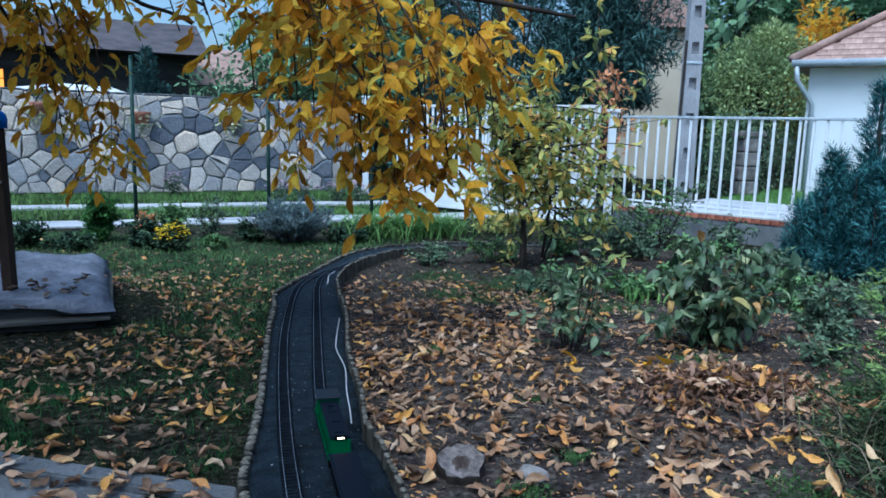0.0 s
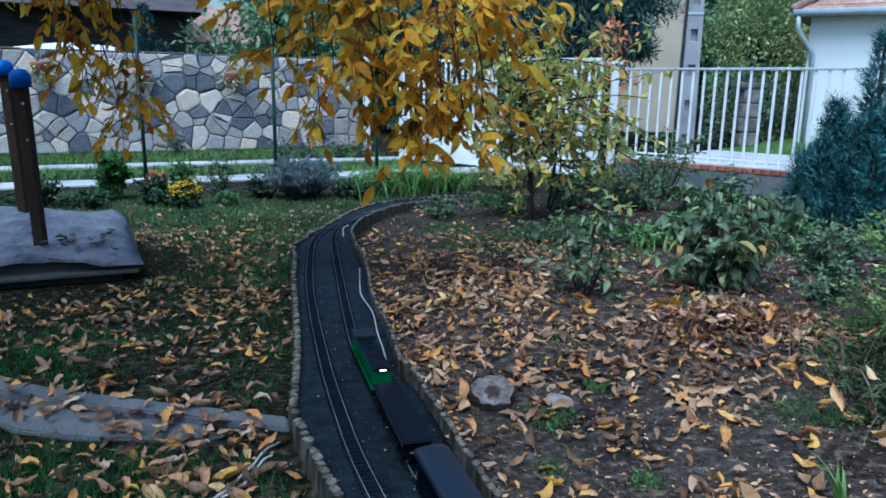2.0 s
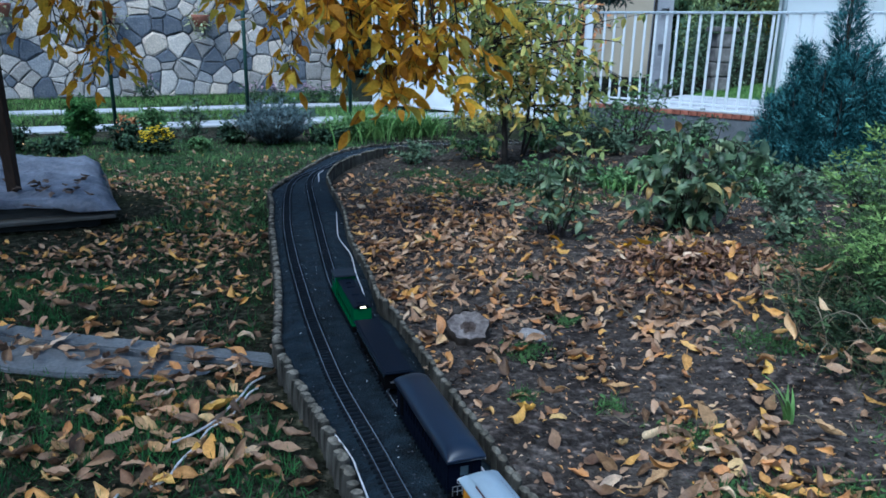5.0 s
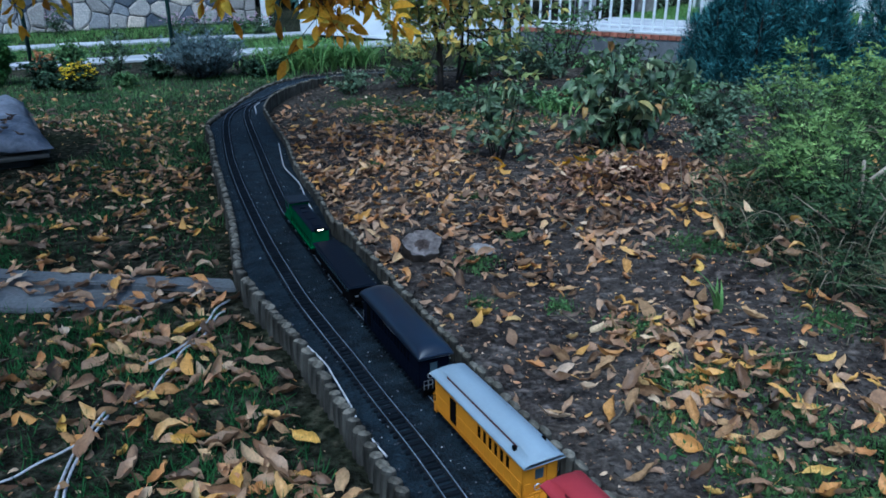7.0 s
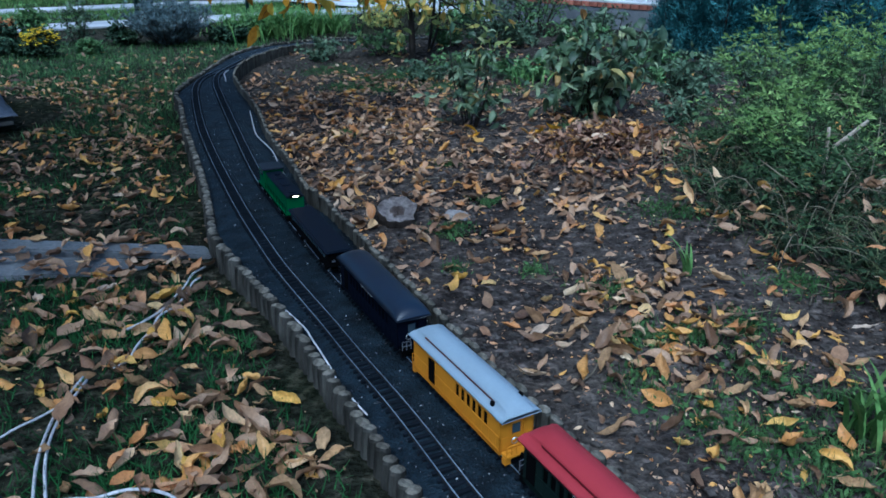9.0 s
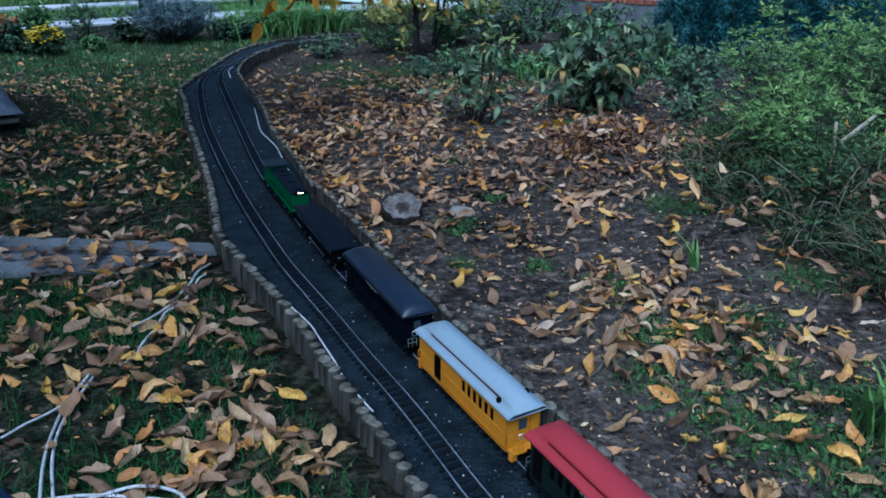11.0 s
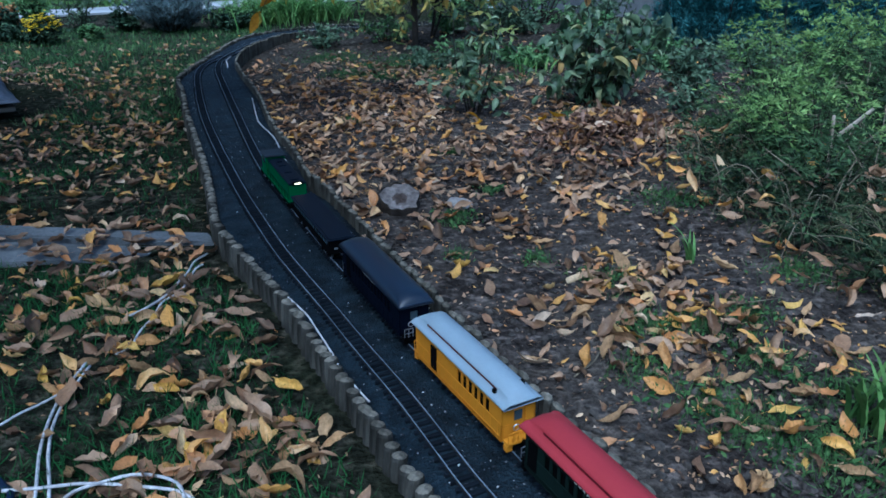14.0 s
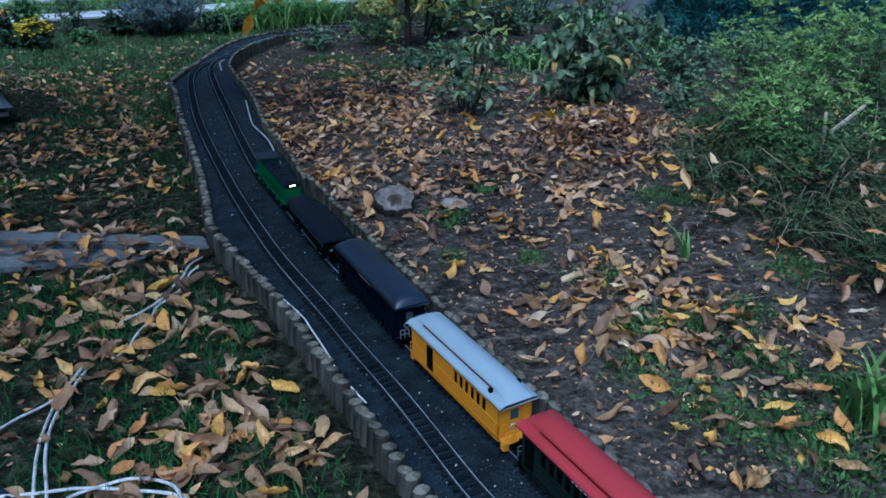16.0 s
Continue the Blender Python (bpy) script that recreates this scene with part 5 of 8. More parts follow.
BROAD = [leaf_form(0.50, 0.25, -0.45, 0.4, 0.78), leaf_form(0.56, 0.15, -0.25, -0.4, 0.74), leaf_form(0.44, 0.35, -0.6, 0.3, 0.78), leaf_form(0.40, 0.5, -0.7, 0.9, 0.8)]
SMALL = [leaf_form(0.45, 0.15, 0.1, 0.3, 0.8, 3), leaf_form(0.38, 0.2, -0.2, -0.4, 0.8, 3)]
FERN = [leaf_form(0.34, 0.15, 0.2, 0.4, 0.8, 2), leaf_form(0.28, 0.2, -0.3, -0.5, 0.8, 2)]
SPRAY = [leaf_form(0.30, 0.25, -0.3, 0.6, 0.9, 3), leaf_form(0.22, 0.3, 0.2, -0.6, 0.9, 3)]
BLADE = [(np.array([(-0.5, 0, 0), (0.5, 0, 0), (0.32, 0.55, 0.06), (-0.32, 0.55, 0.06), (0.04, 1.0, 0.22), (-0.04, 1.0, 0.22)]) * (0.06, 1, 1), [(0, 1, 2, 3), (3, 2, 4, 5)])]


def face_along(d, rng, roll=0.6):
    """Turns that lay a leaf's length along each direction d."""
    d = d / (np.linalg.norm(d, axis=1)[:, None] + 1e-9)
    yaw = np.arctan2(-d[:, 0], d[:, 1])
    pitch = np.arcsin(np.clip(d[:, 2], -1, 1))
    return turn_matrices(yaw, pitch, rng.normal(0, roll, len(d)))


def shrub(name, x, y, label, category, stems, height, spread, per, size, forms, leaf, stem_r=0.006, lean=(0, 0), bare=0.2, droop=0.3, seed=1, bark="bark", up=0.2, branch=2, z=None, group="", twig=0.35):
    """A plant of several stems with side twigs, its leaves along them."""
    rng = np.random.default_rng(seed)
    z = gz(x, y) if z is None else z
    plant = thing(name, pose(x, y, z), label, category, group)
    wood = Acc()
    P, D, S = [], [], []
    for s in range(stems):
        a, r = rng.random() * 6.283, spread * math.sqrt(rng.random())
        h = height * rng.uniform(0.6, 1.0) * (1 - 0.35 * (r / max(spread, 1e-6)) ** 2)
        end = np.array([r * math.cos(a) + lean[0] * h, r * math.sin(a) + lean[1] * h, h])
        u = np.linspace(0, 1, 8)[:, None]
        mid = rng.normal(0, 0.06 * height, 3)
        base = np.array([r * math.cos(a) * 0.2, r * math.sin(a) * 0.2, -0.03])
        line = base + (end - base) * u ** np.array([1.3, 1.3, 0.85]) + mid * np.sin(u * math.pi)
        tube(wood, line, np.linspace(stem_r, stem_r * 0.35, 8), 5, False)
        lines = [line]
        for b in range(branch):
            k = rng.uniform(max(bare, 0.2), 0.95)
            p0 = np.array([np.interp(k, u[:, 0], line[:, c]) for c in range(3)])
            d = rng.normal(0, 1, 3) * (1, 1, 0.4)
            d[2] += up
            d = d / np.linalg.norm(d) * height * twig * rng.uniform(0.5, 1)
            w = np.linspace(0, 1, 5)[:, None]
            sub = p0 + d * w - np.array([0, 0, droop * 0.25 * height]) * w ** 2 * twig
            tube(wood, sub, np.linspace(stem_r * 0.5, stem_r * 0.2, 5), 4, False)
            lines.append(sub)
        for i, ln in enumerate(lines):
            n = per if i else int(per * 1.2)
            k = rng.uniform(bare if i == 0 else 0.1, 1.0, n)
            g = np.linspace(0, 1, len(ln))
            q = np.stack([np.interp(k, g, ln[:, c]) for c in range(3)], 1)
            tdir = ln[-1] - ln[0]
            d = rng.normal(0, 1, (n, 3)) + 0.5 * tdir / (np.linalg.norm(tdir) + 1e-9)
            d[:, 2] = d[:, 2] * 0.6 + up - droop
            P.append(q), D.append(d), S.append(size * rng.uniform(0.55, 1.15, n))
    part("stem", wood, M[bark], plant, smooth=True)
    P, D, S = np.vstack(P), np.vstack(D), np.concatenate(S)
    P[:, 2] = np.maximum(P[:, 2], 0.01)
    me = scatter_mesh("foliage", forms, P, S, face_along(D, rng))
    part("foliage", me, M[leaf], plant)
    return plant, P


def blossoms(plant, P, size, material, label, count, seed):
    rng = np.random.default_rng(seed)
    top = P[P[:, 2] > np.quantile(P[:, 2], 0.6)]
    q = top[rng.integers(0, len(top), count)] + rng.normal(0, size, (count, 3)) + (0, 0, size)
    petals = []
    for k in range(7):
        petals.append(k * 2 * math.pi / 7)
    allp = np.repeat(q, 7, 0)
    yaw = np.tile(petals, count) + np.repeat(rng.random(count) * 6, 7)
    me = scatter_mesh("blossom", [leaf_form(0.6, 0.1, 0.2, 0, 1.1, 3)], allp, np.full(len(allp), size), turn_matrices(yaw, np.full(len(yaw), 0.5), np.zeros(len(yaw))))
    part("blossom", me, M[material], plant, label)


def walnut():
    """The tree whose limbs hang over the garden; its trunk stands beside the lawn."""
    rng = np.random.default_rng(21)
    x, y = -4.3, 3.6
    z = gz(x, y)
    tree = thing("walnut_tree", pose(0, 0, 0), "walnut tree with drooping limbs of golden yellow autumn leaves", "tree")
    wood = Acc()
    tube(wood, [(x, y, z - 0.2), (x + 0.03, y, z + 0.3), (x + 0.1, y + 0.1, z + 1.2), (x + 0.25, y + 0.25, z + 2.3), (x + 0.4, y + 0.4, z + 3.4)], [0.2, 0.17, 0.15, 0.13, 0.09], 12)
    part("trunk", wood, M["bark"], tree, smooth=True)
    wood = Acc()
    P, D, S = [], [], []

    def limb(pts, r0, r1):
        p = np.array(pts, float)
        g, k = np.linspace(0, 1, len(p)), np.linspace(0, 1, 20)
        ln = np.stack([np.interp(k, g, p[:, c]) for c in range(3)], 1)
        for _ in range(3):
            ln[1:-1] = (ln[:-2] + 2 * ln[1:-1] + ln[2:]) / 4
        ln += np.array([[noise.noise((a * 3, b * 3, c * 3 + s * 9)) * 0.05 for s in range(3)] for a, b, c in ln])
        tube(wood, ln, np.linspace(r0, r1, 20), 7, False)
        return ln

    def compound(p, d, n, size):
        """A walnut leaf: leaflets in pairs along a thin stalk."""
        d = d / np.linalg.norm(d)
        L = size * 2.0
        k = np.linspace(0, 1, 6)[:, None]
        sag = np.array([0, 0, -0.35 * L])
        stalk = p + d * L * k + sag * k ** 2
        tube(wood, stalk, np.linspace(0.0035, 0.0015, 6), 4, False)
        side = np.cross(d, (0, 0, 1.0))
        side /= np.linalg.norm(side) + 1e-9
        for i in range(n):
            u = 0.3 + 0.7 * (i // 2 + 1) / ((n + 1) // 2)
            q = p + d * L * u + sag * u * u
            s = (1 if i % 2 else -1)
            dd = side * s * 0.9 + d * 0.6 + np.array([0, 0, -0.55]) + rng.normal(0, 0.25, 3)
            if i == n - 1:
                dd = d + np.array([0, 0, -0.8])
            P.append(q), D.append(dd), S.append(size * rng.uniform(0.65, 1.1))

    def hang(start, end, count, size=0.155, r=0.009, spreadz=0.5):
        """A drooping twig with compound leaves."""
        start, end = np.array(start, float), np.array(end, float)
        k = np.linspace(0, 1, 10)[:, None]
        ln = start + (end - start) * np.c_[k ** 0.8, k ** 0.8, k ** 1.5] + rng.normal(0, 0.03, 3) * np.sin(k * math.pi)
        tube(wood, ln, np.linspace(r, r * 0.4, 10), 5, False)
        for _ in range(int(count * 1.05)):
            u = rng.uniform(0.15, 1)
            q = np.array([np.interp(u, k[:, 0], ln[:, c]) for c in range(3)])
            d = rng.normal(0, 1, 3)
            d[2] = -abs(d[2]) * spreadz
            compound(q, d, int(rng.integers(4, 8)), size * rng.uniform(0.8, 1.15))

    fork = (x + 0.35, y + 0.35, z + 3.0)
    a = limb([fork, (-3.0, 4.3, 2.95), (-1.8, 4.9, 2.75), (-0.8, 5.2, 2.35), (0.2, 5.3, 2.15), (1.0, 5.4, 2.05)], 0.07, 0.012)
    b = limb([(-2.9, 4.3, 2.95), (-2.5, 4.9, 2.6), (-2.0, 5.2, 2.25), (-1.55, 5.4, 2.05)], 0.03, 0.010)
    c = limb([fork, (-3.2, 4.9, 3.0), (-2.4, 5.6, 2.9), (-1.4, 6.1, 2.8), (-0.3, 6.3, 2.6), (0.9, 6.4, 2.5)], 0.05, 0.012)
    e = limb([(-3.0, 4.3, 2.95), (-2.7, 4.6, 2.5), (-2.55, 4.75, 2.0), (-2.4, 4.8, 1.6)], 0.02, 0.008)
    limb([(-2.9, 4.4, 2.9), (-2.4, 4.8, 2.3), (-1.9, 5.0, 2.05), (-1.5, 5.05, 1.9)], 0.025, 0.010)
    limb([(-1.0, 5.15, 2.45), (-0.75, 5.1, 2.0), (-0.4, 5.1, 1.55), (-0.1, 5.1, 1.3)], 0.018, 0.006)
    for spec in TWIGS:
        hang(*spec)
    # unseen crown over the side of the lawn, added to shade it
    for s in range(62):
        u, v = rng.random(), rng.random() * 6.283
        rr = 3.1 * math.sqrt(rng.random())
        p = np.array([-3.3 + 0.95 * rr * math.cos(v), 1.7 + rr * math.sin(v), 3.25 + 1.5 * (1 - (rr / 3.1) ** 2) * u])
        tube(wood, [fork, (np.array(fork) + p) / 2 + (0, 0, 0.2), p], [0.03, 0.018, 0.006], 5, False)
        for k in range(15):
            d = rng.normal(0, 1, 3)
            d[2] = -abs(d[2]) * 0.4
            compound(p + rng.normal(0, 0.3, 3) * (1, 1, 0.5), d, 6, 0.2)
    part("limb", wood, M["bark"], tree, "dark drooping limbs and twigs", smooth=True)
    P2, D2, S2 = np.array(P), np.array(D), np.array(S)
    me = scatter_mesh("foliage", NARROW, P2, S2, face_along(D2, rng, 0.9))
    part("foliage", me, M["walnut_leaf"], tree, "golden yellow leaflets, some green and brown")


# twig start, end, leaves
TWIGS = [
    ((-0.3, 5.1, 1.7), (-0.2, 5.1, 0.82), 12), ((-0.1, 5.1, 1.6), (0.0, 5.1, 0.86), 13), ((0.05, 5.1, 1.6), (0.18, 5.1, 0.92), 7), ((0.15, 5.1, 1.7), (0.29, 5.1, 1.0), 4), ((-0.5, 5.1, 1.6), (-0.42, 5.1, 0.92), 9),
    ((-2.9, 4.3, 2.9), (-2.55, 4.2, 2.0), 8, 0.125), ((-2.6, 4.3, 2.9), (-2.2, 4.3, 1.95), 8, 0.125), ((-2.2, 4.6, 2.8), (-1.7, 4.5, 1.95), 8, 0.125), ((-1.9, 4.8, 2.7), (-1.3, 4.7, 1.9), 8, 0.125), ((-3.2, 4.6, 2.9), (-3.0, 5.0, 1.95), 8, 0.125),
    ((-2.55, 4.6, 2.6), (-2.25, 4.85, 1.15), 20, 0.118, 0.009, 1.5), ((-2.45, 4.7, 2.4), (-2.08, 4.9, 1.05), 22, 0.118, 0.009, 1.5), ((-2.3, 4.75, 2.35), (-1.95, 4.95, 1.17), 21, 0.118, 0.009, 1.5), ((-2.5, 4.7, 2.3), (-2.35, 4.9, 1.40), 17, 0.118, 0.009, 1.5),
    ((-2.9, 4.4, 2.9), (-2.75, 4.8, 1.95), 7, 0.118), ((-2.2, 4.9, 2.5), (-1.85, 5, 1.90), 5, 0.118), ((-1.9, 5, 2.5), (-1.6, 5.1, 1.85), 5, 0.118), ((-1.6, 5, 2.5), (-1.35, 5.1, 1.75), 3), ((-2.6, 5.3, 2.7), (-2.3, 5.6, 2.10), 5, 0.118), ((-2, 5.6, 2.7), (-1.6, 5.8, 2.15), 6, 0.118), ((-3, 4.3, 3), (-3.1, 4.9, 2.00), 6, 0.118), ((-2.2, 4.9, 2.7), (-2, 5, 2.00), 5, 0.118), ((-1.9, 4.95, 2.75), (-1.65, 5.1, 2.10), 3, 0.118),
    ((-1.3, 5.1, 2.55), (-1.15, 5.2, 1.50), 11), ((-1.1, 5.1, 2.5), (-1, 5.25, 1.20), 13),
    ((-0.95, 5.15, 2.4), (-0.85, 5.25, 1.05), 14), ((-0.75, 5.2, 2.35), (-0.6, 5.2, 1.15), 14), ((-0.6, 5.2, 2.3), (-0.35, 5.2, 0.90), 14), ((-0.4, 5.2, 2.3), (-0.15, 5.2, 0.87), 14),
    ((-0.2, 5.2, 2.25), (0, 5.2, 0.95), 12), ((0, 5.25, 2.2), (0.15, 5.2, 1.0), 8), ((0.1, 5.2, 2.2), (0.35, 5.1, 1.30), 7), ((0.3, 5.3, 2.15), (0.45, 5.2, 1.35), 5),
    ((0.45, 5.3, 2.1), (0.5, 5.3, 1.66), 5), ((0.65, 5.35, 2.1), (0.65, 5.4, 1.80), 5),
    ((-0.6, 5.2, 2.4), (0.1, 4.8, 1.50), 13), ((-1.2, 5.2, 2.5), (-0.5, 4.7, 1.60), 13), ((-0.9, 5.1, 2.4), (-0.2, 4.6, 1.70), 12), ((-0.2, 5.3, 2.3), (0.4, 4.7, 1.70), 11),
    ((-1.4, 6.1, 2.8), (-1, 6.2, 1.90), 7), ((-0.8, 6.2, 2.7), (-0.5, 6.3, 1.60), 9), ((-0.2, 6.3, 2.6), (0.2, 6.3, 1.50), 9), ((0.4, 6.3, 2.55), (0.6, 6.4, 1.95), 4),
    ((-2.4, 5.6, 2.9), (-2.2, 5.9, 2.30), 5, 0.118), ((-1.9, 4.95, 2.75), (-1.6, 4.6, 2.30), 5, 0.118), ((-0.7, 5.2, 2.3), (-0.65, 5, 1.30), 12), ((-1, 5.1, 2.4), (-0.7, 4.9, 1.28), 12),
]
walnut()


def young_tree():
    rng = np.random.default_rng(31)
    x, y = 0.97, 7.98
    z = gz(x, y)
    tree = thing("young_tree", pose(x, y, z), "slender young tree with sparse green and yellowing leaves", "tree")
    u = np.linspace(0, 1, 12)[:, None]
    trunk = np.array([0.05, 0, -0.1]) + np.array([-0.24, 0.05, 1.95]) * u + np.c_[0.05 * np.sin(u * 5), 0.03 * np.cos(u * 4), 0 * u]
    t = Acc()
    tube(t, trunk, np.linspace(0.037, 0.027, 12), 8)
    part("trunk", t, M["bark"], tree, "dark slim trunk", smooth=True)
    wood = Acc()
    P, D, S = [], [], []
    ends = []
    for k in range(46):
        h = rng.uniform(0.48, 1.0)
        p0 = trunk[int(h * 11)]
        a = rng.random() * 6.283
        L = rng.uniform(0.7, 1.75)
        bias = np.array([0.34, 0.0, 0.0])
        d = np.array([math.cos(a), 0.7 * math.sin(a), rng.uniform(-0.35, 1.1)]) + bias
        w = np.linspace(0, 1, 8)[:, None]
        ln = p0 + d * L * 0.75 * w + np.array([0, 0, -0.3 * L]) * w ** 2
        tube(wood, ln, np.linspace(0.012, 0.004, 8), 5, False)
        ends.append(ln)
        for s in range(5):
            q0 = ln[int(rng.integers(2, 8))]
            dd = rng.normal(0, 1, 3) * 0.28
            dd[2] -= 0.06
            ln2 = q0 + dd * np.linspace(0, 1, 5)[:, None]
            tube(wood, ln2, np.linspace(0.005, 0.002, 5), 4, False)
            ends.append(ln2)
    for ln in ends:
        n = 9
        k = rng.uniform(0.15, 1, n)
        g = np.linspace(0, 1, len(ln))
        q = np.stack([np.interp(k, g, ln[:, c]) for c in range(3)], 1)
        d = rng.normal(0, 1, (n, 3))
        d[:, 2] -= 0.6
        P.append(q), D.append(d), S.append(rng.uniform(0.075, 0.145, n))
    for i in range(3):
        a = trunk[2 + i]
        ln = a + np.array([0.35 + 0.1 * i, 0.1, 0.6]) * np.linspace(0, 1, 7)[:, None]
        tube(wood, ln, np.linspace(0.009, 0.003, 7), 5, False)
    part("limb", wood, M["bark"], tree, smooth=True)
    me = scatter_mesh("foliage", LEAF, np.vstack(P), np.concatenate(S), face_along(np.vstack(D), rng))
    part("foliage", me, M["young_leaf"], tree, "green and yellow leaves")


young_tree()
shrub("young_tree", 1.32, 8.75, "thin dark sapling behind the young tree", "tree", 2, 1.9, 0.3, 14, 0.09, LEAF, "young_leaf", 0.02, seed=32, branch=9, twig=0.3)
shrub("leafy_plant", 0.93, 4.6, "knee-high garden plant with broad dull green leaves", "plant", 9, 0.84, 0.2, 8, 0.09, LEAF, "broad_leaf", 0.006, seed=41, droop=0.7, branch=3)
shrub("leafy_bush", 1.84, 4.72, "bushy garden plant with large dark green leaves", "bush", 26, 0.80, 0.44, 6, 0.125, BROAD, "broad_leaf", 0.007, seed=42, droop=0.95, branch=2)
shrub("weedy_bush", 2.75, 5.1, "loose green weed clump beside the large-leaved plant", "bush", 18, 0.5, 0.4, 9, 0.07, LEAF, "dark_leaf", 0.004, seed=43, branch=3)
shrub("weedy_bush", 2.3, 4.2, "loose green weed clump beside the large-leaved plant", "bush", 14, 0.36, 0.35, 10, 0.05, SMALL, "dark_leaf", 0.003, seed=44, branch=3)


def feather_bush(x, y, h, r, seed, leaf, label, stems=50, tone=0.044, lean=(0, 0), dry=10):
    """Loose stems with pinnate leaves, paler and younger at the tips, and dry stalks below."""
    rng = np.random.default_rng(seed)
    plant = thing("feathery_bush", pose(x, y, gz(x, y)), label, "bush", "feathery bushes")
    wood = Acc()
    P, D, S, top = [], [], [], []
    for s in range(stems):
        a, q = rng.random() * 6.283, r * math.sqrt(rng.random())
        hh = h * rng.uniform(0.3, 1.2) * (1 - 0.3 * (q / r) ** 2)
        out = np.array([math.cos(a), math.sin(a), 0.0])
        u = np.linspace(0, 1, 8)[:, None]
        ln = out * q * (0.35 + 0.65 * u ** 1.4) + np.array([0, 0, hh]) * u ** 0.9 + rng.normal(0, 0.05 * h, 3) * np.sin(u * 3.1)
        tube(wood, ln, np.linspace(0.0035, 0.0012, 8), 4, False)
        for k in range(int(9 + 8 * hh / 0.6)):
            g = rng.uniform(0.18, 1.0)
            p0 = np.array([np.interp(g, u[:, 0], ln[:, c]) for c in range(3)])
            b = rng.random() * 6.283
            d = np.array([math.cos(b), math.sin(b), rng.uniform(-0.5, 1.1)]) + out * 0.3
            d /= np.linalg.norm(d)
            L = tone * rng.uniform(2.2, 4.6) * (1.15 - 0.5 * g)
            side = np.cross(d, (0, 0, 1.0))
            side /= np.linalg.norm(side) + 1e-9
            for i in range(9):
                w = 0.25 + 0.75 * (i // 2 + 1) / 5
                P.append(p0 + d * L * w + np.array([0, 0, -0.35 * L * w * w]))
                sgn = 1 if i % 2 else -1
                D.append(d * (0.6 if i < 8 else 1.5) + side * sgn * (0.9 if i < 8 else 0.1) + rng.normal(0, 0.4, 3) - (0, 0, 0.1))
                S.append(tone * rng.uniform(0.6, 1.15) * (1.1 - 0.35 * w))
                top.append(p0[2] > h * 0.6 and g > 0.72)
    for s in range(dry):
        a = rng.random() * 6.283
        L = r * rng.uniform(0.5, 1.1)
        p = np.array([rng.normal(0, r * 0.4), rng.normal(0, r * 0.4), 0.0])
        u = np.linspace(0, 1, 7)[:, None]
        ln = p + np.array([math.cos(a), math.sin(a), 0]) * L * u + np.array([0, 0, h * rng.uniform(0.4, 0.8)]) * np.sin(u * rng.uniform(1.6, 2.8))
        part("dry_stem", tube(Acc(), ln, np.linspace(1, 0.45, 7) * rng.uniform(0.0012, 0.0032), 5, False), M["dry_stem"], plant, "bent pale dry stalk", smooth=True)
    part("stem", wood, M["bark"], plant, smooth=True)
    P, D, S, top = np.array(P), np.array(D), np.array(S), np.array(top)
    P[:, 2] = np.maximum(P[:, 2], 0.008)
    T = face_along(D, rng, 1.1)
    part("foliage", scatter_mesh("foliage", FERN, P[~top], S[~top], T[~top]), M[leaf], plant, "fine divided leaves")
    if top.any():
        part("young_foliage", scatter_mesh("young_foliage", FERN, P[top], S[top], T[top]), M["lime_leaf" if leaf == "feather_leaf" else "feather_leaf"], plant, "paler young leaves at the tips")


M["dry_stem"] = mat("dry_stem", (0.08, 0.066, 0.045), (0.25, 0.21, 0.15), 20, 90, 0.9, 0.2)


feather_bush(2.55, 3.55, 0.72, 0.45, 51, "feather_leaf", "tall feathery light green garden bush")
feather_bush(3.1, 3.2, 0.75, 0.45, 52, "feather_leaf", "tall feathery light green garden bush")
feather_bush(2.15, 3.1, 0.5, 0.4, 53, "feather_leaf", "tangled green feathery bush")
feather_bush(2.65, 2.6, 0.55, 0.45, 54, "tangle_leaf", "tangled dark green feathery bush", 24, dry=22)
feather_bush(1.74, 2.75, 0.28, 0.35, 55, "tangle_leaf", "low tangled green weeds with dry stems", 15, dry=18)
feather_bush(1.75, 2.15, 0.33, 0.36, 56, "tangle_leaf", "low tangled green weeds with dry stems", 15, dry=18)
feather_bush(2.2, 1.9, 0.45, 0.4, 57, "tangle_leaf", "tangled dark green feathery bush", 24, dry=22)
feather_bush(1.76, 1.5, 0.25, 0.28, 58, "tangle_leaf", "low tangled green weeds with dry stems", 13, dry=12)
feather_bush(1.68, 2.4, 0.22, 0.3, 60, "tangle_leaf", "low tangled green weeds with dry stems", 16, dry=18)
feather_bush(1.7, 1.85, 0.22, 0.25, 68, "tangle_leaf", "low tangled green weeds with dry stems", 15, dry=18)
feather_bush(2.0, 2.6, 0.42, 0.36, 69, "feather_leaf", "tangled green feathery bush")
feather_bush(3.5, 4.2, 0.7, 0.5, 59, "feather_leaf", "tall feathery light green garden bush")


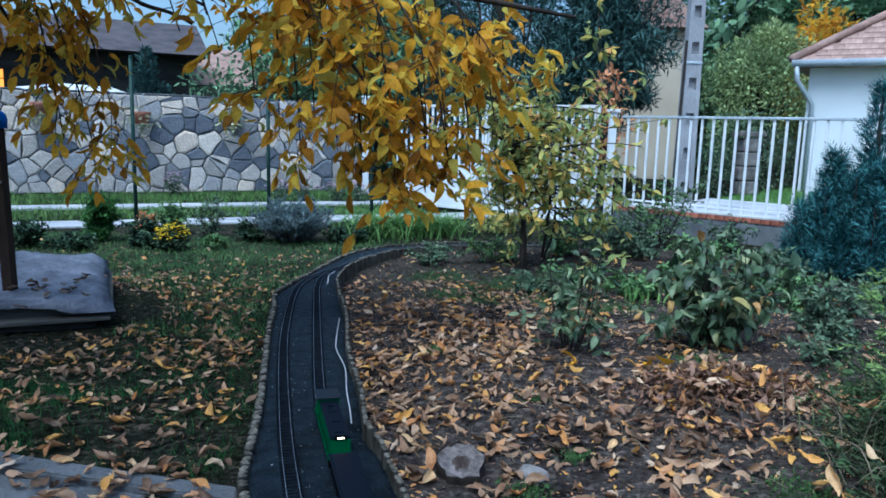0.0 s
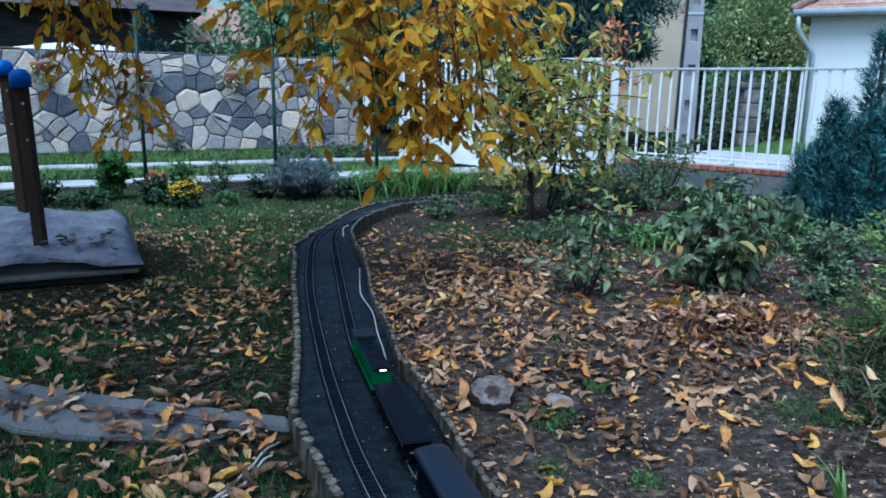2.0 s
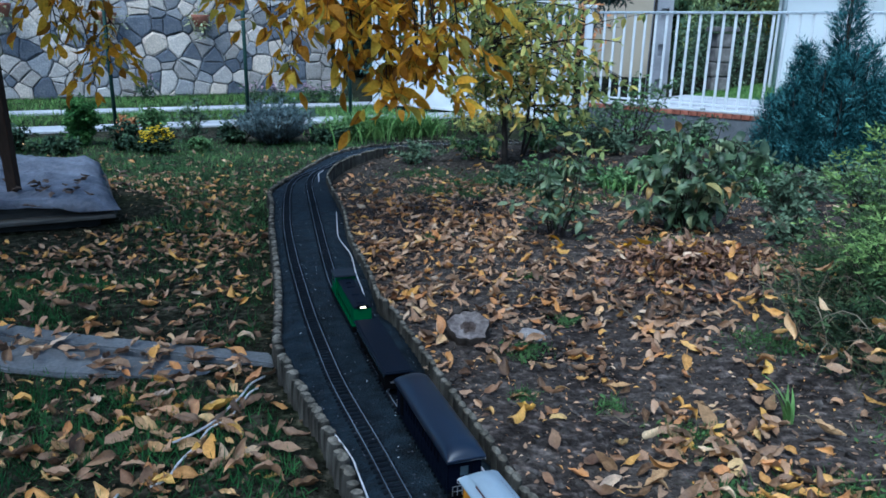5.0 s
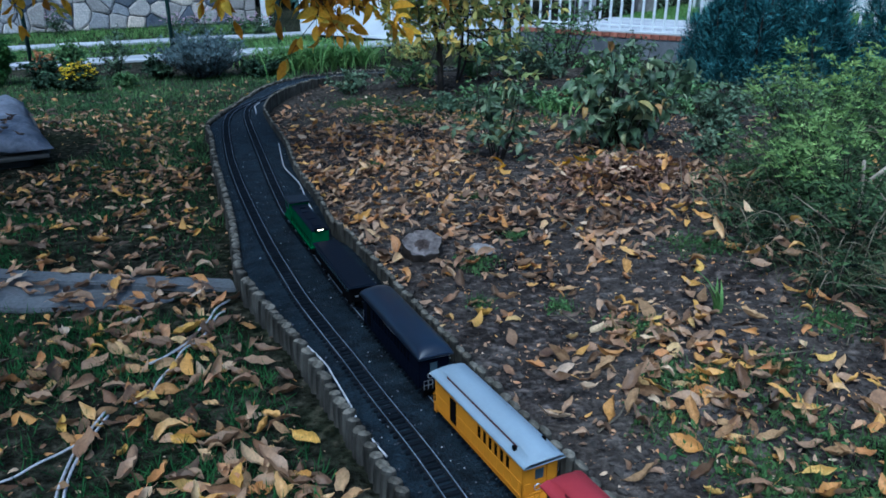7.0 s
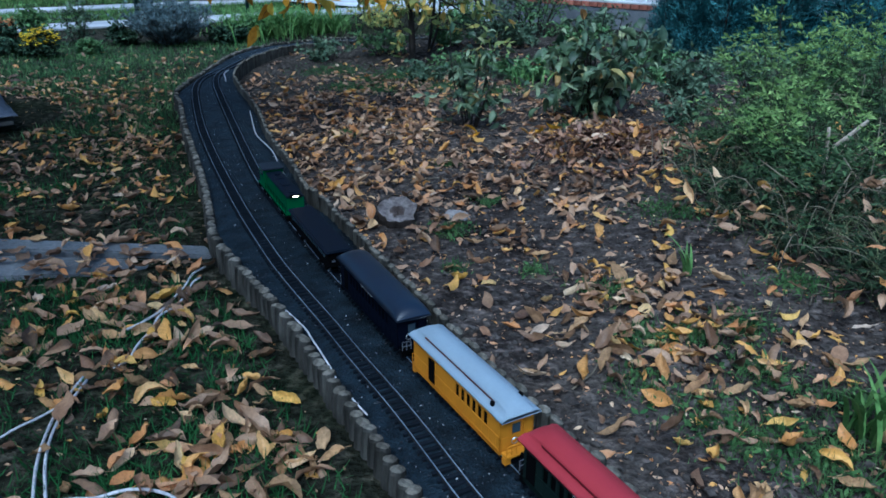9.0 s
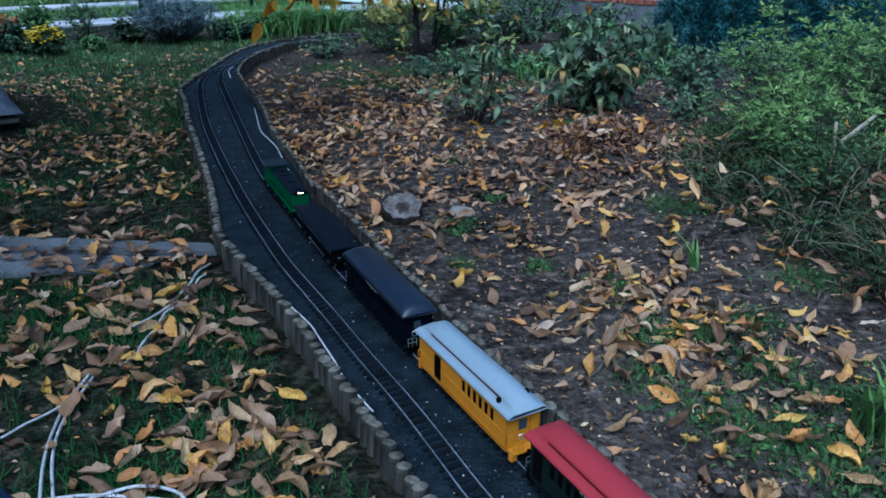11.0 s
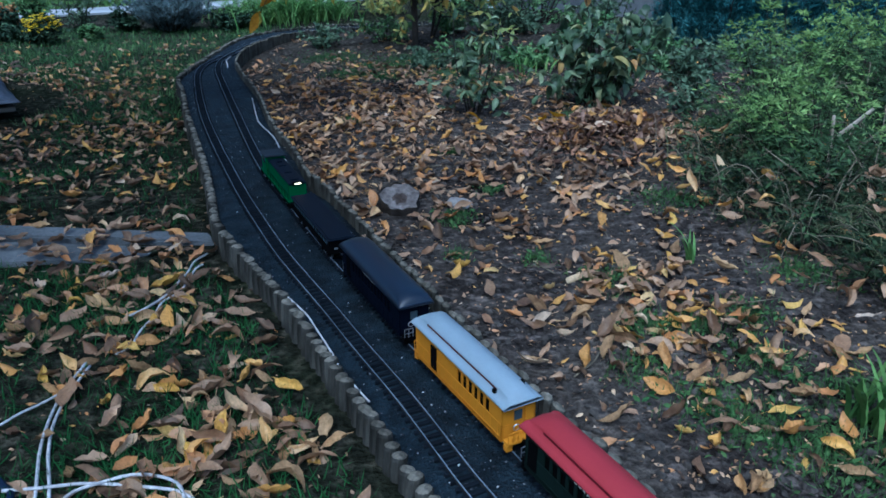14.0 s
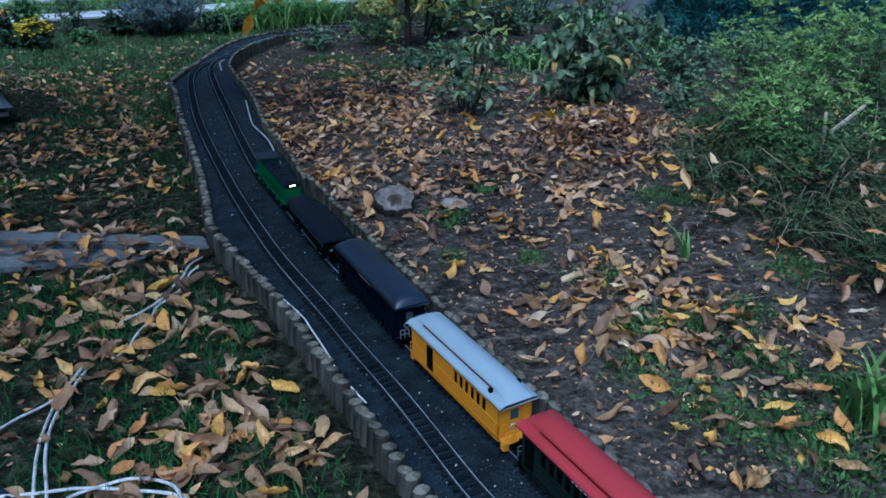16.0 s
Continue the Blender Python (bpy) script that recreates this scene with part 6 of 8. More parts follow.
def grass_clump(name, x, y, n, length, spread, width, leaf, label, seed, category="plant", arch=0.5):
    rng = np.random.default_rng(seed)
    z = gz(x, y)
    plant = thing(name, pose(x, y, z), label, category)
    v, f = Acc(), None
    for k in range(n):
        a = rng.random() * 6.283
        L = length * rng.uniform(0.6, 1.1)
        o = np.array([math.cos(a), math.sin(a), 0])
        u = np.linspace(0, 1, 6)
        base = np.array([rng.normal(0, spread), rng.normal(0, spread), 0])
        ln = base + o * (L * arch * u ** 1.6)[:, None] + np.array([0, 0, 1]) * (L * (0.95 * u - 0.55 * arch * u ** 2.6))[:, None]
        s = np.array([-o[1], o[0], 0])
        w = width * np.array([0.7, 1, 0.95, 0.75, 0.45, 0.05])
        pts = np.stack([ln - s * w[:, None], ln + s * w[:, None]], 1).reshape(-1, 3)
        v.add(pts, [(2 * i, 2 * i + 1, 2 * i + 3, 2 * i + 2) for i in range(5)])
    tagged(part("leaf_blade", v, M[leaf], plant, smooth=True), kind="stuff")


grass_clump("daylily", -0.62, 10.55, 620, 0.62, 0.3, 0.0085, "lily_leaf", "large clump of arching green daylily leaves", 61, arch=0.85)
grass_clump("daylily", -0.05, 10.75, 440, 0.58, 0.26, 0.0085, "lily_leaf", "large clump of arching green daylily leaves", 62, arch=0.85)
grass_clump("grass_tuft", 1.14, 1.93, 9, 0.2, 0.008, 0.006, "lily_leaf", "small tuft of broad grass in the soil", 63)
grass_clump("grass_tuft", 1.12, 0.98, 34, 0.24, 0.035, 0.007, "lily_leaf", "green tuft of broad grass blades", 64)
grass_clump("grass_tuft", 1.85, 6.3, 30, 0.25, 0.1, 0.008, "lily_leaf", "green tuft of broad grass blades", 65)

# blades darkened, the shaded gaps among the weeds put into their colour
M["tangle_blade"] = mat("tangle_blade", (0.018, 0.03, 0.013), (0.13, 0.14, 0.066), 8, 60, 0.7, 0.1, vary="island", spread=0.6, through_light=0.2)
for k, (x, y) in enumerate(((1.68, 2.05), (1.82, 2.5), (1.95, 1.7), (2.1, 2.3), (1.64, 1.55), (1.98, 2.75), (2.3, 2.6), (1.74, 2.85), (1.8, 1.35))):
    grass_clump("weed_tangle", x, y, 90, 0.34, 0.11, 0.0022, "tangle_blade", "tangled thin green and straw-coloured weed stalks", 400 + k, "weeds", arch=0.95)


def conifer(x, y, h, r, count, leaf, label, seed, size=0.22, name="conifer", z=None, leaders=5, open_form=0.0, group="", forms=None, low=0.03):
    rng = np.random.default_rng(seed)
    z = gz(x, y) if z is None else z
    tree = thing(name, pose(x, y, z), label, "conifer", group)
    wood = Acc()
    tube(wood, [(0, 0, -0.1), (0.02, 0, h * 0.5), (0, 0, h * 0.95)], [r * 0.1, r * 0.06, 0.01], 8)
    P, D, S = [], [], []
    for k in range(leaders):
        a = rng.random() * 6.283
        off = r * (0.55 if leaders < 10 else 0.8) * math.sqrt(rng.random()) if k else 0
        hh = h * (1 if k == 0 else rng.uniform(0.5, 0.92) * (1 - 0.35 * off / r))
        rr = r * (0.75 if k == 0 else rng.uniform(0.45, 0.65)) * (1 if leaders < 10 else 0.42)
        cx, cy = off * math.cos(a), off * math.sin(a)
        n = int(count * (hh / h) / leaders * 1.3)
        t = rng.random(n) ** 1.3
        ang = rng.random(n) * 6.283
        lump = 1 + 0.25 * np.sin(ang * 5 + t * 23 + k) + 0.2 * np.sin(ang * 3 - t * 11)
        rad = rr * (1 - t) ** 0.7 * lump * rng.uniform(0.55, 1.05, n) + 0.02
        P.append(np.c_[cx + rad * np.cos(ang), cy + rad * np.sin(ang), hh * (low + (0.98 - low) * t)])
        D.append(np.c_[np.cos(ang) * (0.8 - open_form), np.sin(ang) * (0.8 - open_form), (0.75 if leaders < 10 else 0.35) - 1.4 * open_form + rng.normal(0, 0.35, n)] + rng.normal(0, 0.25 if leaders < 10 else 0.45, (n, 3)))
        S.append(size * rng.uniform(0.5, 1.2, n))
        tube(wood, [(cx * 0.2, cy * 0.2, 0), (cx, cy, hh * 0.5), (cx, cy, hh * 0.9)], [0.03, 0.02, 0.006], 6)
    tagged(part("wood", wood, M["bark"], tree, smooth=True), kind="stuff")
    me = scatter_mesh("foliage", forms or SPRAY, np.vstack(P), np.concatenate(S), face_along(np.vstack(D), rng))
    part("foliage", me, M[leaf], tree)


M["border_dark"] = mat("border_dark", (0.016, 0.034, 0.022), (0.06, 0.095, 0.05), 6, 60, 0.7, 0.2, vary="island", spread=0.6)
M["upright_leaf"] = mat("upright_leaf", (0.035, 0.10, 0.03), (0.10, 0.20, 0.055), 6, 60, 0.6, 0.2, vary="island", spread=0.45, through_light=0.2)
M["border_green"] = mat("border_green", (0.065, 0.13, 0.05), (0.15, 0.23, 0.09), 6, 60, 0.7, 0.2, vary="island", spread=0.4)


def stick(pts, r, label):
    solo("broken_stick", tube(Acc(), pts, [r, r * 0.95, r * 0.85], 7), M["stick"], label, "stick", "broken sticks", smooth=True)


M["stick"] = mat("stick", (0.20, 0.165, 0.125), (0.40, 0.34, 0.27), 14, 80, 0.9, 0.3)
stick([(2.035, 2.46, gz(2.035, 2.46)), (2.016, 2.45, 0.305), (1.991, 2.45, 0.467)], 0.008, "pale upright broken stick among the tangled weeds")
stick([(2.0, 2.455, 0.35), (2.08, 2.45, 0.415), (2.17, 2.45, 0.49)], 0.009, "pale broken stick leaning among the tangled weeds")
# border beside the driveway
sh = shrub("chrysanthemum", -3.05, 8.85, "round bush of bright yellow chrysanthemums in flower", "flower bush", 60, 0.33, 0.19, 12, 0.05, SMALL, "border_dark", 0.005, seed=71, branch=4, twig=0.25, bare=0.05)
blossoms(sh[0], sh[1], 0.024, "yellow_flower", "bright yellow blossom heads", 300, 3)
shrub("garden_plant", -2.61, 9.02, "small bright green cushion plant in the border", "plant", 46, 0.2, 0.17, 16, 0.045, SMALL, "border_green", 0.004, seed=72, branch=3, bare=0.05)
shrub("lavender_bush", -1.84, 9.75, "wide silvery grey-blue lavender bush", "bush", 150, 0.58, 0.6, 32, 0.05, NEEDLE, "silver_leaf", 0.005, seed=73, branch=5, up=0.8, droop=0.0, twig=0.28, bare=0.05)
shrub("upright_bush", -4.12, 9.35, "upright bright green bush in the flower border", "bush", 40, 0.74, 0.17, 26, 0.06, LEAF, "upright_leaf", 0.005, seed=74, branch=6, twig=0.22, bare=0.03, up=0.3)
shrub("rose_bush", -2.92, 9.9, "thin upright rose bush", "bush", 14, 0.66, 0.2, 10, 0.055, LEAF, "dark_leaf", 0.006, seed=75, branch=4)
shrub("red_plant", -3.85, 10.1, "small plant with dull red autumn leaves", "plant", 18, 0.34, 0.16, 10, 0.06, LEAF, "orange_leaf", 0.004, seed=76, branch=3)
for k, (x, y, h, r, leaf) in enumerate(((-4.75, 8.75, 0.42, 0.3, "border_dark"), (-5.5, 8.6, 0.5, 0.4, "border_dark"), (-3.65, 9.5, 0.36, 0.25, "border_dark"), (-5.0, 8.0, 0.3, 0.4, "border_dark"), (-3.55, 10.2, 0.5, 0.25, "border_green"), (-2.35, 9.75, 0.3, 0.22, "border_dark"), (-1.1, 9.75, 0.26, 0.3, "border_dark"), (-3.4, 9.0, 0.2, 0.2, "border_dark"), (-0.95, 10.0, 0.3, 0.3, "border_green"), (-4.2, 8.75, 0.24, 0.3, "border_dark"))):
    shrub("border_plant", x, y, "low leafy plant in the flower border", "plant", 26, h, r, 9, 0.07, LEAF, leaf, 0.004, seed=80 + k, branch=3, group="border plants")
for k, (x, y) in enumerate(((-2.55, 14.9), (-2.0, 15.1), (-1.5, 15.2), (-3.1, 14.8), (-5.4, 15.5))):
    sh = shrub("aster", x, y, "clump of pale pink asters at the foot of the wall", "flower bush", 16, 0.5, 0.3, 8, 0.06, SMALL, "dark_leaf", 0.004, seed=95 + k, branch=3, z=BACK_Z, group="asters")
    blossoms(sh[0], sh[1], 0.035, "pink_flower", "pale pink blossoms", 40, k)
shrub("garden_shrub", 3.0, 9.75, "thin twiggy shrub in front of the fence plinth", "bush", 16, 1.0, 0.55, 10, 0.06, LEAF, "border_green", 0.008, seed=101, branch=6)
shrub("garden_shrub", 2.2, 9.0, "dark low shrub by the railway curve", "bush", 18, 0.5, 0.5, 10, 0.07, LEAF, "dark_leaf", 0.006, seed=102, branch=3)
shrub("garden_shrub", 0.1, 8.35, "low weeds beside the railway curve", "bush", 16, 0.3, 0.4, 10, 0.06, LEAF, "dark_leaf", 0.004, seed=103, branch=3)
shrub("garden_shrub", 0.75, 8.5, "low weeds beside the railway curve", "bush", 16, 0.4, 0.45, 10, 0.06, LEAF, "border_green", 0.004, seed=104, branch=3)
shrub("garden_shrub", 1.5, 7.2, "low weeds in the soil", "bush", 16, 0.3, 0.5, 10, 0.06, LEAF, "border_green", 0.004, seed=105, branch=3)
shrub("garden_shrub", 1.0, 6.9, "low weeds in the soil", "bush", 12, 0.22, 0.4, 10, 0.07, BROAD, "dark_leaf", 0.004, seed=106, branch=2)
for k, (x, y, h, w, kind) in enumerate(((1.6, 9.05, 0.3, 0.4, "border_green"), (2.6, 8.9, 0.4, 0.5, "dark_leaf"), (3.2, 8.6, 0.35, 0.5, "border_green"), (3.7, 8.1, 0.35, 0.5, "dark_leaf"), (2.6, 7.6, 0.22, 0.5, "border_green"), (3.4, 7.0, 0.35, 0.5, "dark_leaf"),
                                         (3.0, 6.2, 0.4, 0.5, "border_green"), (3.7, 5.6, 0.5, 0.5, "dark_leaf"), (1.9, 6.6, 0.2, 0.4, "border_green"), (3.9, 9.6, 0.5, 0.4, "dark_leaf"), (2.2, 10.6, 0.6, 0.5, "border_green"), (2.9, 10.5, 0.6, 0.5, "dark_leaf"))):
    shrub("weed_clump", x, y, "low green weeds and seedlings in the soil", "weeds", 16, h, w, 10, 0.075, LEAF, kind, 0.004, seed=300 + k, branch=3, group="weed clumps")
shrub("garden_shrub", 0.95, 10.9, "low greenery in front of the gate", "bush", 16, 0.5, 0.5, 10, 0.07, LEAF, "young_leaf", 0.004, seed=107, branch=3)


def cypress(x, y, h, r, seed, columns, sprays):
    """A dense garden cypress: upright columns of feathery flat sprays."""
    rng = np.random.default_rng(seed)
    tree = thing("cypress", pose(x, y, gz(x, y)), "dense blue-green feathery garden cypress by the fence", "conifer", "cypresses")
    wood = Acc()
    tube(wood, [(0, 0, -0.1), (0.02, 0, h * 0.5), (0, 0, h * 0.9)], [0.06, 0.04, 0.01], 8)
    B, A = [], []
    for k in range(columns):
        a, off = rng.random() * 6.283, r * 0.85 * math.sqrt(rng.random()) if k else 0.0
        hh = h * (1 if k == 0 else rng.uniform(0.55, 0.95) * (1 - 0.45 * off / r))
        cx, cy = off * math.cos(a), off * math.sin(a)
        tube(wood, [(cx * 0.2, cy * 0.2, 0.05), (cx * 0.9, cy * 0.9, hh * 0.4), (cx, cy, hh * 0.93)], [0.02, 0.012, 0.004], 5)
        n = int(sprays * hh / h * (1 if k else 2))
        t = rng.random(n) ** 1.15
        ang = rng.random(n) * 6.283
        rad = r * (0.36 if k else 0.55) * (1 - t) ** 0.6 * rng.uniform(0.35, 1.05, n)
        B.append(np.c_[cx + rad * np.cos(ang), cy + rad * np.sin(ang), hh * (0.03 + 0.9 * t)])
        A.append(np.c_[np.cos(ang) * 0.7, np.sin(ang) * 0.7, np.full(n, 0.85)] + rng.normal(0, 0.3, (n, 3)))
    B, A = np.vstack(B), np.vstack(A)
    A /= np.linalg.norm(A, axis=1)[:, None]
    n = len(B)
    side = np.cross(A, rng.normal(0, 1, (n, 3)))
    side /= np.linalg.norm(side, axis=1)[:, None]
    L = rng.uniform(0.09, 0.17, n)
    P, D, S = [], [], []
    for i in range(9):
        u = (i // 2) / 4
        sg = (1 if i % 2 else -1) * (0.75 if i < 8 else 0.0)
        P.append(B + A * (L * u)[:, None])
        D.append(A + side * sg + rng.normal(0, 0.15, (n, 3)))
        S.append(L * (0.62 - 0.3 * u))
    me = scatter_mesh("foliage", FLAKE, np.vstack(P), np.concatenate(S), face_along(np.vstack(D), rng, 0.8))
    tagged(part("branch", wood, M["bark"], tree, smooth=True), kind="stuff")
    part("foliage", me, M["blue_needle"], tree)


FLAKE = [(np.array([(0, 0, 0), (0.085, 0.45, 0.05), (0, 1.0, 0.0), (-0.085, 0.45, 0.05)]), [(0, 1, 2, 3)])]
cypress(4.38, 8.2, 1.4, 0.48, 111, 16, 340)
cypress(4.68, 8.0, 2.15, 0.52, 112, 18, 400)
cypress(5.3, 7.55, 1.65, 0.6, 115, 18, 340)
cypress(6.1, 7.1, 1.9, 0.7, 113, 20, 340)
cypress(6.8, 6.6, 2.1, 0.8, 114, 20, 320)

# ---- behind the fence ----


def leafy_tree(x, y, h, r, count, leaf, label, seed, size, crown_low=0.3, name="tree", category="tree"):
    rng = np.random.default_rng(seed)
    tree = thing(name, pose(x, y, BACK_Z), label, category)
    wood = Acc()
    tube(wood, [(0, 0, -0.2), (0.05, 0, h * 0.3), (0, 0.1, h * 0.7)], [r * 0.09, r * 0.07, r * 0.03], 8)
    P, D, S = [], [], []
    for k in range(26):
        a, t = rng.random() * 6.283, rng.random()
        zc = h * (crown_low + (1 - crown_low) * t)
        rc = r * math.sqrt(max(0.05, 1 - (2 * t - 0.9) ** 2)) * rng.uniform(0.3, 0.85)
        c = np.array([rc * math.cos(a), rc * math.sin(a), zc])
        tube(wood, [(0, 0, h * max(0.15, crown_low * 0.8)), c * (0.6, 0.6, 0.85), c], [r * 0.03, r * 0.015, r * 0.006], 5, False)
        n = count // 26
        q = rng.normal(0, 1, (n, 3))
        q = q / np.linalg.norm(q, axis=1)[:, None] * rng.uniform(0.4, 1.0, (n, 1)) * r * rng.uniform(0.28, 0.45)
        P.append(c + q), D.append(q + rng.normal(0, r * 0.2, (n, 3))), S.append(size * rng.uniform(0.5, 1.2, n))
    part("trunk", wood, M["bark"], tree, smooth=True)
    part("crown", scatter_mesh("crown", SMALL, np.vstack(P), np.concatenate(S), face_along(np.vstack(D), rng)), M[leaf], tree)


def pole():
    x, y = 4.85, 14.6
    p = thing("utility_pole", pose(x, y, BACK_Z), "tall grey concrete utility pole with recessed openings", "utility pole")
    bm = bmesh.new()
    H = 8.0
    for s in (-1, 1):
        made = bmesh.ops.create_cube(bm, size=1.0)["verts"]
        for v in made:
            k = 1 - 0.45 * (v.co.z + 0.5)
            v.co = Vector((v.co.x * 0.09 * k + s * 0.13 * k, v.co.y * 0.3 * k, (v.co.z + 0.5) * H))
    for k in range(12):
        box((0.20 * (1 - 0.037 * k), 0.24, 0.44), (0, 0, 0.2 + k * 0.66), 0.01, bm)
    box((0.16, 0.1, H * 0.99), (0, 0.02, H / 2), 0.0, bm)
    part("shaft", bm, M["pole_concrete"], p)
    for z in (2.9, 4.4):
        part("band", box((0.37 * (1 - z * 0.055), 0.33 * (1 - z * 0.055), 0.05), (0, 0, z), 0.01), M["zinc"], p, "metal band")
    part("conduit", tube(Acc(), [(-0.23, -0.15, 0), (-0.18, -0.15, 3.3)], 0.025, 6), M["bark"], p, "dark conduit")


pole()


def house_right():
    house = thing("house", pose(7.75, 15.9, BACK_Z, 0, 0, -33), "white rendered house with a red-brown tiled hip roof and zinc gutter", "house")
    W, Dp, H = 9.0, 8.0, 3.1
    part("wall", box((W, Dp, H), (W / 2, Dp / 2, H / 2), 0.01), M["white_wall"], house, "white rendered wall")
    over, pitch_h, run = 0.3, 2.6, 3.6
    v = [(-over, -over, H), (W + over, -over, H), (W + over, Dp + over, H), (-over, Dp + over, H), (run, run, H + pitch_h), (W - run, run, H + pitch_h)]
    v += [(x, y, z - 0.1) for x, y, z in v[:4]]
    f = [(0, 1, 5, 4), (1, 2, 5), (2, 3, 4, 5), (3, 0, 4), (0, 6, 7, 1), (1, 7, 8, 2), (2, 8, 9, 3), (3, 9, 6, 0), (6, 9, 8, 7)]
    roof = part("roof", Acc().add(v, f), M["tile"], house, "red-brown tiled hip roof")
    tile = mesh_of("tile", box((0.195, 0.30, 0.022), (0, 0, 0), 0.004))
    tile.materials.append(M["tile"])
    slope = math.atan2(pitch_h, run + over)
    rows = 20
    for r in range(16):
        d = (r + 0.4) / rows
        y, z = -over + d * (run + over), H + d * pitch_h
        x0 = -over + d * (run + over)
        n = 18
        for c in range(n):
            x = x0 + 0.12 + c * 0.2 + (r % 2) * 0.1
            if x < 4.9:
                part("tile", tile, None, roof, m=Matrix.Translation((x, y, z + 0.03)) @ Matrix.Rotation(slope - 0.05, 4, "X"))
    # tiles of the other slope seen beyond the hip
    hip = Acc()
    tube(hip, [(-over - 0.03, -over - 0.03, H + 0.06), (run, run, H + pitch_h + 0.08)], 0.09, 8)
    part("hip_ridge", hip, M["tile"], house, "row of ridge tiles along the hip", smooth=True)
    g = Acc()
    tube(g, [(-over, -over - 0.08, H - 0.03), (W + over, -over - 0.08, H - 0.03)], 0.075, 10)
    part("gutter", g, M["zinc"], house, "zinc gutter", smooth=True)
    g = Acc()
    tube(g, [(-over + 0.1, -over - 0.08, H - 0.05), (-over + 0.12, -over - 0.06, H - 0.35), (0.0, -0.2, H - 0.65), (0.12, -0.08, H - 0.85), (0.12, -0.08, 0.1)], 0.05, 8)
    part("downpipe", g, M["zinc"], house, "zinc downpipe", smooth=True)
    part("garage_door", box((2.5, 0.05, 2.25), (2.75, 0.0, 1.13), 0.01), M["white_paint"], house, "white garage door")
    part("lintel", box((2.6, 0.06, 0.15), (2.75, -0.02, 2.34), 0.008), M["wood_dark"], house, "dark lintel above the garage door")


house_right()


def house_back():
    house = thing("house", pose(4.6, 27.0, BACK_Z, 0, 0, -8), "beige rendered house wall behind dark conifers", "house")
    part("wall", box((4.2, 6.0, 5.2), (2.1, 3.0, 2.6), 0.01), M["beige_wall"], house)
    v = [(-0.4, -0.4, 5.2), (4.6, -0.4, 5.2), (4.6, 6.4, 5.2), (-0.4, 6.4, 5.2), (2.1, -0.4, 7.4), (2.1, 6.4, 7.4)]
    part("roof", Acc().add(v, [(0, 3, 5, 4), (1, 4, 5, 2), (0, 4, 1), (3, 2, 5), (0, 1, 2, 3)]), M["tile"], house, "tiled gable roof")


house_back()


def house_far():
    house = thing("house", pose(-11.6, 29.0, BACK_Z, 0, 0, 12), "pale pinkish house with a red-brown tiled roof beyond the wall", "house")
    part("wall", box((6.5, 6.0, 3.0), (3.25, 3.0, 1.5), 0.01), M["pink_wall"], house, "pale rendered wall")
    v = [(-0.4, -0.5, 2.95), (6.9, -0.5, 2.95), (6.9, 6.5, 2.95), (-0.4, 6.5, 2.95), (-0.4, 3.0, 4.6), (6.9, 3.0, 4.6)]
    part("roof", Acc().add(v, [(0, 1, 5, 4), (2, 3, 4, 5), (0, 4, 3), (1, 2, 5), (3, 2, 1, 0)]), M["tile"], house, "red-brown tiled roof")


M["pink_wall"] = mat("pink_wall", (0.46, 0.40, 0.39), (0.58, 0.51, 0.49), 0.6, 20, 0.9, 0.1, grain=0.08)
house_far()


def house_left():
    house = thing("house", pose(-19.5, 21.0, BACK_Z, 0, 0, 24), "dark house with a low grey-brown roof and a lit window", "house")
    # dark material holds the shade under the deep eave
    part("wall", box((12.0, 6.0, 3.9), (6.0, 3.0, 1.95), 0.01), M["wood_dark"], house, "wall with the eave shade put into its dark colour")
    v = [(-0.6, -0.9, 3.7), (12.6, -0.9, 3.7), (12.6, 6.6, 3.7), (-0.6, 6.6, 3.7), (-0.6, 3.0, 5.1), (12.6, 3.0, 5.1)]
    part("roof", Acc().add(v, [(0, 1, 5, 4), (2, 3, 4, 5), (0, 4, 3), (1, 2, 5), (3, 2, 1, 0)]), M["slate"], house, "grey-brown roof with a deep eave")
    for x in (6.15,):
        w = part("window", box((0.86, 0.06, 0.95), (x, 0.0, 2.55), 0.01), M["wood"], house, "wooden window frame")
        for i in range(2):
            for j in range(3):
                part("pane", box((0.36, 0.02, 0.26), (x - 0.2 + 0.4 * i, -0.035, 2.26 + 0.29 * j), 0.004), M["lit_pane"], w, "warm lit pane")


M["slate"] = mat("slate", (0.05, 0.044, 0.048), (0.10, 0.087, 0.092), 2, 30, 0.85, 0.3)
M["lit_pane"] = glow("lit_pane", (1.0, 0.30, 0.03), 0.8)
house_left()


